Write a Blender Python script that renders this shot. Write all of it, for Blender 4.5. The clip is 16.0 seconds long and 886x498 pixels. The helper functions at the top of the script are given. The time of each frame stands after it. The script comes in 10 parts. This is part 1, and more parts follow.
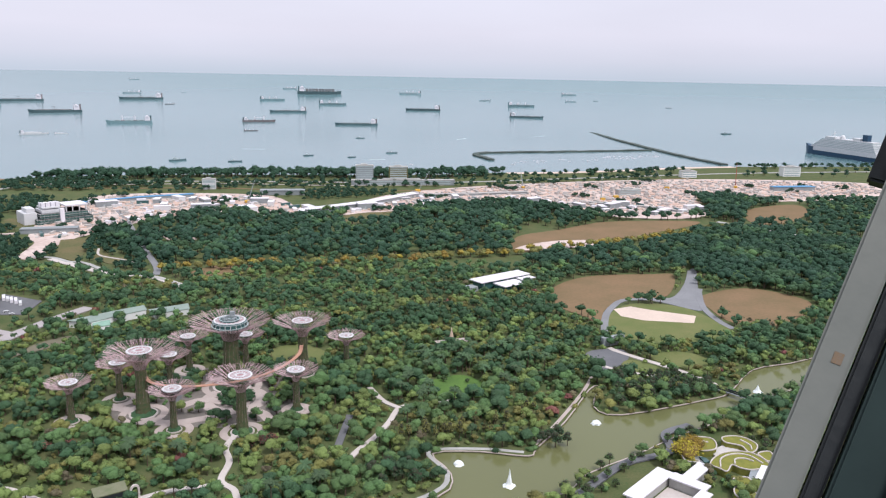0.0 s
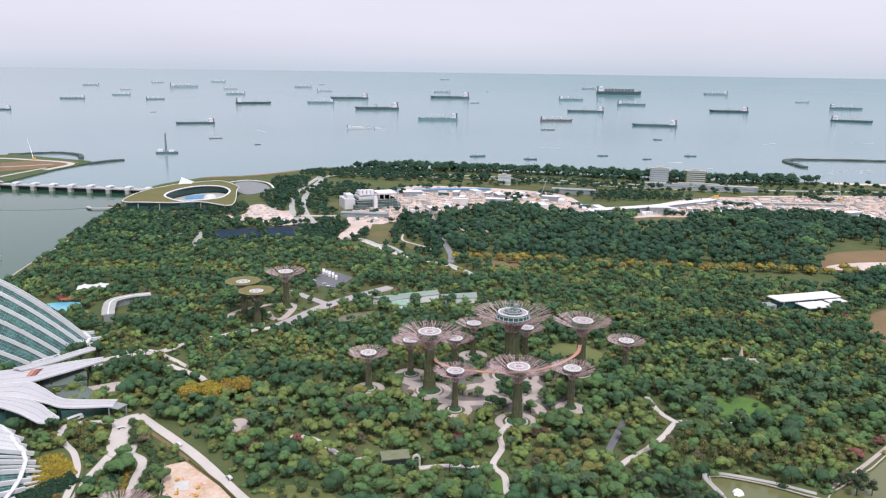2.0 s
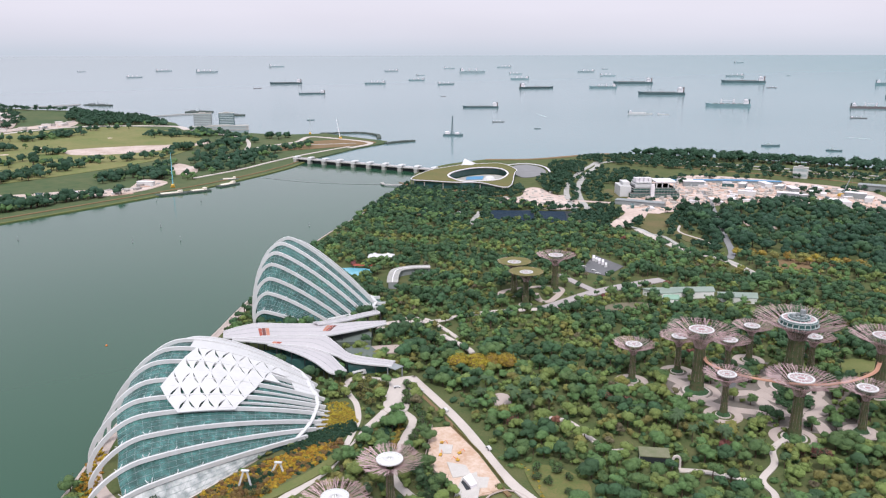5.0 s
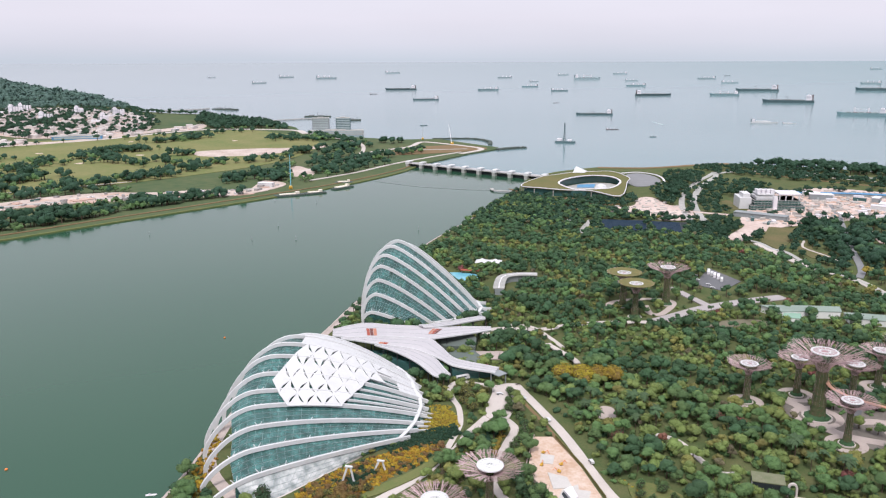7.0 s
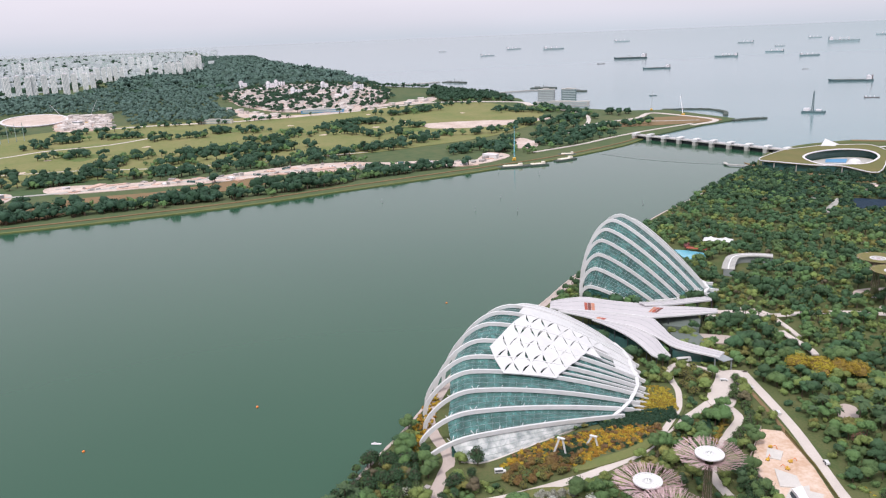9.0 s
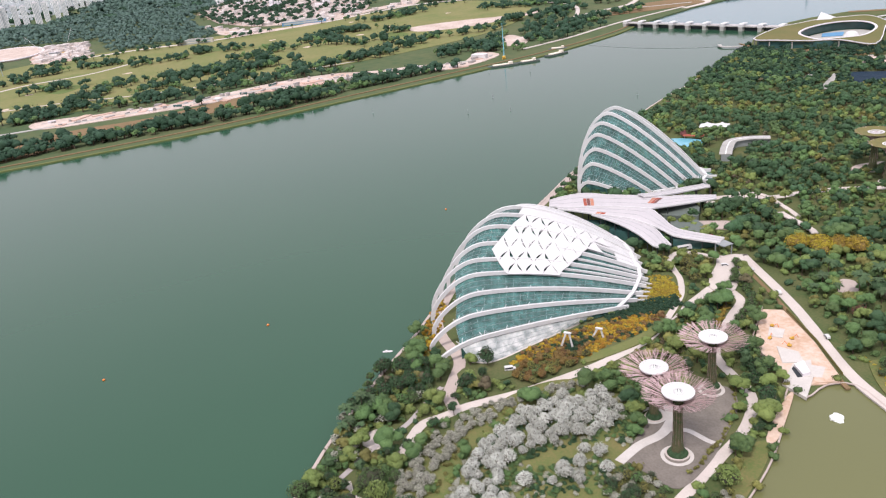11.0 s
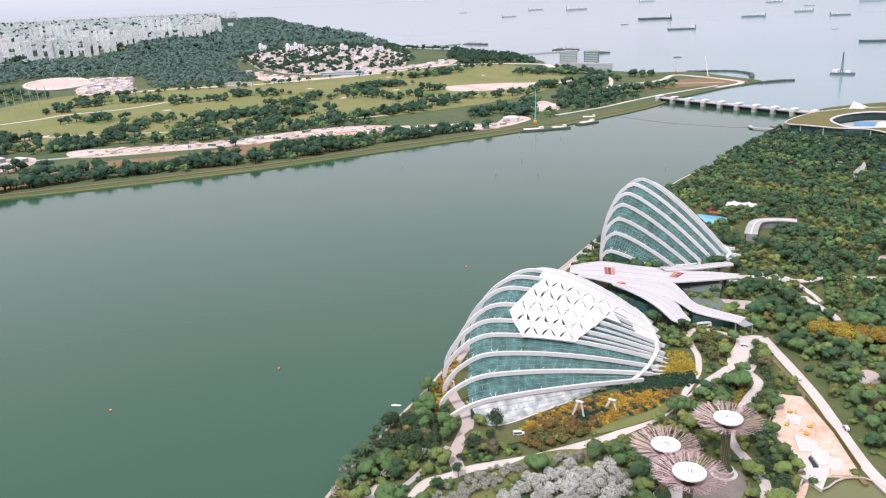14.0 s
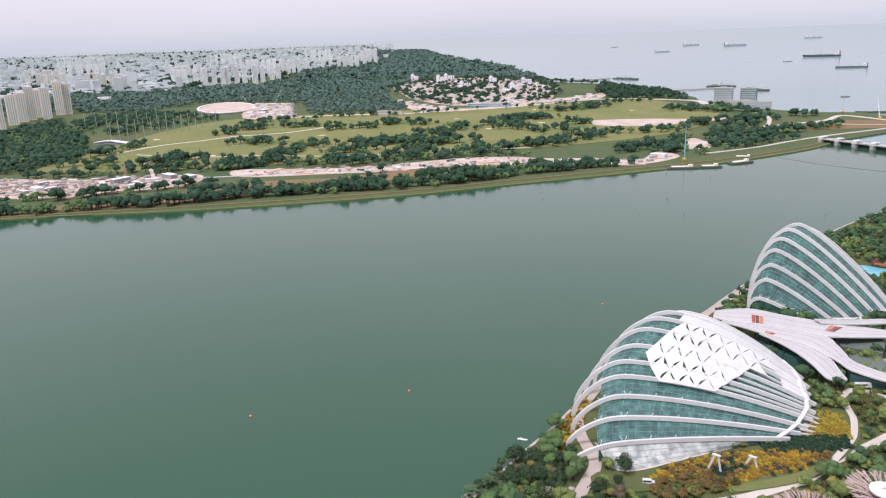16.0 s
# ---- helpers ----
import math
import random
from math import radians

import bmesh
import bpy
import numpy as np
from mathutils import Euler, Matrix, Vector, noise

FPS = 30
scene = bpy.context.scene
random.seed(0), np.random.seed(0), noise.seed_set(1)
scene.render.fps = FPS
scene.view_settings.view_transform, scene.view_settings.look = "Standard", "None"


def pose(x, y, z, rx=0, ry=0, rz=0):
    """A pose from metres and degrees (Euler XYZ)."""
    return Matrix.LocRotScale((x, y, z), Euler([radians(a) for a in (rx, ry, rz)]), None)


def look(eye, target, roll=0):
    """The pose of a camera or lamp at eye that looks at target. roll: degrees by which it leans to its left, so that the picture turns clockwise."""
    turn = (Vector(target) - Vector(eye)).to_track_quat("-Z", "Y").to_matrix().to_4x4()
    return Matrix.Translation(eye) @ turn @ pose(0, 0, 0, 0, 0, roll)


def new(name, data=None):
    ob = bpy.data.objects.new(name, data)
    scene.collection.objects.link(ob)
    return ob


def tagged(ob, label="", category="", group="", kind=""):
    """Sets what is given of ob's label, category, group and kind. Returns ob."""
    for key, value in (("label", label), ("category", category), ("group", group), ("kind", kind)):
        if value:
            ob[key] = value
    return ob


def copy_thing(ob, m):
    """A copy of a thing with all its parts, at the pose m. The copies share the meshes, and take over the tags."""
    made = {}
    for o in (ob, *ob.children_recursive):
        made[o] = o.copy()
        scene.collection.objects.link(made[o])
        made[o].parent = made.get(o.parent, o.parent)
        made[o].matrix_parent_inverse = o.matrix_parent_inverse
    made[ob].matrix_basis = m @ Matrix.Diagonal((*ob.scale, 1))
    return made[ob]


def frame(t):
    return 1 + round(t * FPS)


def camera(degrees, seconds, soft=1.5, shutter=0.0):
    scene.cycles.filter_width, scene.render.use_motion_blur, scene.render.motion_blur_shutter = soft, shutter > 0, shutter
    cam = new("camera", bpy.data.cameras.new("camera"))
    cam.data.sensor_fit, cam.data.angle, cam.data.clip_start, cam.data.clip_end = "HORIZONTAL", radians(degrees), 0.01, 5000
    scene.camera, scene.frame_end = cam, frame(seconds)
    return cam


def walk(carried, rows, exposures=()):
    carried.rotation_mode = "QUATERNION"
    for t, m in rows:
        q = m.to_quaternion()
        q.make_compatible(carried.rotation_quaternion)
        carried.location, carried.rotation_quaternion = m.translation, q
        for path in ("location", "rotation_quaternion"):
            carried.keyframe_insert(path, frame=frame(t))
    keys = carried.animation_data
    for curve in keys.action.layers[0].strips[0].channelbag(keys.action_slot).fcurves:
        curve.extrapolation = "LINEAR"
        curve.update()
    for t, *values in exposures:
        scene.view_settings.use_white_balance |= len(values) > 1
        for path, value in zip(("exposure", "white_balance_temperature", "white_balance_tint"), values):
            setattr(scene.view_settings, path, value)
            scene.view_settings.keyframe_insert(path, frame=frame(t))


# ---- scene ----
# ------------------------------------------------------------------ camera
cam = camera(59.96, 16.0, soft=1.2)
EYE = 200.0
TURNS = [
    (0.0, 77.214, -1.083, 0.000), (0.5, 77.679, -0.767, 3.260), (1.0, 77.486, -0.560, 9.068), (1.5, 77.191, -0.637, 15.342),
    (2.0, 76.863, -0.778, 21.597), (2.5, 76.501, -0.363, 26.391), (3.0, 75.979, 0.219, 30.652), (3.5, 75.525, 0.362, 34.176),
    (4.0, 75.253, 0.372, 37.062), (4.5, 75.317, 0.288, 39.155), (5.0, 75.650, 0.103, 41.978), (5.2, 75.899, 0.135, 43.160),
    (7.3, 75.711, 0.596, 51.909), (7.5, 75.389, 0.993, 53.409), (8.0, 74.907, 2.040, 59.418), (8.5, 74.797, 1.920, 64.863),
    (8.7, 74.840, 1.825, 66.273), (10.8, 68.584, 6.257, 66.372), (11.0, 67.335, 6.255, 65.060), (11.5, 64.662, 5.986, 62.417),
    (12.0, 62.930, 6.259, 60.957), (12.5, 63.589, 6.313, 61.290), (13.0, 66.945, 5.406, 63.305), (13.5, 69.972, 3.962, 65.574),
    (14.0, 71.778, 2.483, 68.027), (14.5, 72.518, 1.576, 70.355), (15.0, 72.854, 1.559, 73.427), (15.5, 73.281, 1.932, 76.203),
    (16.0, 74.496, 2.009, 78.802)]
walk(cam, [(t, pose(-0.028 * min(1, t / 0.5), 0, EYE, rx, ry, rz)) for t, rx, ry, rz in TURNS], exposures=[(0.0, 0.20, 6050, 13), (5.0, 0.22, 6200, 13), (8.7, 0.24, 6300, 14), (10.8, 0.32, 6450, 17), (12.0, 0.42, 6450, 17), (13.0, 0.47, 6330, 17), (14.0, 0.44, 6300, 17), (15.0, 0.32, 6300, 17), (16.0, 0.24, 6300, 17)])

# ------------------------------------------------------------------ sky and sun
world = bpy.data.worlds.new("overcast_sky")
scene.world = world
world.use_nodes = True
wn, wl = world.node_tree.nodes, world.node_tree.links
wn.clear()
SUN_UP, SUN_TURN = radians(58), radians(140)
w_out = wn.new("ShaderNodeOutputWorld")
w_bg = wn.new("ShaderNodeBackground")
w_sky = wn.new("ShaderNodeTexSky")
w_sky.sky_type, w_sky.sun_disc = "NISHITA", False
w_sky.sun_elevation, w_sky.sun_rotation = SUN_UP, SUN_TURN
w_sky.dust_density, w_sky.air_density = 4.0, 1.0
w_dim = wn.new("ShaderNodeVectorMath")
w_dim.operation = "SCALE"
w_dim.inputs["Scale"].default_value = 0.10
w_co = wn.new("ShaderNodeTexCoord")
w_sep = wn.new("ShaderNodeSeparateXYZ")
w_ramp = wn.new("ShaderNodeValToRGB")
for i, (p, c) in enumerate([(0.0, (0.585, 0.63, 0.685)), (0.02, (0.69, 0.69, 0.745)), (0.05, (0.77, 0.74, 0.795)), (0.35, (0.84, 0.84, 0.89)), (1.0, (1.05, 1.08, 1.12))]):
    e = w_ramp.color_ramp.elements[i] if i < 2 else w_ramp.color_ramp.elements.new(p)
    e.position, e.color = p, (*c, 1)
w_map = wn.new("ShaderNodeMapping")
w_map.inputs["Scale"].default_value = (1.2, 1.2, 6.0)
w_noise = wn.new("ShaderNodeTexNoise")
w_noise.inputs["Scale"].default_value, w_noise.inputs["Detail"].default_value = 2.5, 5
w_range = wn.new("ShaderNodeMapRange")
w_range.inputs["To Min"].default_value, w_range.inputs["To Max"].default_value = 0.93, 1.07
w_mul = wn.new("ShaderNodeVectorMath")
w_mul.operation = "SCALE"
w_mix = wn.new("ShaderNodeMix")
w_mix.data_type = "RGBA"
w_mix.inputs["Factor"].default_value = 0.88
wl.new(w_co.outputs["Generated"], w_sep.inputs[0])
wl.new(w_sep.outputs["Z"], w_ramp.inputs[0])
wl.new(w_co.outputs["Generated"], w_map.inputs[0])
wl.new(w_map.outputs[0], w_noise.inputs["Vector"])
wl.new(w_noise.outputs["Fac"], w_range.inputs["Value"])
wl.new(w_ramp.outputs[0], w_mul.inputs[0])
wl.new(w_range.outputs[0], w_mul.inputs["Scale"])
wl.new(w_sky.outputs[0], w_dim.inputs[0])
wl.new(w_dim.outputs[0], w_mix.inputs["A"])
wl.new(w_mul.outputs[0], w_mix.inputs["B"])
wl.new(w_mix.outputs["Result"], w_bg.inputs["Color"])
wl.new(w_bg.outputs[0], w_out.inputs[0])
w_bg.inputs["Strength"].default_value = 1.0

sun = new("sun", bpy.data.lights.new("sun", "SUN"))
sun.data.energy, sun.data.angle, sun.data.color = 2.4, radians(9), (1.0, 0.95, 0.88)
# the sky's rotation turns clockwise from north (+y)
sun_way = Vector((math.sin(SUN_TURN) * math.cos(SUN_UP), math.cos(SUN_TURN) * math.cos(SUN_UP), math.sin(SUN_UP)))
sun.matrix_world = look(sun_way * 900, (0, 0, 0))

# ------------------------------------------------------------------ materials
def stone(name, base, second=None, scale=0.5, rough=0.8, bump=0.3, metal=0.0, fine=8.0, vary=0.0, contrast=(0.35, 0.65), spec=0.3, bump_m=0.02):
    """A surface that shifts between two colours at a large and a fine scale (metres in world space)."""
    m = bpy.data.materials.new(name)
    m.use_nodes = True
    n, l = m.node_tree.nodes, m.node_tree.links
    b = n["Principled BSDF"]
    b.inputs["Roughness"].default_value, b.inputs["Metallic"].default_value = rough, metal
    b.inputs["Specular IOR Level"].default_value = spec
    second = second or tuple(min(1, c * 0.72) for c in base)
    co = n.new("ShaderNodeNewGeometry")
    big, small = n.new("ShaderNodeTexNoise"), n.new("ShaderNodeTexNoise")
    big.inputs["Scale"].default_value, big.inputs["Detail"].default_value = scale, 4
    small.inputs["Scale"].default_value, small.inputs["Detail"].default_value = scale * fine, 3
    rng = n.new("ShaderNodeMapRange")
    rng.inputs["From Min"].default_value, rng.inputs["From Max"].default_value = contrast
    mix = n.new("ShaderNodeMix")
    mix.data_type = "RGBA"
    mix.inputs["A"].default_value, mix.inputs["B"].default_value = (*base, 1), (*second, 1)
    avg = n.new("ShaderNodeMath")
    avg.operation = "MULTIPLY_ADD"
    avg.inputs[1].default_value = 0.45
    half = n.new("ShaderNodeMath")
    half.operation = "MULTIPLY"
    half.inputs[1].default_value = 0.55
    for t in (big, small):
        l.new(co.outputs["Position"], t.inputs["Vector"])
    l.new(big.outputs["Fac"], half.inputs[0])
    l.new(small.outputs["Fac"], avg.inputs[0])
    l.new(half.outputs[0], avg.inputs[2])
    l.new(avg.outputs[0], rng.inputs["Value"])
    l.new(rng.outputs[0], mix.inputs["Factor"])
    last = mix.outputs["Result"]
    if vary:
        info, hsv, r2 = n.new("ShaderNodeObjectInfo"), n.new("ShaderNodeHueSaturation"), n.new("ShaderNodeMapRange")
        r2.inputs["To Min"].default_value, r2.inputs["To Max"].default_value = 1 - vary, 1 + vary
        l.new(info.outputs["Random"], r2.inputs["Value"])
        l.new(r2.outputs[0], hsv.inputs["Value"])
        l.new(last, hsv.inputs["Color"])
        last = hsv.outputs[0]
    l.new(last, b.inputs["Base Color"])
    if bump:
        bp = n.new("ShaderNodeBump")
        bp.inputs["Strength"].default_value, bp.inputs["Distance"].default_value = bump, bump_m
        l.new(small.outputs["Fac"], bp.inputs["Height"])
        l.new(bp.outputs[0], b.inputs["Normal"])
    return m


def foliage(name, dark, light, hue=0.02, grain=1.5, relief=0.9):
    """Leaves: each tree has its own shade, with leaf tufts as fine relief and mottling."""
    m = bpy.data.materials.new(name)
    m.use_nodes = True
    n, l = m.node_tree.nodes, m.node_tree.links
    b = n["Principled BSDF"]
    b.inputs["Roughness"].default_value, b.inputs["Specular IOR Level"].default_value = 0.7, 0.2
    geo, att, info = n.new("ShaderNodeNewGeometry"), n.new("ShaderNodeAttribute"), n.new("ShaderNodeObjectInfo")
    att.attribute_name = "tint"
    add = n.new("ShaderNodeMath")
    add.operation = "ADD"
    l.new(att.outputs["Fac"], add.inputs[0])
    l.new(info.outputs["Random"], add.inputs[1])
    fr = n.new("ShaderNodeMath")
    fr.operation = "FRACT"
    l.new(add.outputs[0], fr.inputs[0])
    tuft = n.new("ShaderNodeTexNoise")
    tuft.inputs["Scale"].default_value, tuft.inputs["Detail"].default_value, tuft.inputs["Roughness"].default_value = grain, 5, 0.74
    l.new(geo.outputs["Position"], tuft.inputs["Vector"])
    spread = n.new("ShaderNodeMapRange")
    spread.inputs["From Min"].default_value, spread.inputs["From Max"].default_value = 0.34, 0.66
    l.new(tuft.outputs["Fac"], spread.inputs["Value"])
    a1, a2, a3 = n.new("ShaderNodeMath"), n.new("ShaderNodeMath"), n.new("ShaderNodeMath")
    a1.operation, a2.operation, a3.operation = "MULTIPLY", "MULTIPLY_ADD", "MULTIPLY_ADD"
    a1.inputs[1].default_value, a2.inputs[1].default_value, a3.inputs[1].default_value = 0.24, 0.38, 0.38
    l.new(geo.outputs["Random Per Island"], a1.inputs[0])
    l.new(spread.outputs[0], a2.inputs[0])
    l.new(a1.outputs[0], a2.inputs[2])
    l.new(fr.outputs[0], a3.inputs[0])
    l.new(a2.outputs[0], a3.inputs[2])
    mix = n.new("ShaderNodeMix")
    mix.data_type = "RGBA"
    mix.inputs["A"].default_value, mix.inputs["B"].default_value = (*dark, 1), (*light, 1)
    l.new(a3.outputs[0], mix.inputs["Factor"])
    hs, r = n.new("ShaderNodeHueSaturation"), n.new("ShaderNodeMapRange")
    r.inputs["To Min"].default_value, r.inputs["To Max"].default_value = 0.5 - hue, 0.5 + hue
    l.new(fr.outputs[0], r.inputs["Value"])
    l.new(r.outputs[0], hs.inputs["Hue"])
    l.new(mix.outputs["Result"], hs.inputs["Color"])
    l.new(hs.outputs[0], b.inputs["Base Color"])
    if relief:
        bp = n.new("ShaderNodeBump")
        bp.inputs["Strength"].default_value, bp.inputs["Distance"].default_value = 0.9, relief
        l.new(tuft.outputs["Fac"], bp.inputs["Height"])
        l.new(bp.outputs[0], b.inputs["Normal"])
    return m


def water(name, colour, rough, wave, scale, deep=None, pale=None):
    """Water of two mingling tones; pale: bright sky reflection painted in towards -x."""
    m = bpy.data.materials.new(name)
    m.use_nodes = True
    n, l = m.node_tree.nodes, m.node_tree.links
    b = n["Principled BSDF"]
    b.inputs["Roughness"].default_value, b.inputs["IOR"].default_value = rough, 1.33
    geo = n.new("ShaderNodeNewGeometry")
    n1, n2 = n.new("ShaderNodeTexNoise"), n.new("ShaderNodeTexNoise")
    n1.inputs["Scale"].default_value, n1.inputs["Detail"].default_value = scale, 4
    n2.inputs["Scale"].default_value, n2.inputs["Detail"].default_value = 0.004, 3
    l.new(geo.outputs["Position"], n1.inputs["Vector"])
    l.new(geo.outputs["Position"], n2.inputs["Vector"])
    mix = n.new("ShaderNodeMix")
    mix.data_type = "RGBA"
    mix.inputs["A"].default_value = (*colour, 1)
    mix.inputs["B"].default_value = (*(deep or [c * 0.8 for c in colour]), 1)
    l.new(n2.outputs["Fac"], mix.inputs["Factor"])
    last = mix.outputs["Result"]
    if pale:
        # the colour lightens towards -x to imitate bright cloud mirrored there
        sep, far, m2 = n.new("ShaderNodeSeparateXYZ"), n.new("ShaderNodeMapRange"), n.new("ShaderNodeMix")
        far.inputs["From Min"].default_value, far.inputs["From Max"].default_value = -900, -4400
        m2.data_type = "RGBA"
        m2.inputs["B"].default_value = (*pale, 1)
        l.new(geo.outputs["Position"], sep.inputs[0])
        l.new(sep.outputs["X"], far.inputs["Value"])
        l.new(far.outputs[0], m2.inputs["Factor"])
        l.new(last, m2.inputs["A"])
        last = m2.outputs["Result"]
    l.new(last, b.inputs["Base Color"])
    b.inputs["Specular IOR Level"].default_value = 0.5
    bp = n.new("ShaderNodeBump")
    bp.inputs["Strength"].default_value, bp.inputs["Distance"].default_value = wave, 0.12
    l.new(n1.outputs["Fac"], bp.inputs["Height"])
    l.new(bp.outputs[0], b.inputs["Normal"])
    return m


def glazing(name, tint, through_it, rough=0.05, body=0.4):
    """Panes: tinted see-through glass with a sharp sky reflection that grows at grazing angles."""
    m = bpy.data.materials.new(name)
    m.use_nodes = True
    n, l = m.node_tree.nodes, m.node_tree.links
    n.clear()
    out = n.new("ShaderNodeOutputMaterial")
    tr, gl, df = n.new("ShaderNodeBsdfTransparent"), n.new("ShaderNodeBsdfGlossy"), n.new("ShaderNodeBsdfDiffuse")
    fres, m1, m2 = n.new("ShaderNodeFresnel"), n.new("ShaderNodeMixShader"), n.new("ShaderNodeMixShader")
    fres.inputs["IOR"].default_value = 1.58
    tr.inputs["Color"].default_value = (*through_it, 1)
    gl.inputs["Roughness"].default_value = rough
    df.inputs["Color"].default_value = (*tint, 1)
    m1.inputs[0].default_value = body
    # patchy body colour imitates uneven sky reflections in the panes
    co, no, ra = n.new("ShaderNodeTexCoord"), n.new("ShaderNodeTexNoise"), n.new("ShaderNodeValToRGB")
    no.inputs["Scale"].default_value = 0.22
    no.inputs["Detail"].default_value = 5
    ra.color_ramp.elements[0].position, ra.color_ramp.elements[1].position = 0.36, 0.66
    ra.color_ramp.elements[0].color = (*[c * 0.6 for c in tint], 1)
    ra.color_ramp.elements[1].color = (*[min(0.8, c * 1.6 + 0.03) for c in tint], 1)
    l.new(co.outputs["Object"], no.inputs["Vector"])
    l.new(no.outputs["Fac"], ra.inputs["Fac"])
    l.new(ra.outputs["Color"], df.inputs["Color"])
    l.new(tr.outputs[0], m1.inputs[1])
    l.new(df.outputs[0], m1.inputs[2])
    l.new(fres.outputs[0], m2.inputs[0])
    l.new(m1.outputs[0], m2.inputs[1])
    l.new(gl.outputs[0], m2.inputs[2])
    l.new(m2.outputs[0], out.inputs[0])
    return m


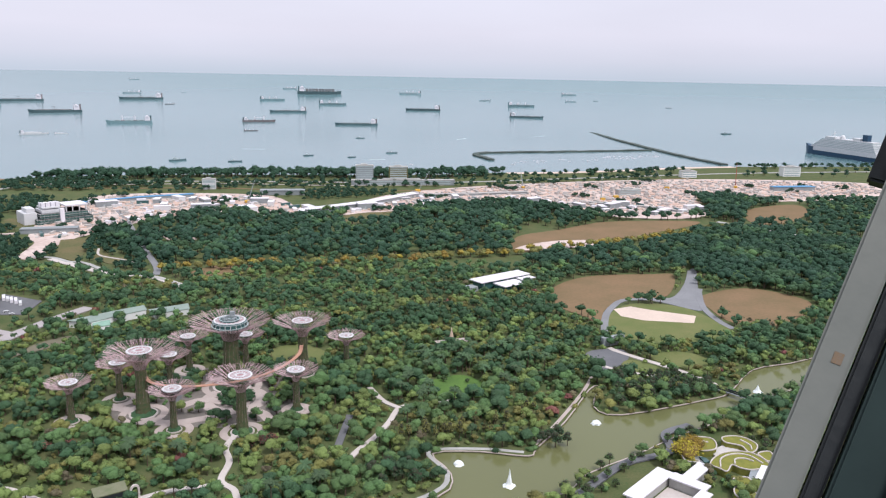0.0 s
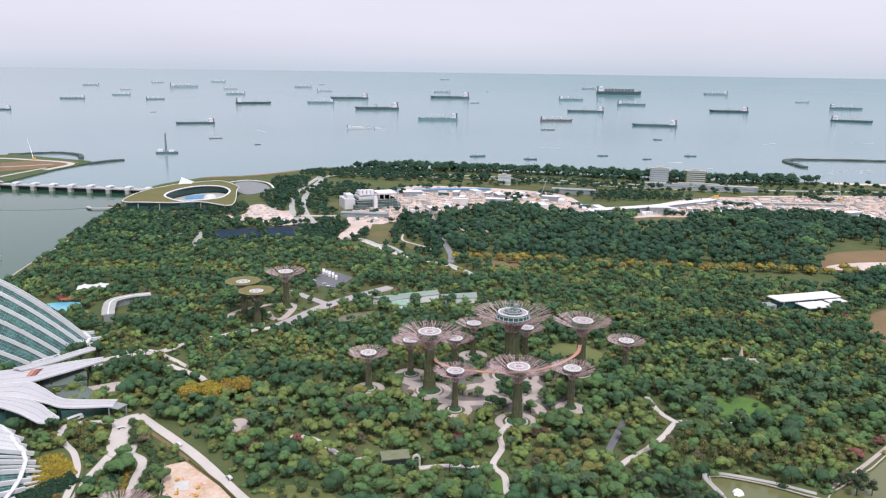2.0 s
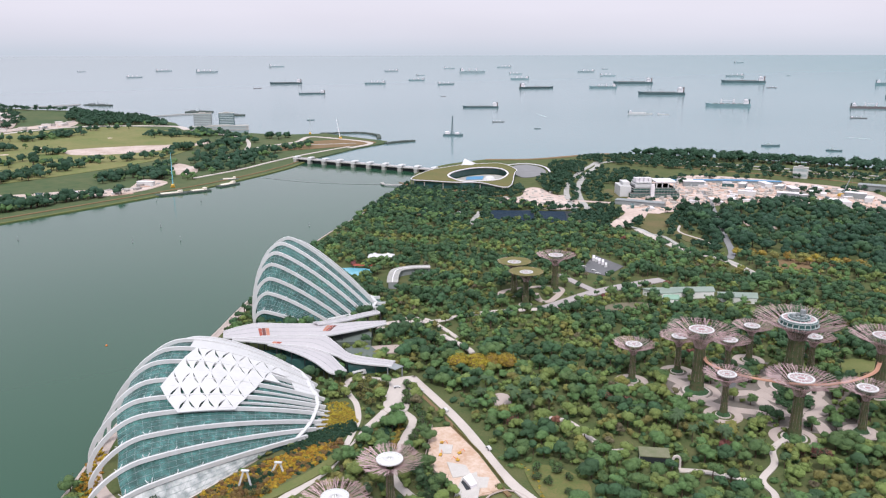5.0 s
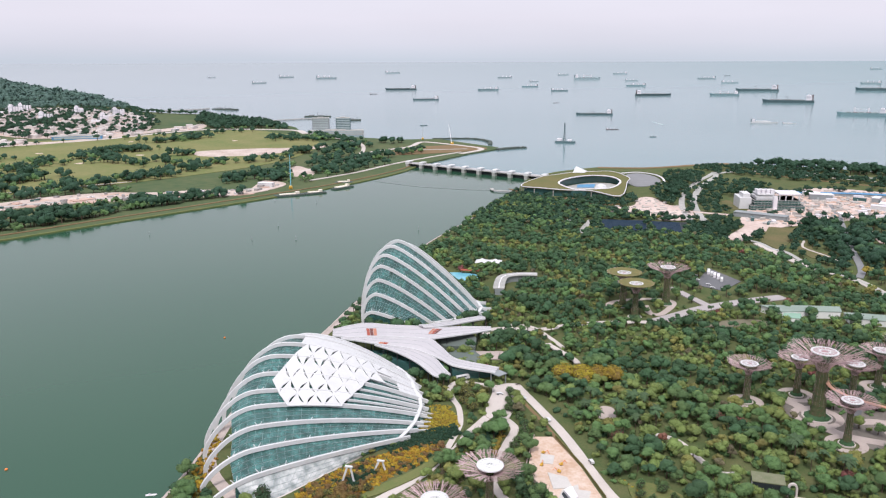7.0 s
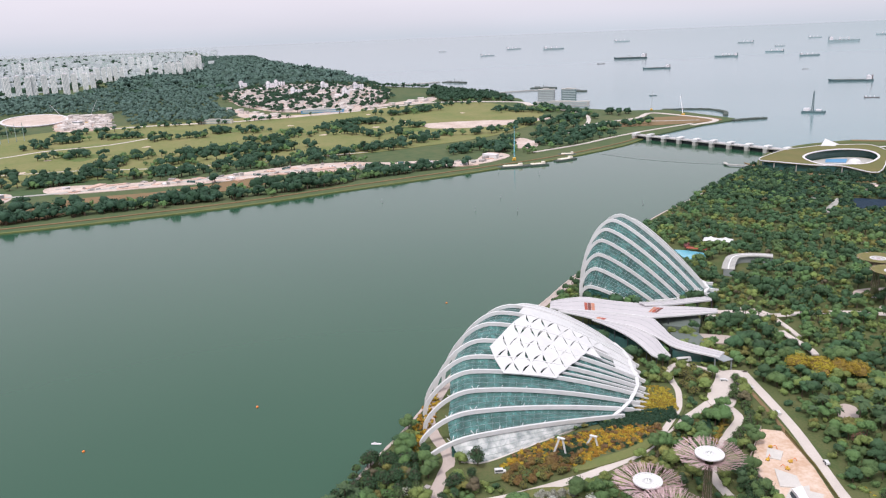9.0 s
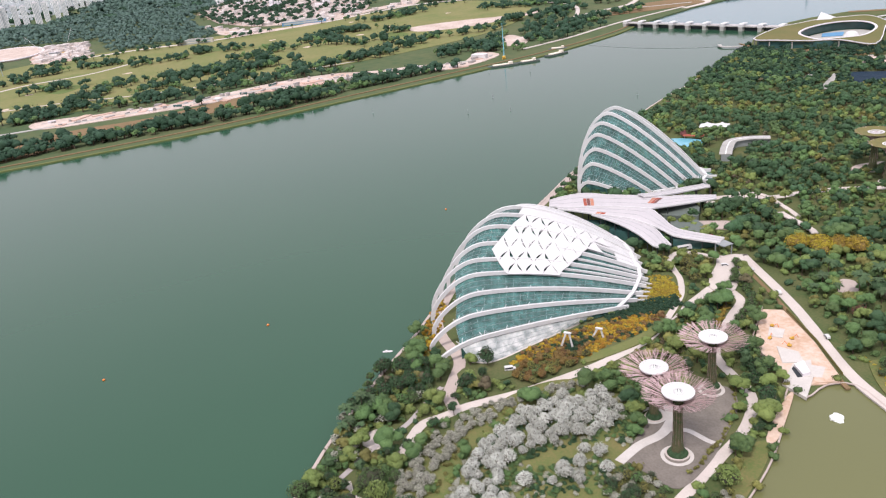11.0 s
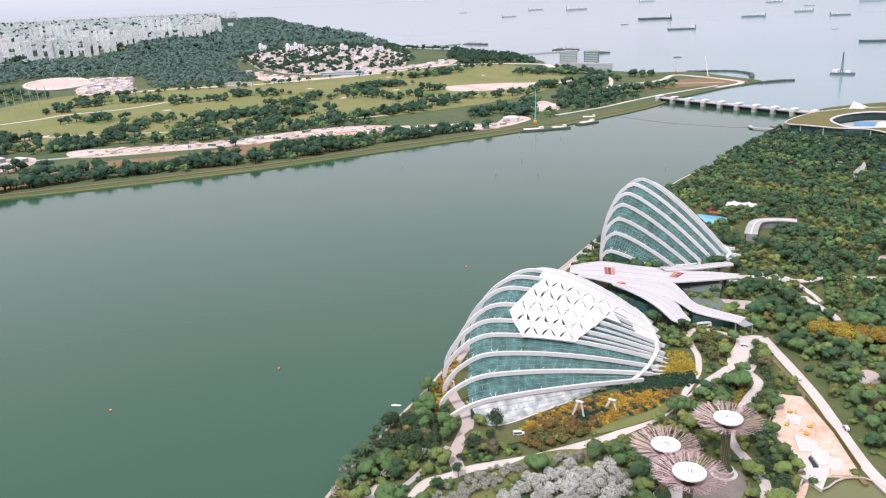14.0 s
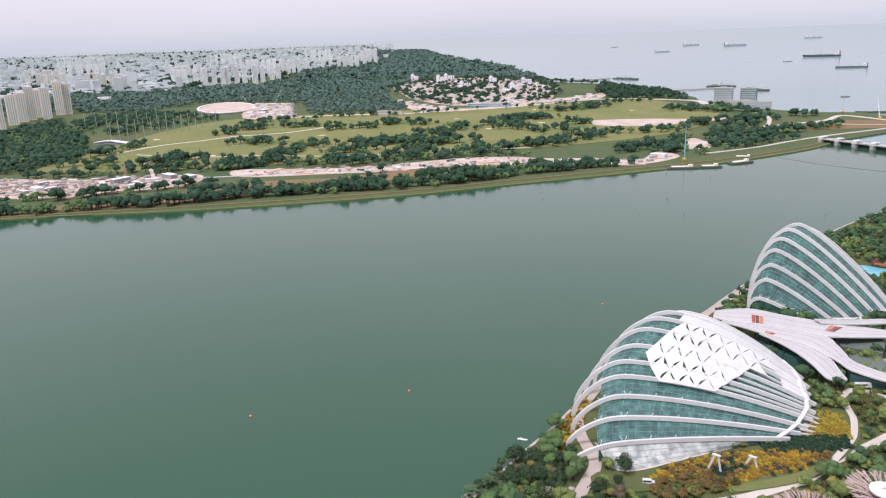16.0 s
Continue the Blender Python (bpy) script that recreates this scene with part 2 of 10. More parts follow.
M = {
    "ground": stone("garden_soil_and_grass", (0.058, 0.092, 0.034), (0.120, 0.118, 0.055), 0.06, 0.95, 0.5, fine=14, spec=0.1),
    "far_ground": stone("rough_open_land", (0.055, 0.095, 0.045), (0.11, 0.12, 0.06), 0.006, 0.95, 0.2, fine=10, spec=0.1),
    "lawn": stone("mown_lawn", (0.115, 0.145, 0.05), (0.165, 0.165, 0.07), 0.05, 0.95, 0.3, fine=20, spec=0.1),
    "dry": stone("dry_brown_meadow", (0.225, 0.145, 0.085), (0.16, 0.12, 0.065), 0.03, 0.95, 0.4, fine=12, spec=0.1),
    "clay": stone("bare_pale_earth", (0.62, 0.52, 0.48), (0.44, 0.33, 0.29), 0.02, 0.95, 0.5, fine=9, spec=0.1),
    "sand": stone("pale_sand", (0.62, 0.50, 0.42), (0.52, 0.42, 0.36), 0.05, 0.95, 0.3, fine=10, spec=0.1),
    "pale_clay": stone("pinkish_white_earth", (0.58, 0.49, 0.455), (0.38, 0.295, 0.25), 0.03, 0.95, 0.4, fine=7, spec=0.1),
    "golf": stone("worn_golf_turf", (0.135, 0.165, 0.060), (0.215, 0.195, 0.090), 0.012, 0.95, 0.3, fine=9, spec=0.1),
    "fairway": stone("smooth_turf", (0.10, 0.15, 0.05), (0.13, 0.155, 0.06), 0.03, 0.95, 0.3, fine=12, spec=0.1),
    "streets": stone("pale_streets_and_roofs", (0.33, 0.36, 0.37), (0.15, 0.20, 0.18), 0.006, 0.9, 0.1, fine=9, spec=0.1),
    "court": stone("brown_grey_paving", (0.14, 0.125, 0.11), (0.21, 0.185, 0.165), 0.12, 0.85, 0.15, fine=9, spec=0.2),
    "whitepath": stone("white_paving_slabs", (0.55, 0.52, 0.50), (0.46, 0.43, 0.41), 0.2, 0.8, 0.1, fine=9, spec=0.2),
    "orange_earth": stone("orange_building_site_earth", (0.46, 0.31, 0.22), (0.60, 0.48, 0.41), 0.09, 0.95, 0.4, fine=6, spec=0.1),
    "path": stone("pale_paving", (0.55, 0.49, 0.46), (0.46, 0.41, 0.385), 0.08, 0.85, 0.15, fine=16, spec=0.2),
    "pinkpath": stone("pinkish_paving", (0.46, 0.385, 0.355), (0.39, 0.325, 0.30), 0.1, 0.85, 0.15, fine=10, spec=0.2),
    "bare": stone("grey_brown_bare_soil", (0.19, 0.165, 0.125), (0.14, 0.135, 0.09), 0.08, 0.95, 0.3, fine=8, spec=0.1),
    "bright_grass": stone("bright_green_grass", (0.105, 0.185, 0.045), (0.075, 0.135, 0.04), 0.09, 0.95, 0.4, fine=10, spec=0.1),
    "sageroof": stone("grey_green_sheet_roof", (0.25, 0.30, 0.26), (0.20, 0.25, 0.22), 0.06, 0.6, 0.1),
    "awning": stone("pale_green_awning", (0.26, 0.40, 0.31), (0.21, 0.34, 0.27), 0.1, 0.7, 0.1),
    "moss": stone("mossy_roof", (0.13, 0.15, 0.08), (0.20, 0.19, 0.13), 0.3, 0.9, 0.3),
    "pale_road": stone("pale_grey_asphalt", (0.24, 0.24, 0.25), (0.19, 0.19, 0.20), 0.05, 0.9, 0.2, fine=15, spec=0.2),
    "dry_green": stone("half_dry_rough_grass", (0.155, 0.125, 0.065), (0.095, 0.105, 0.045), 0.04, 0.95, 0.4, fine=9, spec=0.1),
    "half_lawn": stone("half_dry_olive_lawn", (0.17, 0.15, 0.065), (0.10, 0.135, 0.045), 0.12, 0.95, 0.4, fine=8, spec=0.1),
    "lilacpath": stone("lilac_grey_paving", (0.40, 0.36, 0.36), (0.33, 0.30, 0.30), 0.1, 0.85, 0.15, fine=10, spec=0.2),
    "asphalt": stone("grey_asphalt", (0.16, 0.16, 0.17), (0.12, 0.12, 0.13), 0.05, 0.9, 0.2, fine=15, spec=0.2),
    "concrete": stone("weathered_concrete", (0.42, 0.41, 0.39), (0.32, 0.31, 0.30), 0.12, 0.85, 0.2, fine=9, spec=0.2),
    "white": stone("white_painted_steel", (0.61, 0.605, 0.615), (0.54, 0.535, 0.545), 0.2, 0.45, 0.05, fine=10, vary=0.04),
    "whiteroof": stone("white_roof_sheet", (0.74, 0.71, 0.74), (0.62, 0.59, 0.63), 0.06, 0.5, 0.05, fine=12),
    "pinkroof": stone("pale_lilac_roof_sheet", (0.49, 0.465, 0.485), (0.42, 0.40, 0.42), 0.05, 0.5, 0.08, fine=14),
    "red": stone("rust_red_cladding", (0.35, 0.08, 0.045), (0.27, 0.06, 0.04), 0.3, 0.6, 0.1),
    "red_dark": stone("dark_brown_red_cladding", (0.16, 0.055, 0.045), (0.13, 0.045, 0.04), 0.3, 0.6, 0.1),
    "orange_stripe": stone("dusty_orange_cladding", (0.46, 0.20, 0.13), (0.40, 0.17, 0.11), 0.3, 0.6, 0.1),
    "greenroof": stone("grey_green_flat_roof", (0.10, 0.125, 0.115), (0.13, 0.15, 0.135), 0.06, 0.8, 0.1),
    "greyroof": stone("grey_metal_roof", (0.27, 0.29, 0.30), (0.22, 0.24, 0.25), 0.05, 0.5, 0.1),
    "dark": stone("dark_shadow_cladding", (0.03, 0.035, 0.04), (0.02, 0.025, 0.03), 0.3, 0.6, 0.1),
    "mullion": stone("grey_green_mullion", (0.32, 0.38, 0.38), (0.25, 0.31, 0.31), 0.4, 0.4, 0.0),
    "trunk": stone("brown_bark", (0.12, 0.085, 0.06), (0.07, 0.05, 0.035), 1.2, 0.9, 0.5),
    # core colours of near crowns, with the shade between the leaves painted in
    "pale_shaded_twigs": stone("grey_shaded_inner_twigs", (0.17, 0.17, 0.145), (0.25, 0.24, 0.21), 1.5, 0.95, 0.6),
    "warm_shaded_twigs": stone("ochre_shaded_inner_twigs", (0.14, 0.095, 0.03), (0.22, 0.15, 0.045), 1.5, 0.95, 0.6),
    "shaded_twigs": stone("dark_shaded_inner_twigs", (0.030, 0.040, 0.022), (0.050, 0.046, 0.030), 1.5, 0.95, 0.6),
    "net": stone("green_scaffold_netting", (0.055, 0.135, 0.11), (0.035, 0.09, 0.08), 0.12, 0.8, 0.2),
    "planted": stone("planted_trunk_of_ferns", (0.045, 0.085, 0.035), (0.12, 0.095, 0.06), 0.55, 0.95, 1.0, fine=5, bump_m=0.3, spec=0.1),
    "branch": stone("dusky_pink_steel_branch", (0.54, 0.40, 0.41), (0.40, 0.275, 0.285), 0.4, 0.55, 0.05),
    "branch_net": stone("purple_brown_wire_skin", (0.40, 0.26, 0.27), (0.30, 0.19, 0.20), 0.5, 0.6, 0.1),
    "gold": stone("olive_planted_canopy", (0.19, 0.155, 0.055), (0.11, 0.115, 0.045), 0.35, 0.9, 0.6, fine=5),
    "skyway": stone("salmon_walkway_deck", (0.50, 0.27, 0.19), (0.42, 0.23, 0.16), 0.3, 0.7, 0.1),
    "sandstone": stone("beige_facade", (0.70, 0.64, 0.56), (0.62, 0.56, 0.49), 0.02, 0.85, 0.05, vary=0.1),
    "facade": stone("pale_tower_facade", (0.80, 0.79, 0.78), (0.72, 0.72, 0.71), 0.01, 0.8, 0.05, vary=0.1),
    "recess": stone("grey_recessed_balconies", (0.38, 0.44, 0.45), (0.31, 0.36, 0.37), 0.02, 0.6, 0.05),
    "teal": stone("green_tinted_building_glass", (0.05, 0.12, 0.115), (0.035, 0.09, 0.09), 0.1, 0.15, 0.0, spec=0.6),
    "solar": stone("dark_blue_solar_panels", (0.020, 0.038, 0.062), (0.015, 0.029, 0.050), 0.2, 0.7, 0.0, spec=0.08),
    "hull_dark": stone("dark_green_grey_hull_paint", (0.075, 0.125, 0.135), (0.06, 0.10, 0.11), 0.03, 0.6, 0.0, vary=0.35),
    "hull_blue": stone("blue_grey_hull_paint", (0.17, 0.26, 0.28), (0.14, 0.22, 0.24), 0.03, 0.6, 0.0, vary=0.25),
    "hull_red": stone("rust_brown_hull_paint", (0.19, 0.16, 0.165), (0.15, 0.13, 0.135), 0.03, 0.6, 0.0, vary=0.2),
    "deck": stone("dull_ship_deck", (0.22, 0.27, 0.27), (0.17, 0.20, 0.20), 0.05, 0.8, 0.0),
    "boxes": stone("faded_freight_boxes", (0.12, 0.17, 0.19), (0.20, 0.16, 0.15), 0.12, 0.7, 0.0),
    "navy": stone("navy_hull_paint", (0.03, 0.075, 0.13), (0.025, 0.06, 0.11), 0.03, 0.5, 0.0),
    "rock": stone("dark_breakwater_rock", (0.06, 0.085, 0.075), (0.09, 0.10, 0.09), 0.1, 0.95, 0.6),
    "foam": stone("white_water_spray", (0.80, 0.82, 0.82), (0.70, 0.74, 0.73), 0.4, 0.8, 0.3),
    "wake": stone("pale_boat_wake", (0.62, 0.70, 0.70), (0.50, 0.60, 0.60), 0.1, 0.6, 0.1),
    "yellow": stone("yellow_painted_steel", (0.60, 0.36, 0.06), (0.5, 0.3, 0.05), 0.2, 0.6, 0.0),
    "bluepaint": stone("blue_sheeting", (0.10, 0.28, 0.48), (0.08, 0.22, 0.4), 0.1, 0.6, 0.0),
    "orange": stone("orange_plastic", (0.75, 0.22, 0.05), (0.65, 0.18, 0.04), 0.2, 0.5, 0.0),
    "pool": stone("turquoise_pool_tiles", (0.18, 0.45, 0.55), (0.12, 0.36, 0.48), 0.2, 0.2, 0.0),
    "sash": stone("green_black_sash_paint", (0.018, 0.032, 0.030), (0.012, 0.022, 0.021), 2.0, 0.6, 0.05, fine=12, spec=0.2),
    "jamb": stone("grey_painted_window_frame", (0.165, 0.168, 0.150), (0.140, 0.145, 0.130), 3.0, 0.5, 0.05, fine=12),
    "gasket": stone("black_rubber_gasket", (0.015, 0.017, 0.018), (0.01, 0.012, 0.013), 6.0, 0.5, 0.1),
    "rust": stone("rust_spot", (0.19, 0.115, 0.062), (0.16, 0.13, 0.10), 60.0, 0.8, 0.0),
    "grassroof": stone("dry_olive_grass_roof", (0.155, 0.135, 0.06), (0.12, 0.125, 0.05), 0.03, 0.95, 0.4, fine=12, spec=0.1),
    # hull for far ships, its colour lightened to imitate distance haze
    "hull_hazed": stone("hazed_grey_blue_hull", (0.30, 0.385, 0.41), (0.26, 0.34, 0.365), 0.03, 0.6, 0.0, vary=0.15),
    "leaf_dark": foliage("dark_tree_leaves", (0.011, 0.034, 0.023), (0.046, 0.100, 0.054)),
    "leaf_deep": foliage("deep_green_garden_leaves", (0.016, 0.046, 0.026), (0.082, 0.150, 0.068)),
    "leaf_mid": foliage("green_tree_leaves", (0.032, 0.078, 0.034), (0.155, 0.240, 0.085)),
    "leaf_light": foliage("yellow_green_leaves", (0.060, 0.110, 0.036), (0.265, 0.315, 0.095)),
    "leaf_yellow": foliage("yellow_flowering_crown", (0.144, 0.128, 0.024), (0.560, 0.400, 0.050)),
    "leaf_olive": foliage("olive_flowering_crown", (0.075, 0.090, 0.030), (0.290, 0.265, 0.085)),
    "leaf_red": foliage("dull_red_crown", (0.098, 0.049, 0.038), (0.313, 0.120, 0.106)),
    "leaf_brown": foliage("brown_thin_crown", (0.070, 0.070, 0.042), (0.212, 0.175, 0.106)),
    "leaf_rust": foliage("rust_orange_shrub_leaves", (0.095, 0.066, 0.03), (0.33, 0.205, 0.085)),
    "leaf_silver": foliage("silver_white_leaves", (0.29, 0.31, 0.265), (0.87, 0.88, 0.83), grain=2.2),
    # far forest: leaf colour shifted pale and blue for distance haze
    "leaf_far": foliage("haze_blue_forest_leaves", (0.050, 0.095, 0.082), (0.098, 0.158, 0.130)),
    "hedge_tree": foliage("ochre_flowering_tree_crown", (0.13, 0.11, 0.03), (0.42, 0.30, 0.06)),
    "leaf_sage": foliage("grey_green_shrub_leaves", (0.16, 0.18, 0.125), (0.62, 0.61, 0.53), grain=2.2),
    "leaf_palm": foliage("palm_fronds", (0.028, 0.059, 0.032), (0.110, 0.170, 0.078)),
    "hedge": foliage("orange_yellow_shrubs", (0.190, 0.122, 0.022), (0.600, 0.370, 0.045)),
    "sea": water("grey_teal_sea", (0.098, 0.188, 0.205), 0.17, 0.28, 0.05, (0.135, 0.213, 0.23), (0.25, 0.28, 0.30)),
    "channel": water("green_reservoir_water", (0.018, 0.066, 0.038), 0.11, 0.09, 0.25, (0.026, 0.076, 0.043)),
    "lake": water("olive_pond_water", (0.145, 0.15, 0.065), 0.12, 0.15, 0.4),
    # pale body tint paints reflected sky into the skirt's glass
    "sky_pale_glass": glazing("sky_paled_greenhouse_glass", (0.50, 0.56, 0.56), (0.50, 0.66, 0.65), body=0.7),
    "glass": glazing("teal_greenhouse_glass", (0.085, 0.25, 0.24), (0.40, 0.60, 0.58)),
}
M["sea"].node_tree.nodes["Principled BSDF"].inputs["Specular IOR Level"].default_value = 0.5

# ------------------------------------------------------------------ building helpers
rnd = random.Random(7)
rng = np.random.default_rng(11)
NEAR, RIM, LIFT = 2500.0, 4900.0, 0.0378


def draw_in(x, y):
    """The world keeps its true distances for 2.5 km. Farther things are drawn in along their line of sight on a slowly rising
    ground, so that the horizon lies inside 5 km. Gives x, y, z and the factor by which a thing there shrinks."""
    r = math.hypot(x, y)
    if r <= NEAR:
        return x, y, 0.0, 1.0
    lo, hi = NEAR, RIM
    for _ in range(40):
        mid = (lo + hi) / 2
        if EYE / mid - LIFT * ((mid - NEAR) / (RIM - NEAR)) ** 2 > EYE / r:
            lo = mid
        else:
            hi = mid
    return x * lo / r, y * lo / r, lo * LIFT * ((lo - NEAR) / (RIM - NEAR)) ** 2, lo / r


def smooth(points, n=6, closed=False):
    """Points along a Catmull-Rom curve through the given ones."""
    p = [Vector(q).to_3d() if len(q) == 2 else Vector(q) for q in points]
    out, m = [], len(p)
    for i in range(m if closed else m - 1):
        a, b = p[i], p[(i + 1) % m]
        a0 = p[i - 1] if (closed or i) else a * 2 - b
        b1 = p[(i + 2) % m] if (closed or i + 2 < m) else b * 2 - a
        for k in range(n):
            t = k / n
            out.append(0.5 * (2 * a + (b - a0) * t + (2 * a0 - 5 * a + 4 * b - b1) * t * t + (3 * a - a0 - 3 * b + b1) * t ** 3))
    if not closed:
        out.append(p[-1])
    return out


def mesh_of(name, bm, material):
    if isinstance(bm, tuple):
        me = bpy.data.meshes.new(name)
        me.from_pydata([tuple(v) for v in bm[0]], [], [tuple(f) for f in bm[1]])
    else:
        me = bpy.data.meshes.new(name)
        bm.to_mesh(me)
        bm.free()
    me.materials.append(material)
    return me


def part(name, bm, material, parent, label=""):
    ob = new(name, bm if isinstance(bm, bpy.types.Mesh) else mesh_of(name, bm, material))
    ob.parent = parent
    if label:
        ob["label"] = label
    return ob


def thing(name, label, category, x=0, y=0, z=0, rz=0, group="", kind=""):
    ob = new(name)
    ob.matrix_basis = pose(x, y, z, 0, 0, rz)
    ob.empty_display_size = 0.5
    return tagged(ob, label, category, group, kind)


def setting(name, bm, material, label, category):
    return tagged(new(name, mesh_of(name, bm, material)), label, category, kind="structure")


def add_box(bm, x0, y0, z0, x1, y1, z1, turn=None, bevel=0):
    """A box; turn: a matrix that places it."""
    r = bmesh.ops.create_cube(bm, size=1, matrix=Matrix.Translation(((x0 + x1) / 2, (y0 + y1) / 2, (z0 + z1) / 2)) @ Matrix.Diagonal((x1 - x0, y1 - y0, z1 - z0, 1)))
    if bevel:
        edges = list({e for v in r["verts"] for e in v.link_edges})
        b = bmesh.ops.bevel(bm, geom=edges, offset=bevel, segments=1, affect="EDGES")
        verts = {v for f in b["faces"] for v in f.verts} | {v for v in r["verts"] if v.is_valid}
    else:
        verts = r["verts"]
    if turn:
        bmesh.ops.transform(bm, matrix=turn, verts=list(verts))
    return bm


def boxes(*rows, bevel=0):
    bm = bmesh.new()
    for r in rows:
        add_box(bm, *r, bevel=bevel)
    return bm


def prism(outline, z0, z1, bm=None):
    """An upright prism over an outline of (x, y)."""
    bm = bm or bmesh.new()
    low = [bm.verts.new((p[0], p[1], z0)) for p in outline]
    top = [bm.verts.new((p[0], p[1], z1)) for p in outline]
    n = len(low)
    for i in range(n):
        bm.faces.new((low[i], low[(i + 1) % n], top[(i + 1) % n], top[i]))
    bm.faces.new(top)
    bm.faces.new(low[::-1])
    bmesh.ops.recalc_face_normals(bm, faces=bm.faces)
    return bm


def lathe(profile, n=24, cap=True):
    """A turned body from (radius, z) rows."""
    v, f = [], []
    for r, z in profile:
        for i in range(n):
            a = 2 * math.pi * i / n
            v.append((r * math.cos(a), r * math.sin(a), z))
    for k in range(len(profile) - 1):
        for i in range(n):
            j = (i + 1) % n
            f.append((k * n + i, k * n + j, (k + 1) * n + j, (k + 1) * n + i))
    if cap:
        f.append(tuple(range(n))[::-1])
        f.append(tuple(range((len(profile) - 1) * n, len(profile) * n)))
    return v, f


def sweep(points, wide, high, sides=4, closed=False, data=None):
    """A bar along a line of points: wide across, high upwards; or a round tube with more sides."""
    v, f = data if data else ([], [])
    p = [Vector(q) for q in points]
    base, m = len(v), len(p)
    ring = [(math.cos(2 * math.pi * (k + 0.5) / sides), math.sin(2 * math.pi * (k + 0.5) / sides)) for k in range(sides)]
    fac = 1 / ring[0][0] if sides == 4 else 1
    for i in range(m):
        d = (p[(i + 1) % m] - p[i - 1]) if closed else (p[min(i + 1, m - 1)] - p[max(i - 1, 0)])
        d.normalize()
        side = d.cross(Vector((0, 0, 1)))
        side = side.normalized() if side.length > 1e-4 else Vector((1, 0, 0))
        up = side.cross(d)
        for a, b in ring:
            q = p[i] + side * (a * fac * wide / 2) + up * (b * fac * high / 2)
            v.append((q.x, q.y, q.z))
    for i in range(m if closed else m - 1):
        j = (i + 1) % m
        for k in range(sides):
            l = (k + 1) % sides
            f.append((base + i * sides + k, base + i * sides + l, base + j * sides + l, base + j * sides + k))
    if not closed:
        f.append(tuple(base + k for k in range(sides))[::-1])
        f.append(tuple(base + (m - 1) * sides + k for k in range(sides)))
    return v, f


KEEP_POLY, KEEP_LINE = [], []   # where no tree grows


def keep_clear(outline=None, line=None, width=0.0):
    if outline:
        KEEP_POLY.append(np.array([(p[0], p[1]) for p in outline]))
    if line:
        KEEP_LINE.append((np.array([(p[0], p[1]) for p in line]), width))


def inside(px, py, outline):
    o = np.asarray(outline, float)
    res = np.zeros(len(px), bool)
    j = len(o) - 1
    for i in range(len(o)):
        xi, yi, xj, yj = o[i, 0], o[i, 1], o[j, 0], o[j, 1]
        if yi != yj:
            res ^= ((yi > py) != (yj > py)) & (px < (xj - xi) * (py - yi) / (yj - yi) + xi)
        j = i
    return res


def off_line(px, py, line):
    best = np.full(len(px), 1e9)
    for a, b in zip(line[:-1], line[1:]):
        d = b - a
        t = np.clip(((px - a[0]) * d[0] + (py - a[1]) * d[1]) / max(d @ d, 1e-9), 0, 1)
        best = np.minimum(best, np.hypot(px - a[0] - t * d[0], py - a[1] - t * d[1]))
    return best


LAYER = [0.05]


def area(name, points, material, label, category="ground", round_it=True, clear=True, margin=True, top=None):
    """A flat piece of ground on the land."""
    line = smooth(points, 5, True) if round_it else [Vector((p[0], p[1], 0)) for p in points]
    LAYER[0] += 0.006
    ob = setting(name, prism([(p.x, p.y) for p in line], -0.4, top or LAYER[0]), material, label, category)
    if clear:
        keep_clear(outline=line)
    return ob


def path(name, points, width, material, label, clear=1.6, kerb=None, top=None):
    """A paved way along a line, with its edges."""
    line = smooth(points, 6)
    LAYER[0] += 0.006
    z = top or LAYER[0] + 0.1
    ob = setting(name, sweep([(p.x, p.y, z - 0.4 + p.z) for p in line], width, 0.8), material, label, "path")
    if clear:
        keep_clear(line=line, width=width / 2 + clear)
    return ob

# ------------------------------------------------------------------ sea, land, lakes
def land_sheet(outline, holes=(), step=None):
    """A sheet of land with banks, cut into cells where it follows the drawn-in distance."""
    bm = bmesh.new()
    edges = []
    for loop in (outline, *holes):
        vs = [bm.verts.new((p[0], p[1], 0)) for p in loop]
        edges += [bm.edges.new((vs[i], vs[(i + 1) % len(vs)])) for i in range(len(vs))]
    bmesh.ops.triangle_fill(bm, edges=edges, use_beauty=True)
    if step:
        for axis in (0, 1):
            for at in step:
                no = Vector((1, 0, 0)) if axis == 0 else Vector((0, 1, 0))
                bmesh.ops.bisect_plane(bm, geom=bm.verts[:] + bm.edges[:] + bm.faces[:], plane_co=no * at, plane_no=no)
    rim = [e for e in bm.edges if len(e.link_faces) == 1]
    low = bmesh.ops.extrude_edge_only(bm, edges=rim)["geom"]
    for v in low:
        if isinstance(v, bmesh.types.BMVert):
            v.co.z = -4
    for v in bm.verts:
        x, y, z, k = draw_in(v.co.x, v.co.y)
        v.co = (x, y, v.co.z + z)
    for f in bm.faces:
        if f.normal.z < -0.5:
            f.normal_flip()
    bm.normal_update()
    for f in bm.faces:
        if f.normal.z < -0.5:
            f.normal_flip()
    return bm


v, f = [], []
rings = [1, 300, 700, 1200, 1800, 2200] + [NEAR + (RIM - NEAR) * i / 30 for i in range(31)]
SEG = 180
for r in rings:
    s = max(0, (r - NEAR) / (RIM - NEAR))
    for i in range(SEG):
        a = 2 * math.pi * i / SEG
        v.append((r * math.cos(a), r * math.sin(a), -2.2 + r * LIFT * s * s))
for k in range(len(rings) - 1):
    for i in range(SEG):
        j = (i + 1) % SEG
        f.append((k * SEG + i, k * SEG + j, (k + 1) * SEG + j, (k + 1) * SEG + i))
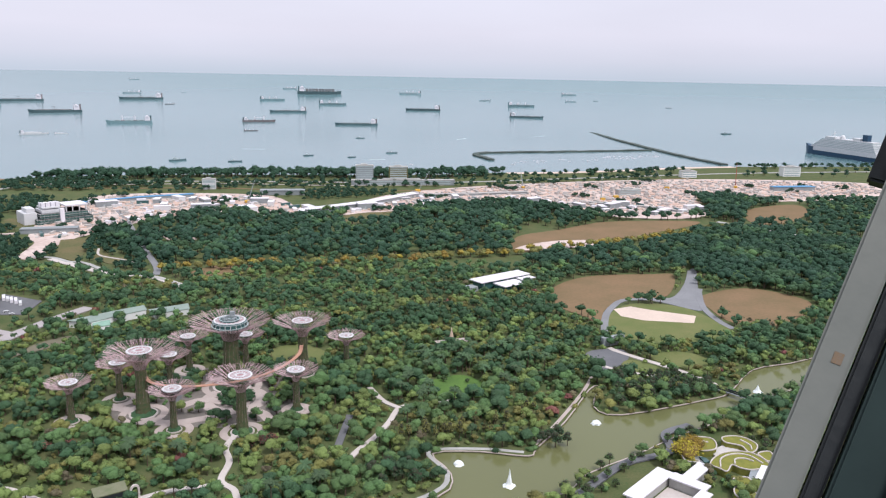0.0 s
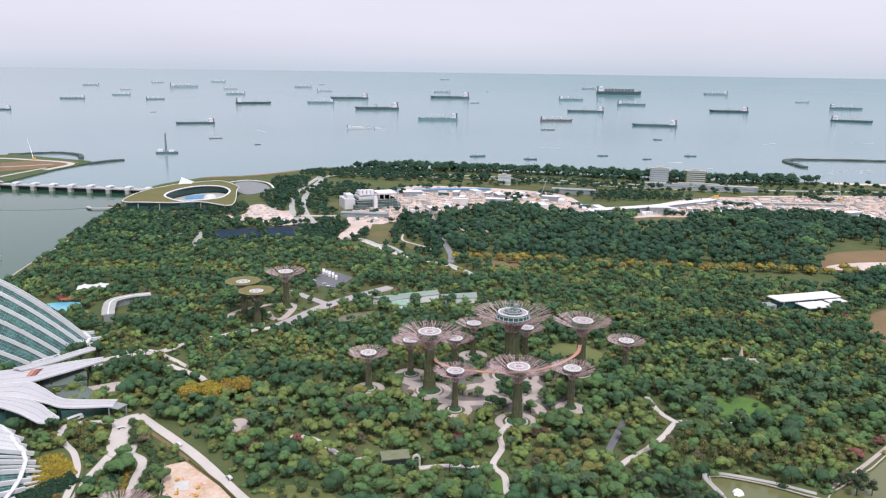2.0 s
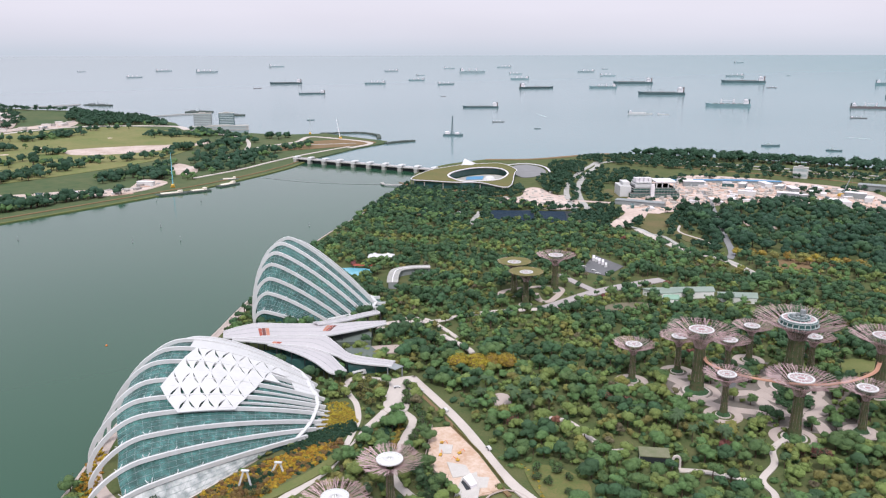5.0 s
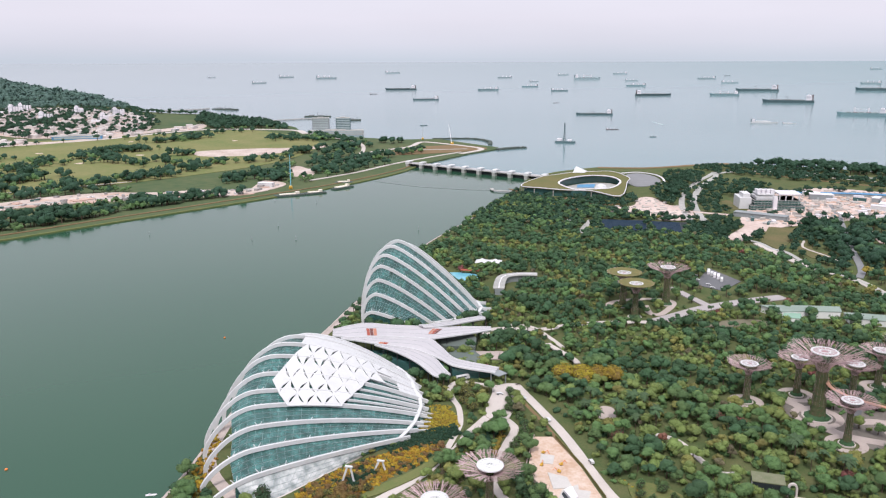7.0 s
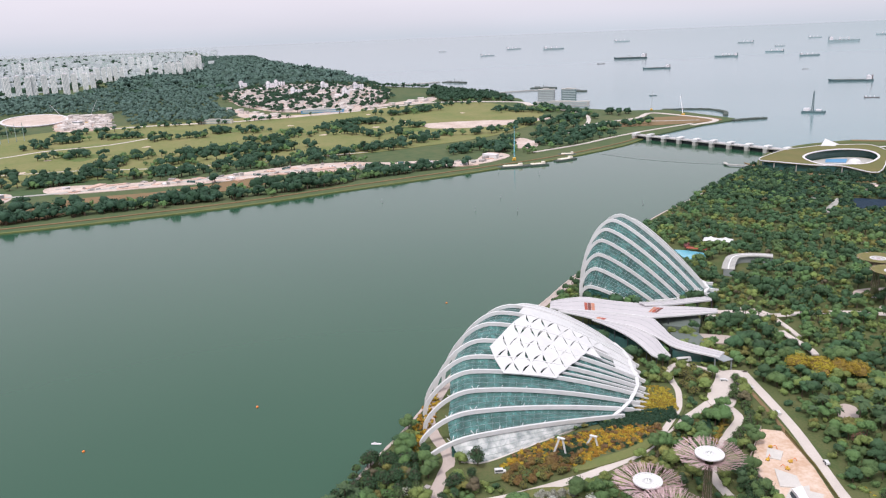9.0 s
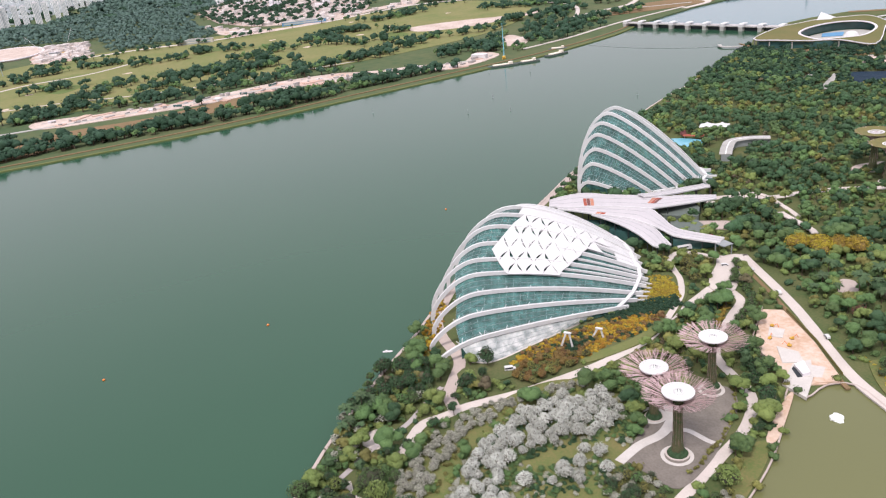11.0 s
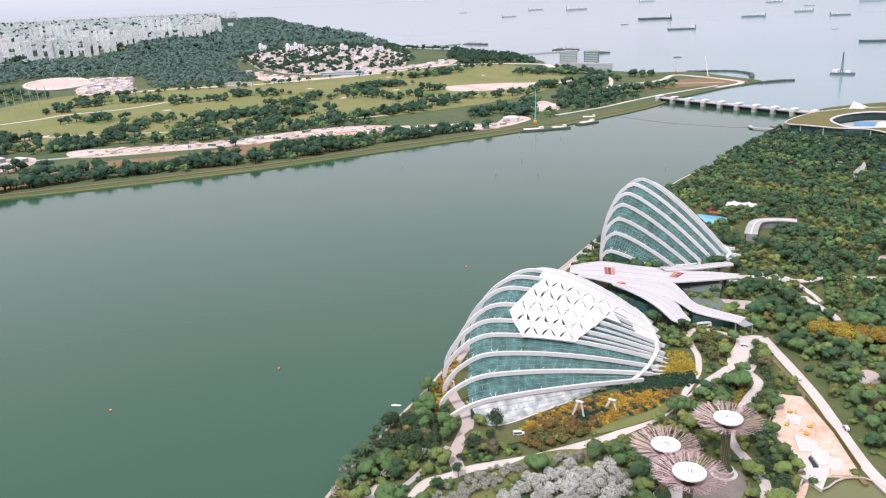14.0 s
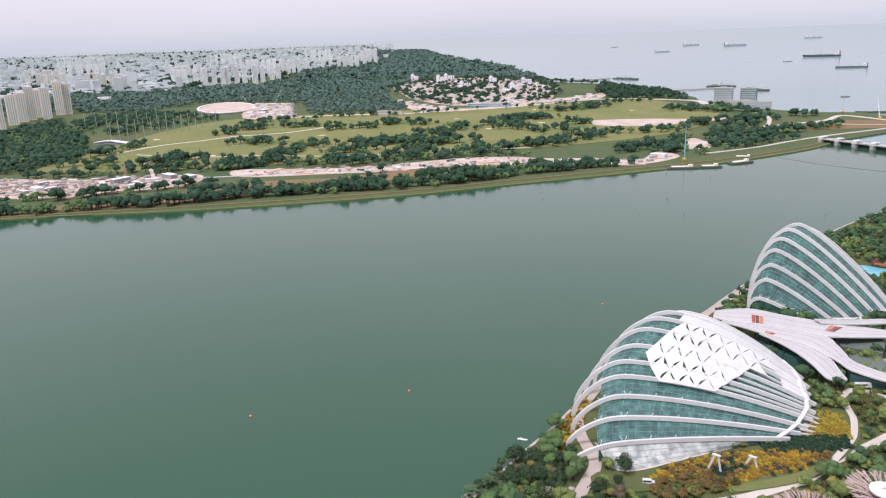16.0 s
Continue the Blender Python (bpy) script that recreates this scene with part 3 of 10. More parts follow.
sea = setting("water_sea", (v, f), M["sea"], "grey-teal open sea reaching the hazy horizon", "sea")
for p in sea.data.polygons:
    p.use_smooth = True

SHORE = [(-100, -160), (-160, -70), (-238, 14), (-253, 29), (-283, 54), (-319, 90), (-345, 119), (-372, 146), (-420, 200), (-475, 276), (-519, 332),
         (-590, 430), (-657, 527), (-716, 636), (-785, 755), (-840, 850), (-880, 900), (-920, 965), (-940, 1050), (-935, 1120), (-922, 1165), (-850, 1225), (-815, 1325),
         (-790, 1392), (-734, 1425), (-615, 1470), (-422, 1512), (-91, 1550), (149, 1625), (266, 1650), (563, 1783), (694, 1820), (1089, 1885)]
MAIN = [(p.x, p.y) for p in smooth(SHORE, 3)] + [(2300, 2080), (2300, -700), (-60, -700)]
LAKE = [(p.x, p.y) for p in smooth([(-152, 122), (-152, 131), (-153, 144), (-157, 161), (-162, 173), (-170, 190), (-179, 205), (-189, 219), (-204, 237), (-195, 238), (-197, 252), (-190, 262), (-169, 257), (-143, 250), (-110, 262), (-60, 300), (0, 336),
        (8, 359), (-2, 381), (24, 384), (50, 380), (56, 390), (77, 424), (100, 472), (107, 476), (98, 445), (113, 434), (173, 459), (192, 471), (223, 512), (257, 527), (285, 540), (290, 522),
        (271, 505), (245, 483), (201, 456), (168, 426), (139, 407), (110, 384), (79, 362), (64, 343), (20, 312), (-40, 262), (-100, 220), (-116, 210), (-112, 190), (-95, 150), (-112, 112), (-143, 102)], 3, True)]
EAST = [(-1060, -3000), (-1040, -900), (-1021, -367), (-990, -126), (-985, 124), (-1006, 284), (-1028, 459), (-1045, 560), (-1060, 650), (-1118, 820), (-1186, 935), (-1255, 1120), (-1275, 1220),
        (-1300, 1250), (-1420, 1258), (-1545, 1270), (-1606, 1177), (-1720, 1140), (-1930, 1090), (-2112, 1170), (-2395, 1215), (-2607, 1200), (-2817, 1210), (-3000, 1120), (-3207, 1075), (-3587, 1175),
        (-4693, 1265), (-7308, 1480), (-11600, 2010), (-12600, 1500), (-26000, 2700), (-26000, -9000), (-9000, -9000)]
east_steps = [-1900, -2150, -2400] + [-2500 * 1.12 ** i for i in range(21)] + [0, 600, 1200, -600, -1200, 1700, 2300, 3000]


def far_area(name, outline, material, label, category, lift=0.9, round_it=True):
    """A flat piece of ground on the far bank that follows the drawn-in distance."""
    line = [(p.x, p.y) for p in smooth(outline, 4, True)] if round_it else outline
    bm = land_sheet(line, (), east_steps)
    for v_ in bm.verts:
        v_.co.z += lift
    keep_clear(outline=line)
    return setting(name, bm, material, label, category)


land = setting("ground", land_sheet(MAIN, [LAKE], [2000, 2150]), M["ground"], "garden land of soil and grass beside the water", "ground")
east = setting("ground_far_bank", land_sheet(EAST, (), east_steps), M["far_ground"], "flat open land on the far bank", "ground")
channel = setting("water_channel", prism([(-60, -690), (-1100, -3000), (-1500, -2900), (-1500, 900), (-1300, 945), (-1150, 905), (-1018, 932), (-886, 963), (-600, 980), (-100, 300)], -2.0, -1.3),
                  M["channel"], "still grey-green reservoir channel", "water")
lake = setting("water_lake", prism([(p[0], p[1]) for p in LAKE], -2.1, -0.9), M["lake"], "olive-green garden lake", "water")
for o in (LAKE,):
    keep_clear(outline=o)
# low stone edging round the lake and along the channel
setting("bank_edging", sweep([(x, y, -0.05) for x, y in LAKE], 0.7, 0.5, closed=True), M["pinkpath"], "low pale stone edging round the lake", "edging")
setting("shore_edging", sweep([(p.x, p.y, -0.4) for p in smooth(SHORE[2:16], 4)], 1.6, 1.6), M["pinkpath"], "pale stone shore wall", "edging")
setting("shore_edging_far_bank", sweep([(p.x, p.y, -0.6) for p in smooth(EAST[1:11], 4)], 4, 1.6), M["lawn"], "grassy bank edge above the water", "edging")

# ------------------------------------------------------------------ greenhouses
def rise(s, top, climb, fall, end):
    """How an arch climbs from its foot (s = 0) to its highest point and falls to its tail."""
    if s < top:
        return math.sin(math.pi / 2 * (s / top)) ** climb
    return max(0.04, 1 - (min(s, end) - top) ** fall / (end - top) ** fall)


class Shell:
    """A glass shell under a fan of arches. feet, tails: lines of (x, y) on the ground; heights: of the arches in turn."""

    def __init__(self, feet, tails, heights, form, count, bulge=0.0):
        self.bulge, self.feet, self.tails, self.heights, self.form, self.count = bulge, feet, tails, heights, form, count

    def mix(self, rows, u):
        k = min(max(u, 0), 1) * (len(rows) - 1)
        i = min(int(k), len(rows) - 2)
        a, b, t = rows[i], rows[i + 1], k - i
        return a + (b - a) * t if not isinstance(a, tuple) else Vector((a[0] + (b[0] - a[0]) * t, a[1] + (b[1] - a[1]) * t))

    def at(self, u, s, over=0.0):
        p, q = self.mix(self.feet, u), self.mix(self.tails, u)
        h = self.mix(self.heights, u)
        xy = p.lerp(q, s)
        top, climb, fall, end = self.form
        return Vector((xy.x, xy.y, h * rise(s, top + 0.2 * max(0, u - 0.45), climb * (1 - self.bulge * max(0, u - 0.45)), fall, end) + over))


def shell_house(name, label, shell, s0, rib_w, rib_h, strips):
    house = thing(name, label, "greenhouse")
    n = 30
    for i in range(shell.count):
        u = i / (shell.count - 1)
        pts = [shell.at(u, (k / n) ** 1.7, 1.3) for k in range(n + 1)]
        pts[0].z = 0
        part("arch", sweep(pts, rib_w, rib_h), M["white"], house, "white steel arch" if not i else "")
    m = 26
    for i in range(shell.count - 1):
        u0, u1 = i / (shell.count - 1), (i + 1) / (shell.count - 1)
        v, f = [], []
        for a in range(strips + 1):
            for k in range(m + 1):
                s = s0 + (0.985 - s0) * k / m
                v.append(shell.at(u0 + (u1 - u0) * a / strips, s))
        for a in range(strips):
            for k in range(m):
                b = a * (m + 1) + k
                f.append((b, b + 1, b + m + 2, b + m + 1))
        strip = part("glass_strip", (v, f), M["glass"], house, "teal glass panes" if not i else "")
        bars = ([], [])
        for a in range(0, strips + 1):
            u = u0 + (u1 - u0) * a / strips
            sweep([shell.at(u, s0 + (0.985 - s0) * k / m, 0.12) for k in range(m + 1)], 0.09, 0.14, data=bars)
        for k in range(m + 1):
            s = s0 + (0.985 - s0) * k / m
            sweep([shell.at(u0 + (u1 - u0) * a / strips, s, 0.12) for a in range(strips + 1)], 0.07, 0.12, data=bars)
        part("mullions", bars, M["mullion"], strip)
        # struts from the arch down to the glass edge
        for k in range(6):
            s = s0 + 0.11 * k + 0.005
            a, b = shell.at(u0, s, 1.2), shell.at(u0 + (u1 - u0) * 0.35, s + 0.012, 0.1)
            part("strut", sweep([a, b], 0.25, 0.25), M["white"], house)
            if k < 2:
                part("strut", sweep([a, shell.at(u0 + (u1 - u0) * 0.35, s - 0.018, 0.1)], 0.25, 0.25), M["white"], house)
    # upright glass gable at the foot side and along the front
    v, f = [], []
    for a in range(33):
        p = shell.at(a / 32, s0)
        v += [(p.x, p.y, p.z), (p.x, p.y, 0)]
    for a in range(32):
        f.append((2 * a, 2 * a + 1, 2 * a + 3, 2 * a + 2))
    part("glass_gable", (v, f), M["glass"], house)
    v, f = [], []
    for k in range(33):
        p = shell.at(0, s0 + (1 - s0) * k / 32)
        v += [(p.x, p.y, p.z), (p.x, p.y, 0)]
    for a in range(32):
        f.append((2 * a, 2 * a + 1, 2 * a + 3, 2 * a + 2))
    part("front_wall", (v, f), M["glass"], house)
    # inside: planted floor
    outline = [shell.at(u / 10, s0) for u in range(11)] + [shell.at(1, s0 + (1 - s0) * k / 10) for k in range(1, 11)] + [shell.at(1 - u / 10, 1) for u in range(1, 11)] + [shell.at(0, 1 - (1 - s0) * k / 10) for k in range(1, 10)]
    part("floor", prism([(p.x, p.y) for p in outline], -0.3, 0.4), M["planted"], house, "planted dark floor")
    full = [shell.at(u / 10, 0) for u in range(11)] + [shell.at(1, k / 10) for k in range(1, 11)] + [shell.at(1 - u / 10, 1) for u in range(1, 11)] + [shell.at(0, 1 - k / 10) for k in range(1, 10)]
    keep_clear(outline=full)
    return house


# the wide low house
low = Shell([(-310, 117), (-326, 121), (-341, 129), (-356, 135), (-366, 140), (-377, 150), (-388, 160), (-397, 170), (-406, 182), (-412, 196), (-414, 212)],
            [(-303, 228), (-306, 236), (-310, 243), (-316, 250), (-322, 256), (-330, 262), (-340, 266), (-348, 271), (-359, 275), (-372, 277), (-387, 273)],
            [7.6, 13.6, 18.4, 22.8, 26.8, 30.8, 35.5, 38.0, 37.4, 33.5, 20.0], (0.22, 0.62, 1.6, 1.02), 11, 0.5)
flower = shell_house("low_greenhouse", "wide low glass greenhouse with white arches and white shade panels", low, 0.12, 1.3, 2.1, 4)
# white three-cornered shade panels over the crown of the shell
cell_u, cell_s = 0.085, 0.080
count = 0
LEFT, RIGHT = [(0.28, 0.36), (0.40, 0.315), (0.46, 0.305), (0.53, 0.325), (0.64, 0.38), (0.75, 0.44)], [(0.28, 0.62), (0.38, 0.65), (0.46, 0.69), (0.53, 0.74), (0.64, 0.80), (0.75, 0.84)]


def border(rows, u):
    for (u0, s0), (u1, s1) in zip(rows[:-1], rows[1:]):
        if u <= u1:
            return s0 + (s1 - s0) * (u - u0) / (u1 - u0)
    return rows[-1][1]


for row in range(5):
    for col in range(26):
        u, s = 0.282 + row * cell_u, 0.20 + col * cell_s / 2
        mid_s, mid_u = s + cell_s * 0.5, u + cell_u * 0.5
        if not border(LEFT, mid_u) < mid_s < border(RIGHT, mid_u):
            continue
        up = (row + col) % 2 == 0
        a, b = (0, 1) if up else (1, 0)
        tri = [(u + cell_u * a, s), (u + cell_u * a, s + cell_s), (u + cell_u * b, s + cell_s / 2)]
        cu, cs = sum(t[0] for t in tri) / 3, sum(t[1] for t in tri) / 3
        open_by = 0.34 if mid_s < 0.56 else 0.16
        rim = []
        for k in range(3):
            p, q = tri[k], tri[(k + 1) % 3]
            rim.append(p)
            if k == 1:
                # one slanted edge is hollowed, which leaves a slit between two panels
                for t in (0.12, 0.34, 0.66, 0.88):
                    e = (p[0] + (q[0] - p[0]) * t, p[1] + (q[1] - p[1]) * t)
                    w = open_by if 0.2 < t < 0.8 else 0.0
                    rim.append((e[0] + (cu - e[0]) * w, e[1] + (cs - e[1]) * w))
        top = [low.at(cu + (t[0] - cu) * 0.995, cs + (t[1] - cs) * 0.995, 2.5) for t in rim]
        bot = [p - Vector((0, 0, 0.3)) for p in top]
        if not up:
            top, bot = top[::-1], bot[::-1]
        m_ = len(rim)
        part("shade_panel", (top + bot, [tuple(range(m_)), tuple(range(m_, 2 * m_))[::-1]] + [(k, k + m_, (k + 1) % m_ + m_, (k + 1) % m_) for k in range(m_)]), M["white"], flower, "white triangular shade panel" if not count else "")
        count += 1
# plain white sheets between the upper arches towards the tail
for i in range(5, 10):
    v, f = [], []
    for a in range(4):
        for k in range(15):
            s_in = {5: 0.86, 6: 0.76, 7: 0.36, 8: 0.27, 9: 0.20}[i]
            v.append(low.at((i + a / 3) / 10, s_in + (0.985 - s_in) * k / 14, 1.6))
    for a in range(3):
        for k in range(14):
            b = a * 15 + k
            f.append((b, b + 1, b + 16, b + 15))
    part("shade_sheet", (v, f), M["white"], flower, "plain white shade sheet" if i == 6 else "")
# the sloping glass skirt in front of the lowest arch
EDGE = [Vector(q) for q in ((-303.5, 133, 0), (-298, 138, 0), (-297, 147, 0), (-299, 161, 0), (-301, 174, 0), (-304, 192, 0), (-308, 212, 0))]
v, f, n = [], [], 22
edge = smooth(EDGE, 8)
for k in range(n + 1):
    t = k / n
    e = edge[min(int(t * (len(edge) - 1) + 0.5), len(edge) - 1)]
    a = low.at(0, 0.125 + 0.79 * t)
    for q in range(5):
        v.append(a.lerp(Vector((e.x, e.y, 0.35)), q / 4))
for k in range(n):
    for q in range(4):
        b = k * 5 + q
        f.append((b, b + 1, b + 6, b + 5))
# these panes carry the sky's reflection as a whitish tint
skirt = part("glass_skirt", (v, f), M["sky_pale_glass"], flower, "pale sky-bright sloping glass skirt")
bars = ([], [])
for k in range(n + 1):
    sweep([v[k * 5 + q] + Vector((0, 0, 0.12)) for q in range(5)], 0.09, 0.12, data=bars)
for q in range(5):
    sweep([v[k * 5 + q] + Vector((0, 0, 0.12)) for k in range(n + 1)], 0.09, 0.12, data=bars)
part("mullions", bars, M["mullion"], skirt)
part("kerb", sweep([(p.x, p.y, 0.3) for p in edge], 1.0, 1.0), M["path"], flower, "low pale kerb")
keep_clear(outline=[(p.x, p.y) for p in edge] + [(-303, 228), (-310, 117)])
# short arches between the main ones towards the tail
for i in range(3, 8):
    part("short_arch", sweep([low.at((i + 0.5) / 10, 0.52 + 0.05 * (i - 3) * 0.6 + (0.46 - 0.03 * (i - 3)) * k / 12, 1.2) for k in range(13)], 0.9, 1.1), M["white"], flower)
# the slant strip that ties the arch tails together
part("tail_beam", sweep([low.at(u / 20, 0.965 - 0.05 * abs(u / 20 - 0.4), 2.0) for u in range(0, 21)], 2.0, 0.9), M["white"], flower, "broad white tail beam")
for u, ln in ((0.1, 9), (0.16, 8), (0.23, 7), (0.29, 6), (0.35, 6)):
    p = low.at(u, 0.98)
    q = p + (low.mix(low.tails, u) - low.mix(low.feet, u)).normalized().to_3d() * ln
    part("tail_fin", sweep([p + Vector((0, 0, 1.3)), Vector((q.x, q.y, 0.6))], 0.8, 0.8), M["white"], flower)

# the tall house
tall = Shell([(-470, 310), (-473, 312), (-476, 314), (-480, 317), (-484, 321), (-490, 327), (-499, 337), (-505, 350), (-508, 365)],
             [(-440, 340), (-432, 356), (-427, 368), (-424, 378), (-422, 388), (-424, 398), (-430, 408), (-445, 416), (-462, 416)],
             [11.0, 24.2, 34.4, 44.2, 51.6, 56.8, 58.0, 52.0, 26.0], (0.19, 0.34, 1.3, 0.93), 9)
cloud = shell_house("tall_greenhouse", "tall pointed glass greenhouse with white steel arches", tall, 0.05, 1.5, 2.3, 4)
bars = ([], [])
for k in range(10):
    a = tall.at(0.62 + 0.02 * k, 0.86 + 0.008 * k, 1.5)
    sweep([a, a + Vector((3 + k % 3, -4, -2))], 0.35, 0.35, data=bars)
part("tail_beam", sweep([tall.at(0.12 + 0.86 * k / 20, 0.93 - 0.03 * abs(k / 20 - 0.5), 2.2) for k in range(21)], 2.2, 1.6), M["white"], cloud, "broad white curved tail beam")
part("tail_struts", bars, M["white"], cloud, "tangle of white struts at the tail")

# the planted mountain inside the tall house
mound = lathe([(13, 0.4), (11, 9), (9, 18), (6.5, 27), (3.5, 33), (0.5, 35)], 16)
hill = thing("indoor_mountain", "steep planted green mountain under the glass", "planted mound", -462, 352, 0)
part("slope", mound, M["planted"], hill)

# ------------------------------------------------------------------ the two-winged canopy between the houses
def wing(left, right, thick, label, parent):
    """A broad curved roof strip between two edge lines of (x, y, z)."""
    a, b = smooth(left, 8), smooth(right, 8)
    v, f, n = [], [], 8
    for dz in (0, -thick):
        for p, q in zip(a, b):
            for k in range(n + 1):
                t = k / n
                w = p.lerp(q, t)
                v.append((w.x, w.y, w.z + 0.5 * math.sin(math.pi * t) + dz))
    m = len(a)
    for i in range(m - 1):
        for k in range(n):
            c = i * (n + 1) + k
            f.append((c, c + 1, c + n + 2, c + n + 1))
            d = c + m * (n + 1)
            f.append((d, d + n + 1, d + n + 2, d + 1))
    off = m * (n + 1)
    for i in range(m - 1):
        for k in (0, n):
            c, d = i * (n + 1) + k, (i + 1) * (n + 1) + k
            f.append((c, d, d + off, c + off) if k == 0 else (d, c, c + off, d + off))
    for i in (0, m - 1):
        for k in range(n):
            c = i * (n + 1) + k
            f.append((c, c + 1, c + 1 + off, c + off) if i else (c + 1, c, c + off, c + 1 + off))
    return part("roof_wing", (v, f), M["pinkroof"], parent, label), a, b


canopy = thing("entrance_canopy", "long pale lilac curved roof wings between the greenhouses", "canopy")
WA_L = [(-441, 266, 16), (-441, 278, 16), (-438, 292.5, 15.5), (-424, 305, 15), (-413, 321, 13.5), (-403, 335, 12), (-399.5, 348.5, 10.5), (-389, 369, 8.5)]
WA_R = [(-432, 260, 15.5), (-423, 268, 15.2), (-416, 279.4, 14.8), (-407, 292, 14.3), (-396, 305, 13.5), (-390.4, 312.5, 12.5), (-387.6, 332, 10.8), (-384.5, 365, 8.2)]
WG_L = [(-412, 320, 15), (-410.7, 332.5, 13.4), (-411, 347, 11.8), (-410.7, 368, 10.2), (-409.6, 382.5, 8.6)]
WG_R = [(-406.5, 320.6, 14.5), (-405.5, 331.3, 13), (-404.8, 344.4, 11.5), (-405, 364, 9.9), (-405.4, 378.6, 8.4)]
WB_L = [(-428.2, 264.4, 15), (-420.6, 275.6, 14.6), (-407.3, 292, 14), (-390.7, 310.4, 13), (-378, 310.8, 11.5), (-362, 307.3, 9.8), (-352.8, 310.2, 8.5), (-332, 322.5, 7)]
WB_R = [(-425.4, 262.5, 14.6), (-415.6, 270, 14.2), (-402, 278.8, 13.4), (-386.5, 291.8, 12), (-375.5, 295.7, 11.2), (-362.3, 298.8, 9.8), (-349.3, 300.7, 8.4), (-328.4, 315.3, 6.8)]
WC_L = [(-402.2, 278.9, 13.3), (-395.2, 285.4, 12.6), (-385.5, 292.9, 11.6), (-374.4, 296.2, 10.6), (-363.3, 296.4, 9.4), (-353.6, 293.8, 8), (-344.3, 291.8, 6.8)]
WC_R = [(-404, 275.6, 13.3), (-390.8, 279.8, 12.4), (-377.6, 282.2, 11.3), (-364.6, 282.9, 9.8), (-354.7, 282.1, 8.4), (-349.2, 282.1, 7.4), (-346.3, 284, 6.6)]
for i, (L, R) in enumerate(((WA_L, WA_R), (WB_L, WB_R), (WC_L, WC_R), (WG_L, WG_R))):
    roof, ea, eb = wing(L, R, 0.7, "", canopy)
    seams = ([], [])
    for t in (0.33, 0.67):
        sweep([p.lerp(q, t) + Vector((0, 0, 0.5 * math.sin(math.pi * t) + 0.03)) for p, q in zip(ea, eb)], 0.14, 0.08, data=seams)
    part("seam", seams, M["greyroof"], roof)
    for e in (ea, eb):
        part("gutter", sweep([p + Vector((0, 0, 0.1)) for p in e], 0.5, 0.9), M["white"], roof)
    outline = [(p.x, p.y) for p in ea] + [(p.x, p.y) for p in eb[::-1]]
    keep_clear(outline=outline)
    for k in range(4, len(ea), 7):
        for e in (ea, eb):
            part("column", lathe([(0.35, 0), (0.3, e[k].z - 0.6)], 8), M["dark"], canopy).location = (e[k].x * 0.97 + ea[k].x * 0.015 + eb[k].x * 0.015, e[k].y * 0.97 + ea[k].y * 0.015 + eb[k].y * 0.015, 0)
def patch(L, R, s0, s1, t0, t1, mat, label):
    a, b = smooth(L, 8), smooth(R, 8)
    v, f = [], []
    for i in range(5):
        s = s0 + (s1 - s0) * i / 4
        k = s * (len(a) - 1)
        j = min(int(k), len(a) - 2)
        p, q = a[j].lerp(a[j + 1], k - j), b[j].lerp(b[j + 1], k - j)
        for t in (t0, (t0 + t1) / 2, t1):
            w = p.lerp(q, t)
            v.append((w.x, w.y, w.z + 0.5 * math.sin(math.pi * t) + 0.06))
    for i in range(4):
        for j in range(2):
            c = i * 3 + j
            f.append((c, c + 1, c + 4, c + 3))
    part("roof_stripe", (v, f), mat, canopy, label)
for s, mat, lab in ((0.275, "red", "rust red roof stripe"), (0.297, "red_dark", "dark brown-red roof stripe"), (0.319, "orange_stripe", "dusty orange roof stripe")):
    patch(WA_L, WA_R, s, s + 0.02, 0.42, 0.92, M[mat], lab)
for s, mat, lab in ((0.655, "orange_stripe", "dusty orange roof stripe"), (0.678, "red", "rust red roof stripe"), (0.70, "red_dark", "dark brown-red roof stripe")):
    patch(WA_L, WA_R, s, s + 0.02, 0.12, 0.62, M[mat], lab)
for s, mat, lab in ((0.27, "orange_stripe", "dusty orange roof stripe"), (0.292, "red", "rust red roof stripe")):
    patch(WB_L, WB_R, s, s + 0.02, 0.74, 0.98, M[mat], lab)
# dark glazed rooms under the wings
part("hall_wall", prism([(-424, 268), (-400, 292), (-380, 305), (-360, 300), (-372, 290), (-396, 274), (-415, 260)], 0, 6.5), M["teal"], canopy, "dark glazed hall under the roof")
part("side_hall", prism([(-396, 324), (-404, 332), (-394, 354), (-384, 350), (-372, 338), (-388, 322)], 0, 6), M["greenroof"], canopy, "low grey-green flat-roofed hall")
part("side_hall", prism([(-380, 320), (-369, 334), (-350, 328), (-346, 320), (-358, 315), (-368, 314)], 0, 5.4), M["greenroof"], canopy, "low grey-green flat-roofed hall")
part("hall_wall", prism([(-366, 306), (-352, 318), (-336, 322), (-340, 312), (-352, 300)], 0, 6.0), M["teal"], canopy, "dark glazed hall under the roof")
part("gate_frame", boxes((-331, 314, 0, -330.4, 314.6, 6.6), (-324, 320, 0, -323.4, 320.6, 6.6), (-332, 313.5, 6.4, -323, 321, 6.8)), M["greyroof"], canopy, "grey steel gate frame")

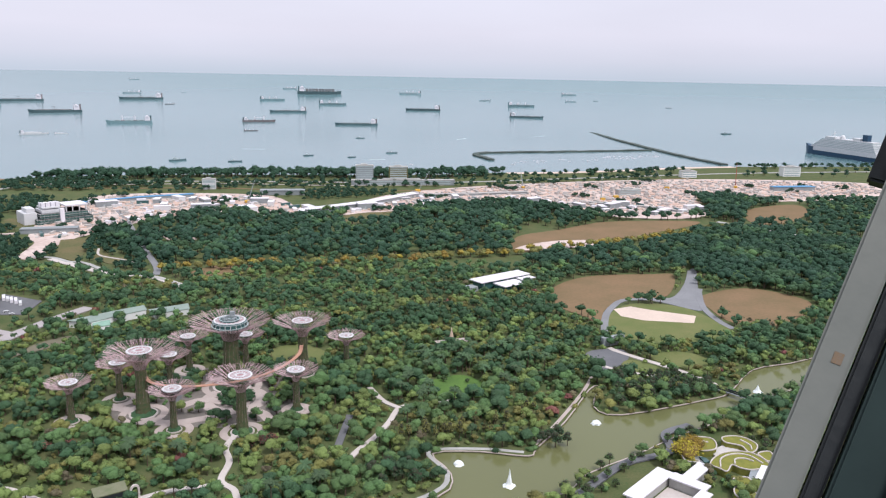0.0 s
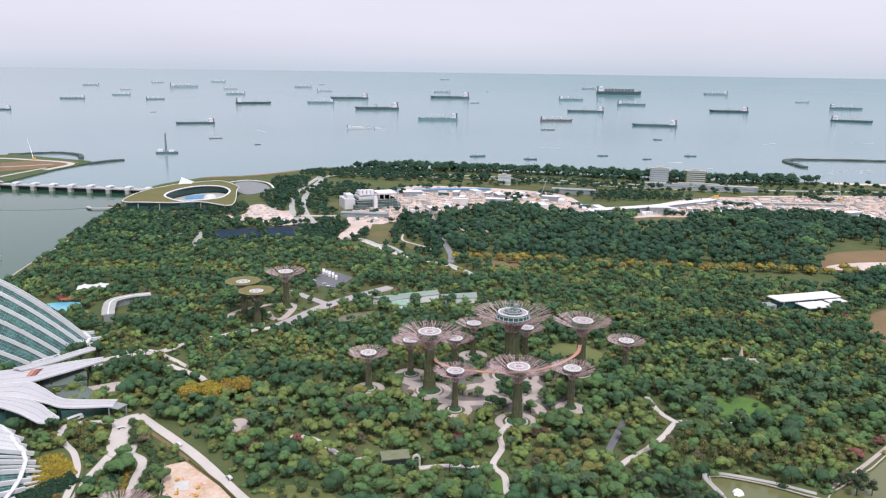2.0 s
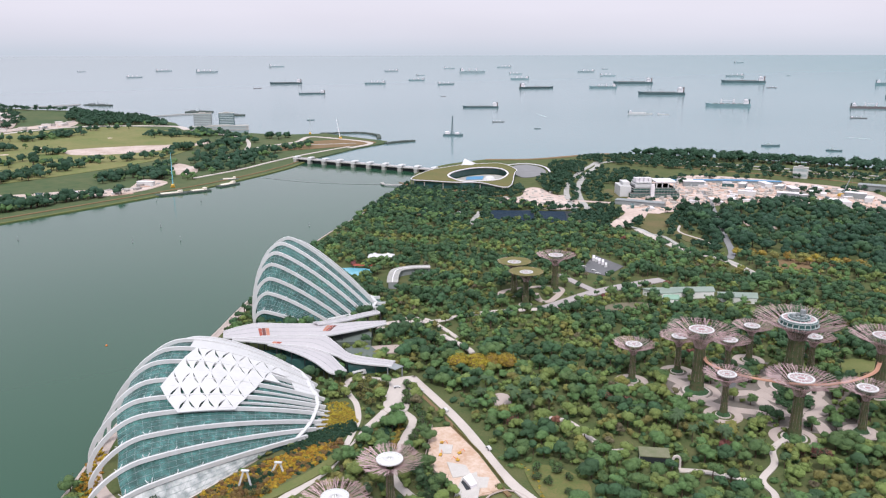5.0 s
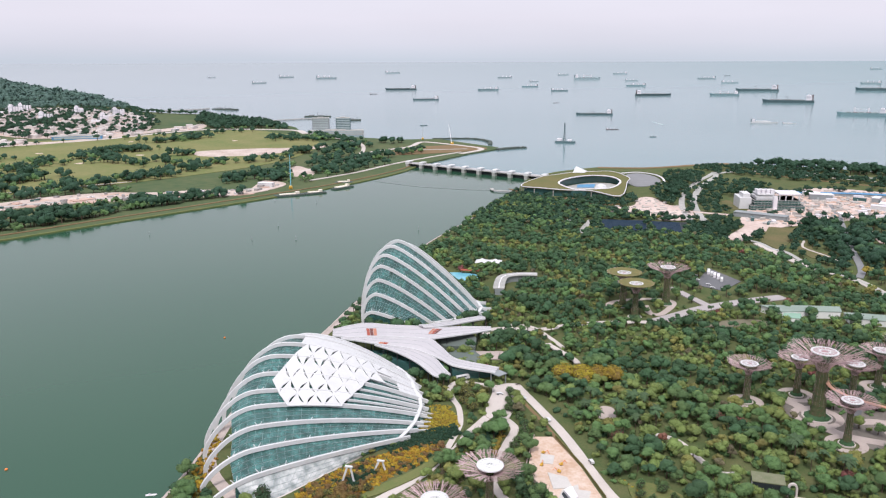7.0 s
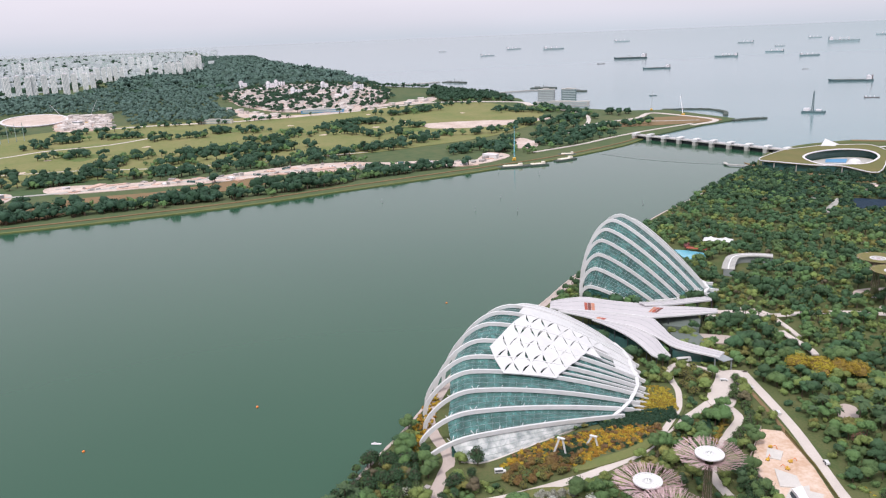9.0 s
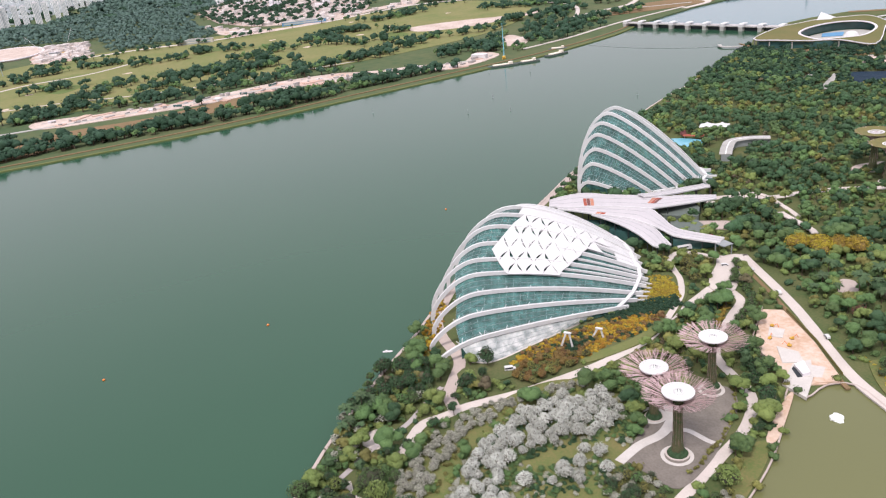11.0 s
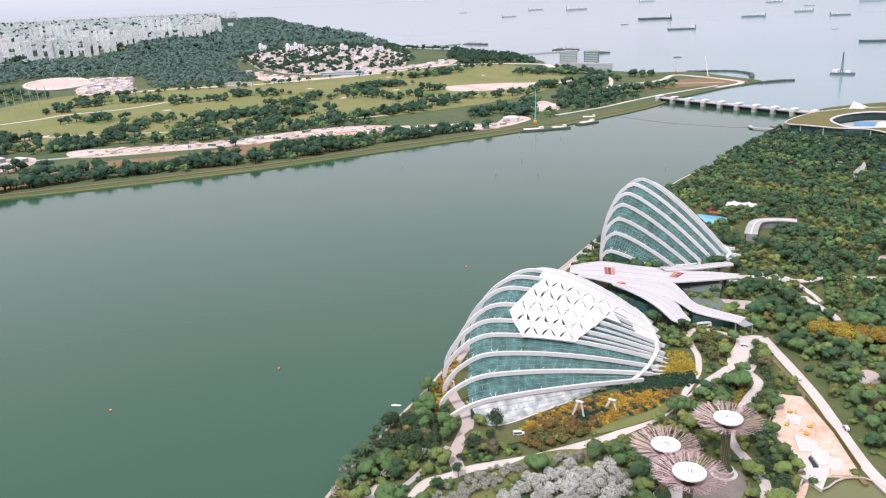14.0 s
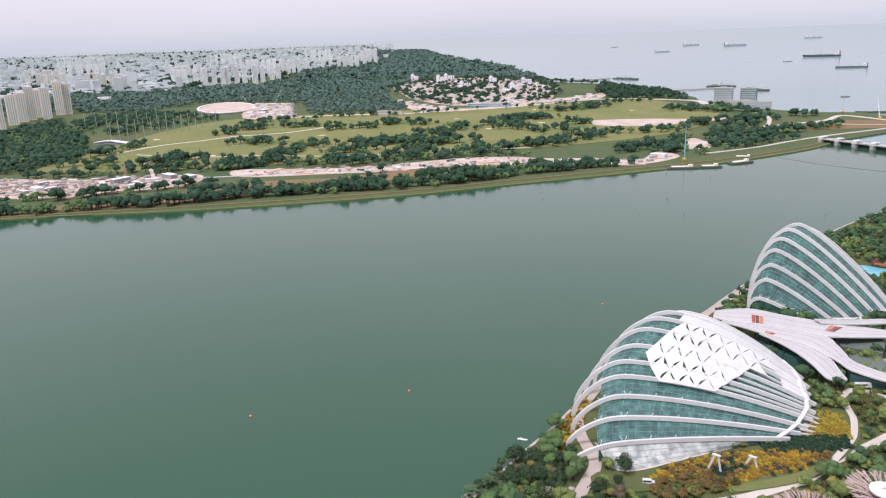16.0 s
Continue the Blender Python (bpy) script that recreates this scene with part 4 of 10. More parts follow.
# ------------------------------------------------------------------ steel tree towers
def branches(h, rc, rt, z_split, count, seed, droop=0.0, thick=0.16):
    """The funnel of steel branches: each leaves the trunk, forks twice and ends at the rim."""
    r = random.Random(seed)
    data = ([], [])
    for i in range(count):
        a = 2 * math.pi * (i + 0.25 * r.random()) / count
        def at(s, da=0.0, extra=0.0):
            rad = rt * 0.9 + (rc * (1 + extra) - rt * 0.9) * s ** 1.25
            z = z_split + (h - z_split) * (s ** 0.62) + droop * s * s
            return Vector((rad * math.cos(a + da * s), rad * math.sin(a + da * s), z))
        k = r.uniform(-0.13, 0.13)
        sweep([at(s, k) for s in (0, 0.15, 0.32, 0.5)], thick * 1.4, thick * 1.4, 3, data=data)
        for sgn in (-1, 1):
            dev = sgn * math.pi / count * 1.25
            e = r.uniform(-0.12, 0.05)
            def fork(s, d2=0.0):
                p = at(s, k, e)
                t = max(0, (s - 0.5) / 0.5)
                turn = Matrix.Rotation(dev * t + d2 * max(0, (s - 0.75) / 0.25), 3, "Z")
                return turn @ p
            sweep([fork(s) for s in (0.5, 0.63, 0.76)], thick, thick, 3, data=data)
            for d2 in (-0.35 * math.pi / count, 0.4 * math.pi / count):
                end = r.uniform(0.93, 1.03)
                sweep([fork(s, d2) for s in (0.76, 0.88, end)], thick * 0.75, thick * 0.75, 3, data=data)
    return data


def net(h, rc, rt, z_split, n=40):
    """Open rings and a wire skin that carry the branches."""
    data = ([], [])
    for s in (0.2, 0.38, 0.55, 0.7, 0.84, 0.95):
        rad = rt * 0.9 + (rc - rt * 0.9) * s ** 1.25
        z = z_split + (h - z_split) * s ** 0.62 - 0.15
        sweep([(rad * math.cos(2 * math.pi * i / n), rad * math.sin(2 * math.pi * i / n), z) for i in range(n)], 0.14, 0.14, 3, closed=True, data=data)
    return data


def steel_tree(label, h, rc, rt, rd, seed, count=34, style="grove"):
    """One tower: planter, planted trunk, branches, ring on top."""
    t = thing("steel_tree", label, "garden tower", group="garden towers")
    z_split = h * (0.70 if style != "near" else 0.76)
    r = random.Random(seed)
    prof = [(rt * 1.55, 0), (rt * 1.3, h * 0.06), (rt * 1.12, h * 0.2), (rt * 0.98, h * 0.4), (rt * 0.9, z_split), (rt * 1.0, z_split + (h - z_split) * 0.35)]
    fine = []
    for (r0, z0), (r1, z1) in zip(prof[:-1], prof[1:]):
        for k in range(4):
            fine.append((r0 + (r1 - r0) * k / 4, z0 + (z1 - z0) * k / 4))
    fine.append(prof[-1])
    v, f = lathe(fine, 22)
    v = [(x * (1 + r.uniform(-0.09, 0.09)), y * (1 + r.uniform(-0.09, 0.09)), z) for x, y, z in v]
    part("trunk", (v, f), M["planted"], t, "trunk covered in ferns and creepers")
    rods = ([], [])
    for i in range(12):
        a = 2 * math.pi * i / 12
        sweep([(math.cos(a + 0.05 * k) * rr * 1.1, math.sin(a + 0.05 * k) * rr * 1.1, zz) for k, (rr, zz) in enumerate(prof[2:])], 0.08, 0.08, 3, data=rods)
    part("trunk_lattice", rods, M["branch_net"], t)
    canopy_mat = M["branch"]
    part("branch_crown", branches(h, rc, rt, z_split, count, seed, thick=0.2 if style != "near" else 0.22), canopy_mat, t, "dusky pink steel branches")
    part("branch_net", net(h, rc, rt, z_split), M["branch_net"], t)
    if style == "gold":
        part("planted_canopy", lathe([(rt, z_split + (h - z_split) * 0.5), (rc * 0.5, h - 1.8), (rc * 0.97, h - 0.5), (rc * 0.99, h - 0.1), (rc * 0.5, h - 0.55), (rd * 0.6, h - 1.0)], 30), M["gold"], t, "ochre planted canopy top")
    # ring
    zr = h - (0.8 if style != "near" else 0.4)
    ring = ([], [])
    c = 36
    if style == "near":
        part("top_disc", lathe([(0.3, zr - 0.5), (rd * 0.96, zr - 0.35), (rd * 0.96, zr - 0.1), (0.3, zr - 0.05)], 36), M["facade"], t, "pale grey round top disc")
        for rad, w in ((rd, 0.75), (rd * 0.36, 0.4)):
            sweep([(rad * math.cos(2 * math.pi * i / c), rad * math.sin(2 * math.pi * i / c), zr) for i in range(c)], w, 0.5, closed=True, data=ring)
        for i in range(18):
            a = 2 * math.pi * i / 18
            sweep([(rd * 0.2 * math.cos(a), rd * 0.2 * math.sin(a), zr + 0.05), (rd * math.cos(a), rd * math.sin(a), zr + 0.05)], 0.2, 0.3, data=ring)
        hub = boxes(*[(x, y, zr - 0.05, x + 0.2, y + 0.2, zr + 0.6) for x, y in ((-0.8, 0.2), (0.1, -0.5), (0.6, 0.4), (-0.2, 0.9))])
        part("aerials", hub, M["greyroof"], t)
    else:
        for rad, w in ((rd, 1.0), (rd * 0.42, 0.5)):
            sweep([(rad * math.cos(2 * math.pi * i / c), rad * math.sin(2 * math.pi * i / c), zr) for i in range(c)], w, 0.5, closed=True, data=ring)
        for i in range(16):
            a = 2 * math.pi * i / 16
            sweep([(rd * 0.3 * math.cos(a), rd * 0.3 * math.sin(a), zr), (rd * math.cos(a), rd * math.sin(a), zr)], 0.28, 0.3, data=ring)
        part("ring_floor", lathe([(0.2, zr - 0.5), (rd * 0.97, zr - 0.3), (rd * 0.97, zr - 0.1), (0.2, zr - 0.2)], 30), M["branch_net"], t)
    part("top_ring", ring, M["white"], t, "white steel ring with spokes")
    bed = lathe([(rt * 2.15, 0.3), (rt * 2.05, 1.0), (rt * 1.7, 1.7), (rt * 1.3, 2.3), (rt * 1.1, 2.6)], 26, cap=False)
    part("foot_planting", ([(x * r.uniform(0.9, 1.1), y * r.uniform(0.9, 1.1), z * r.uniform(0.7, 1.25)) for x, y, z in bed[0]], bed[1]), M["leaf_deep"], t, "dense planting round the trunk")
    part("planter_wall", lathe([(rt * 2.5, 0), (rt * 2.5, 0.7), (rt * 2.2, 0.7), (rt * 2.2, 0.2), (0.2, 0.15)], 28, cap=False), M["path"], t, "pale round planter wall")
    return t


TALL = steel_tree("tall steel tree tower with a wide pink branch canopy", 41, 20.5, 3.3, 6.8, 3, 60)
MIDT = steel_tree("steel tree tower with a spreading pink branch canopy", 35.5, 18, 2.7, 6.2, 4, 54)
LOWT = steel_tree("small steel tree tower with a pink branch canopy", 25.5, 13, 1.7, 4.6, 5, 44)
GOLD = steel_tree("steel tree tower with an ochre planted top", 29, 14, 2.2, 5.0, 6, 34, "gold")
NEARB = steel_tree("steel tree tower with a white top disc and spiky branches", 29.5, 14.2, 1.9, 5.8, 7, 60, "near")
NEARS = steel_tree("smaller steel tree tower with a white top disc and spiky branches", 25.2, 14.0, 1.6, 5.5, 8, 58, "near")
TALL.matrix_basis = pose(-174, 423, 0)
MIDT.matrix_basis = pose(-110, 402, 0, 0, 0, 20)
LOWT.matrix_basis = pose(-211, 411, 0)
GOLD.matrix_basis = pose(-349, 488, 0)
NEARB.matrix_basis = pose(-195, 169, 0)
NEARS.matrix_basis = pose(-219, 177, 0)
STEEL = [(-174, 423, 7.5), (-110, 402, 6.5), (-211, 411, 5), (-349, 488, 6), (-195, 169, 5.5), (-219, 177, 5)]
for src, x, y, k, a in ((TALL, -91, 490, 0.95, 40), (LOWT, -63, 500, 1, 50), (LOWT, -149, 403, 1.03, 100), (LOWT, -196, 443, 1, 75), (LOWT, -170, 458, 1, 130), (LOWT, -132, 499, 1, 15), (LOWT, -169, 493, 1, 200),
                        (LOWT, -85, 433, 1.06, 260), (GOLD, -373, 504, 1.03, 60), (MIDT, -353, 536, 0.93, 80), (NEARS, -223, 212, 1.03, 60)):
    copy_thing(src, pose(x, y, 0, 0, 0, a) @ Matrix.Diagonal((k, k, k, 1)))
    STEEL.append((x, y, 6))
# the highest one carries a round restaurant
CENTRE = steel_tree("tallest steel tree tower with a round glazed restaurant on top", 46, 26, 5.0, 9.5, 9, 68)
CENTRE.matrix_basis = pose(-133, 467, 0)
STEEL.append((-133, 467, 11))
part("restaurant_wall", lathe([(8.6, 38.5), (10.4, 41.0), (10.6, 44.6), (10.0, 44.8)], 32), M["teal"], CENTRE, "round green glazed restaurant")
pods = ([], [])
for i in range(20):
    a = 2 * math.pi * i / 20
    sweep([(9.0 * math.cos(a), 9.0 * math.sin(a), 39.2), (11.2 * math.cos(a), 11.2 * math.sin(a), 42.0), (10.4 * math.cos(a), 10.4 * math.sin(a), 44.4), (6 * math.cos(a), 6 * math.sin(a), 44.8)], 0.45, 0.45, data=pods)
part("restaurant_frame", pods, M["white"], CENTRE, "white curved window frames")
rim = ([], [])
for rad, z in ((11.3, 42.0), (10.4, 44.4), (6.2, 46.0)):
    sweep([(rad * math.cos(2 * math.pi * i / 36), rad * math.sin(2 * math.pi * i / 36), z) for i in range(36)], 0.7, 0.5, closed=True, data=rim)
part("restaurant_rim", rim, M["mullion"], CENTRE)
part("roof_deck", lathe([(10.2, 44.3), (6.5, 44.6), (6.3, 45.8), (0.2, 45.9)], 32), M["teal"], CENTRE)
tops = bmesh.new()
for i in range(9):
    a = 2 * math.pi * i / 9
    x, y = 3.6 * math.cos(a), 3.6 * math.sin(a)
    add_box(tops, x - 0.9, y - 0.9, 45.8, x + 0.9, y + 0.9, 46.8 + 0.5 * (i % 2))
add_box(tops, -1.2, 4.6, 45.8, 1.6, 7.0, 49.0)
part("roof_plant", tops, M["greyroof"], CENTRE, "grey roof plant boxes")
for x, y, r in STEEL:
    a = [(x + (r + 0.5) * math.cos(k), y + (r + 0.5) * math.sin(k)) for k in np.linspace(0, 2 * math.pi, 13)[:-1]]
    keep_clear(outline=a)
# hanging walkway between the towers
walkway = thing("hanging_walkway", "salmon-coloured footbridge hung between the steel towers", "footbridge")
deck_line = smooth([(-174, 428, 22), (-165, 418, 22), (-148, 414, 22), (-128, 418, 22), (-110, 428, 22), (-97, 446, 22), (-90, 468, 22), (-91, 486, 22)], 6)
part("walkway_deck", sweep(deck_line, 2.2, 0.45), M["skyway"], walkway)
for side in (-1, 1):
    rail = []
    for i, p in enumerate(deck_line):
        d = (deck_line[min(i + 1, len(deck_line) - 1)] - deck_line[max(i - 1, 0)]).normalized()
        n = Vector((-d.y, d.x, 0)) * 1.05 * side
        rail.append(p + n + Vector((0, 0, 1.2)))
    part("handrail", sweep(rail, 0.1, 0.1), M["skyway"], walkway)
    wires = ([], [])
    for p in rail[::2]:
        sweep([p, p - Vector((0, 0, 1.2))], 0.06, 0.06, data=wires)
    part("rail_posts", wires, M["skyway"], walkway)

# ------------------------------------------------------------------ trees
def lump(level):
    """The directions and faces of a rounded body without its underside."""
    bm = bmesh.new()
    bmesh.ops.create_icosphere(bm, subdivisions=level, radius=1)
    bmesh.ops.rotate(bm, verts=bm.verts, cent=(0, 0, 0), matrix=Matrix.Rotation(0.4, 3, "X"))
    bmesh.ops.delete(bm, geom=[q for q in bm.faces if q.calc_center_median().z < -0.45], context="FACES")
    bm.verts.index_update()
    out = np.array([tuple(q.co) for q in bm.verts]), np.array([[q.index for q in w.verts] for w in bm.faces])
    bm.free()
    return out


LUMP, LUMP_FINE = lump(1), lump(2)


def crown_arrays(x, y, h, r, lobes, leaves, leaf, seed, flat=0.75, base=0.34, core=0.97, trunk=True, z0=None):
    """Crowns for many trees at once: lumpy lobes of leaf clumps round a dark core, on tapered trunks. Gives vertices, quads and tints."""
    g = np.random.default_rng(seed)
    n = len(x)
    z0 = np.zeros(n) if z0 is None else z0
    # lobe centres
    a = g.uniform(0, 2 * np.pi, (n, lobes))
    rad = np.sqrt(g.uniform(0.0, 1, (n, lobes))) * 0.56
    rad[:, 0] = 0
    lx = x[:, None] + r[:, None] * rad * np.cos(a)
    ly = y[:, None] + r[:, None] * rad * np.sin(a)
    lr = r[:, None] * g.uniform(0.30, 0.60, (n, lobes))
    ch = (h * (1 - base))[:, None]
    lz = z0[:, None] + h[:, None] * base + ch * (0.5 + 0.34 * (1 - rad / 0.56) + g.uniform(-0.14, 0.1, (n, lobes))) * 0.92 - lr * flat * 0.35
    tint = g.uniform(0, 1, n)
    V, F, T, S = [], [], [], []
    # leaf clumps on the lobes
    k = leaves
    w = g.integers(0, lobes, (n, k))
    d = g.normal(size=(n, k, 3))
    d[..., 2] = np.abs(d[..., 2]) * 1.15 - 0.28
    d /= np.linalg.norm(d, axis=2, keepdims=True)
    i = np.arange(n)[:, None]
    cx, cy, cz, cr = lx[i, w], ly[i, w], lz[i, w], lr[i, w]
    out = g.uniform(0.93, 1.24, (n, k))
    p = np.stack([cx + d[..., 0] * cr * out, cy + d[..., 1] * cr * out, cz + d[..., 2] * cr * out * flat], -1)
    nn = d + g.normal(scale=0.55, size=d.shape)
    nn[..., 2] += 0.2
    nn /= np.linalg.norm(nn, axis=2, keepdims=True)
    ref = g.normal(size=d.shape)
    u = np.cross(nn, ref)
    u /= np.linalg.norm(u, axis=2, keepdims=True)
    vv = np.cross(nn, u)
    s = leaf * g.uniform(0.6, 1.25, (n, k, 1)) * np.clip(r / r.mean(), 0.7, 1.4)[:, None, None]
    q = np.stack([p - u * s - vv * s * 0.6, p + u * s * 1.1 - vv * s * 0.5, p + u * s * 0.1 + vv * s * 1.15], 2)
    V.append(q.reshape(-1, 3))
    F.append(np.arange(n * k * 3).reshape(-1, 3))
    T.append(np.repeat(tint, k * 3))
    off = n * k * 3
    # lumps under the leaves: uneven rounded bodies, open below
    ball, faces = LUMP_FINE if 90 <= leaves < 250 else LUMP
    m = len(ball)
    bump = g.uniform(0.72, 1.12, (n, lobes, m, 1))
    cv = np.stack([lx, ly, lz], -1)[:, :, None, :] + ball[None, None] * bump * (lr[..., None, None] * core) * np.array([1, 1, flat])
    V.append(cv.reshape(-1, 3))
    tri = (off + np.arange(n * lobes)[:, None, None] * m + faces[None]).reshape(-1, 3)
    T.append(np.repeat(tint, lobes * m))
    off += n * lobes * m
    if trunk:
        tr = np.maximum(0.12, r * 0.055)[:, None]
        sq = np.array([(1, 0), (0, 1), (-1, 0), (0, -1)], float)
        lo = np.stack([x[:, None] + sq[None, :, 0] * tr * 1.4, y[:, None] + sq[None, :, 1] * tr * 1.4, np.repeat(z0[:, None], 4, 1) - 0.2], -1)
        hi = np.stack([x[:, None] + sq[None, :, 0] * tr * 0.7, y[:, None] + sq[None, :, 1] * tr * 0.7, np.repeat((z0 + h * 0.6)[:, None], 4, 1)], -1)
        V.append(np.concatenate([lo, hi], 1).reshape(-1, 3))
        b = off + np.arange(n)[:, None, None] * 8 + np.array([(0, 1, 5, 4), (1, 2, 6, 5), (2, 3, 7, 6), (3, 0, 4, 7)])[None]
        tq = b.reshape(-1, 4)
        T.append(np.repeat(tint, 8))
    else:
        tq = np.zeros((0, 4), int)
    return np.concatenate(V), F[0], tri, tq, np.concatenate(T)


def leafy_mesh(name, arrays, leaf_mat, bark_mat, shaded_twigs=False):
    V, quads, tri, tq, T = arrays
    me = bpy.data.meshes.new(name)
    nq, nt, nb = len(quads), len(tri), len(tq)
    me.vertices.add(len(V))
    me.vertices.foreach_set("co", V.astype(np.float32).ravel())
    loops = np.concatenate([quads.ravel(), tri.ravel(), tq.ravel()]).astype(np.int32)
    me.loops.add(len(loops))
    me.loops.foreach_set("vertex_index", loops)
    tot = np.concatenate([np.full(nq, 3), np.full(nt, 3), np.full(nb, 4)]).astype(np.int32)
    start = np.concatenate([[0], np.cumsum(tot)[:-1]]).astype(np.int32)
    me.polygons.add(len(tot))
    me.polygons.foreach_set("loop_start", start)
    me.polygons.foreach_set("material_index", np.concatenate([np.zeros(nq), np.full(nt, int(shaded_twigs)), np.ones(nb)]).astype(np.int32))
    me.polygons.foreach_set("use_smooth", np.ones(len(tot), bool))
    me.update(calc_edges=True)
    at = me.attributes.new("tint", "FLOAT", "POINT")
    at.data.foreach_set("value", T.astype(np.float32))
    me.materials.append(leaf_mat)
    me.materials.append(bark_mat)
    me.validate()
    return me


def wood(name, label, pts, mat, h, r, lobes, leaves, leaf, seed, **more):
    """One stand of trees of a kind, as stuff. pts: n x 2; h, r: ranges of height and crown radius."""
    if len(pts) == 0:
        return None
    g = np.random.default_rng(seed)
    size = g.beta(1.6, 2.0, len(pts))
    hh, rr = h[0] + (h[1] - h[0]) * np.clip(size + g.uniform(-0.2, 0.2, len(pts)), 0, 1.2), r[0] + (r[1] - r[0]) * size * 1.15
    k, z0 = np.ones(len(pts)), np.zeros(len(pts))
    x, y = pts[:, 0].copy(), pts[:, 1].copy()
    for i in np.nonzero(np.hypot(x, y) > NEAR)[0]:
        x[i], y[i], z0[i], k[i] = draw_in(x[i], y[i])
    me = leafy_mesh(name, crown_arrays(x, y, hh * k, rr * k, lobes, leaves, leaf * float(k.mean()), seed, z0=z0, **more), mat, M["trunk"])
    return tagged(new(name, me), label, "trees", kind="stuff")


def clear_of(pts, margin=0.0):
    keep = np.ones(len(pts), bool)
    px, py = pts[:, 0], pts[:, 1]
    for o in KEEP_POLY:
        lo, hi = o.min(0), o.max(0)
        m = keep & (px > lo[0]) & (px < hi[0]) & (py > lo[1]) & (py < hi[1])
        if m.any():
            idx = np.nonzero(m)[0]
            keep[idx[inside(px[idx], py[idx], o)]] = False
    for line, wd in KEEP_LINE:
        lo, hi = line.min(0) - wd - margin, line.max(0) + wd + margin
        m = keep & (px > lo[0]) & (px < hi[0]) & (py > lo[1]) & (py < hi[1])
        if m.any():
            idx = np.nonzero(m)[0]
            keep[idx[off_line(px[idx], py[idx], line) < wd + margin]] = False
    return pts[keep]


def strew(outline, gap, jitter=0.42, seed=1, on=None):
    """Points on a jittered grid inside an outline."""
    g = np.random.default_rng(seed)
    o = np.array(outline, float)
    lo, hi = o.min(0), o.max(0)
    nx, ny = max(2, int((hi[0] - lo[0]) / gap)), max(2, int((hi[1] - lo[1]) / gap))
    X, Y = np.meshgrid(np.arange(nx) + 0.5, np.arange(ny) + 0.5)
    X = X + (np.arange(ny) % 2)[:, None] * 0.5
    p = np.stack([lo[0] + (X.ravel() + g.uniform(-jitter, jitter, X.size)) * gap, lo[1] + (Y.ravel() + g.uniform(-jitter, jitter, X.size)) * gap], 1)
    p = p[inside(p[:, 0], p[:, 1], o)]
    return p[inside(p[:, 0], p[:, 1], on)] if on is not None else p


def patchy(p, scale, seed):
    """A smooth random number from 0 to 1 for each point, to gather kinds in groups."""
    g = np.random.default_rng(seed)
    out = np.zeros(len(p))
    for _ in range(5):
        w, ph = g.normal(size=2) / scale * 6.0, g.uniform(0, 6.28)
        out += np.sin(p @ w + ph)
    out += g.normal(scale=0.9, size=len(p))
    return np.argsort(np.argsort(out)) / max(1, len(p))


def along(line, gap, spread, seed, n_side=1):
    g = np.random.default_rng(seed)
    out = []
    for p, q in zip(line[:-1], line[1:]):
        p, q = np.array(p[:2], float), np.array(q[:2], float)
        m = max(1, int(np.hypot(*(q - p)) / gap))
        for k in range(m):
            out.append(p + (q - p) * (k + g.uniform(0, 1)) / m + g.normal(scale=spread, size=2))
    return np.array(out)

# ------------------------------------------------------------------ garden ground: ways, lawns, sites
path("boardwalk", [(-318, 324), (-312, 321), (-255, 297), (-200, 268), (-168, 258)], 5.6, M["path"], "broad pale boardwalk beside the lake", clear=3.5)
path("planter_strip", [(-316, 317), (-257, 292), (-203, 263), (-190, 257)], 2.2, M["dry"], "brown planted strip beside the boardwalk", clear=0.2)
path("lake_walk", [(-168, 255), (-140, 249), (-108, 264), (-58, 303), (-4, 338), (6, 359), (-4, 383), (24, 387), (48, 384)], 2.6, M["concrete"], "narrow stone lakeside walk", clear=0.6)
path("lake_walk", [(55, 393), (74, 426), (96, 470), (108, 500)], 2.2, M["pinkpath"], "narrow lakeside walk with a low wall", clear=0.6)
path("garden_path", [(-254, 74), (-264, 84), (-270, 92), (-270, 103), (-271, 112), (-270, 121), (-267, 139), (-266, 158), (-266, 180), (-268, 196), (-272, 216), (-282, 237), (-290, 262), (-297, 281), (-302, 293)], 5.0, M["path"], "pale curving garden path", clear=1.0)
path("shore_walk", [(-226, 14), (-229, 18), (-237, 24), (-243, 32), (-252, 44), (-257, 52), (-264, 63), (-269, 74), (-274, 86), (-283, 98), (-292, 111)], 2.6, M["lilacpath"], "narrow lilac-grey shore walk", clear=0.6)
path("garden_path", [(-205, 53), (-215, 53), (-225, 53), (-235, 52), (-242, 49), (-251, 50)], 2.8, M["path"], "narrow pale garden path", clear=0.6)
area("shore_paving", [(-273, 63), (-278, 71), (-274, 79), (-268, 78), (-264, 68)], M["path"], "pale paved corner beside the shore walk", "paving")
path("service_road", [(-271, 108), (-284, 111), (-295, 119), (-310, 129), (-338, 132), (-362, 142), (-400, 176), (-440, 228), (-470, 272), (-500, 312), (-530, 356)], 6.0, M["pinkpath"], "pinkish service road behind the greenhouse")
path("garden_path", [(-172, 146), (-174, 152), (-180, 169), (-185, 182), (-192, 200), (-203, 216), (-213, 223), (-221, 225), (-242, 232), (-257, 251), (-266, 265), (-275, 280), (-284, 284), (-294, 285)], 4.6, M["path"], "pale lakeside path", clear=0.8)
path("garden_path", [(-201, 60), (-213, 69), (-226, 80), (-240, 92), (-246, 103), (-251, 114)], 2.4, M["path"], "narrow pale garden path", clear=0.6)
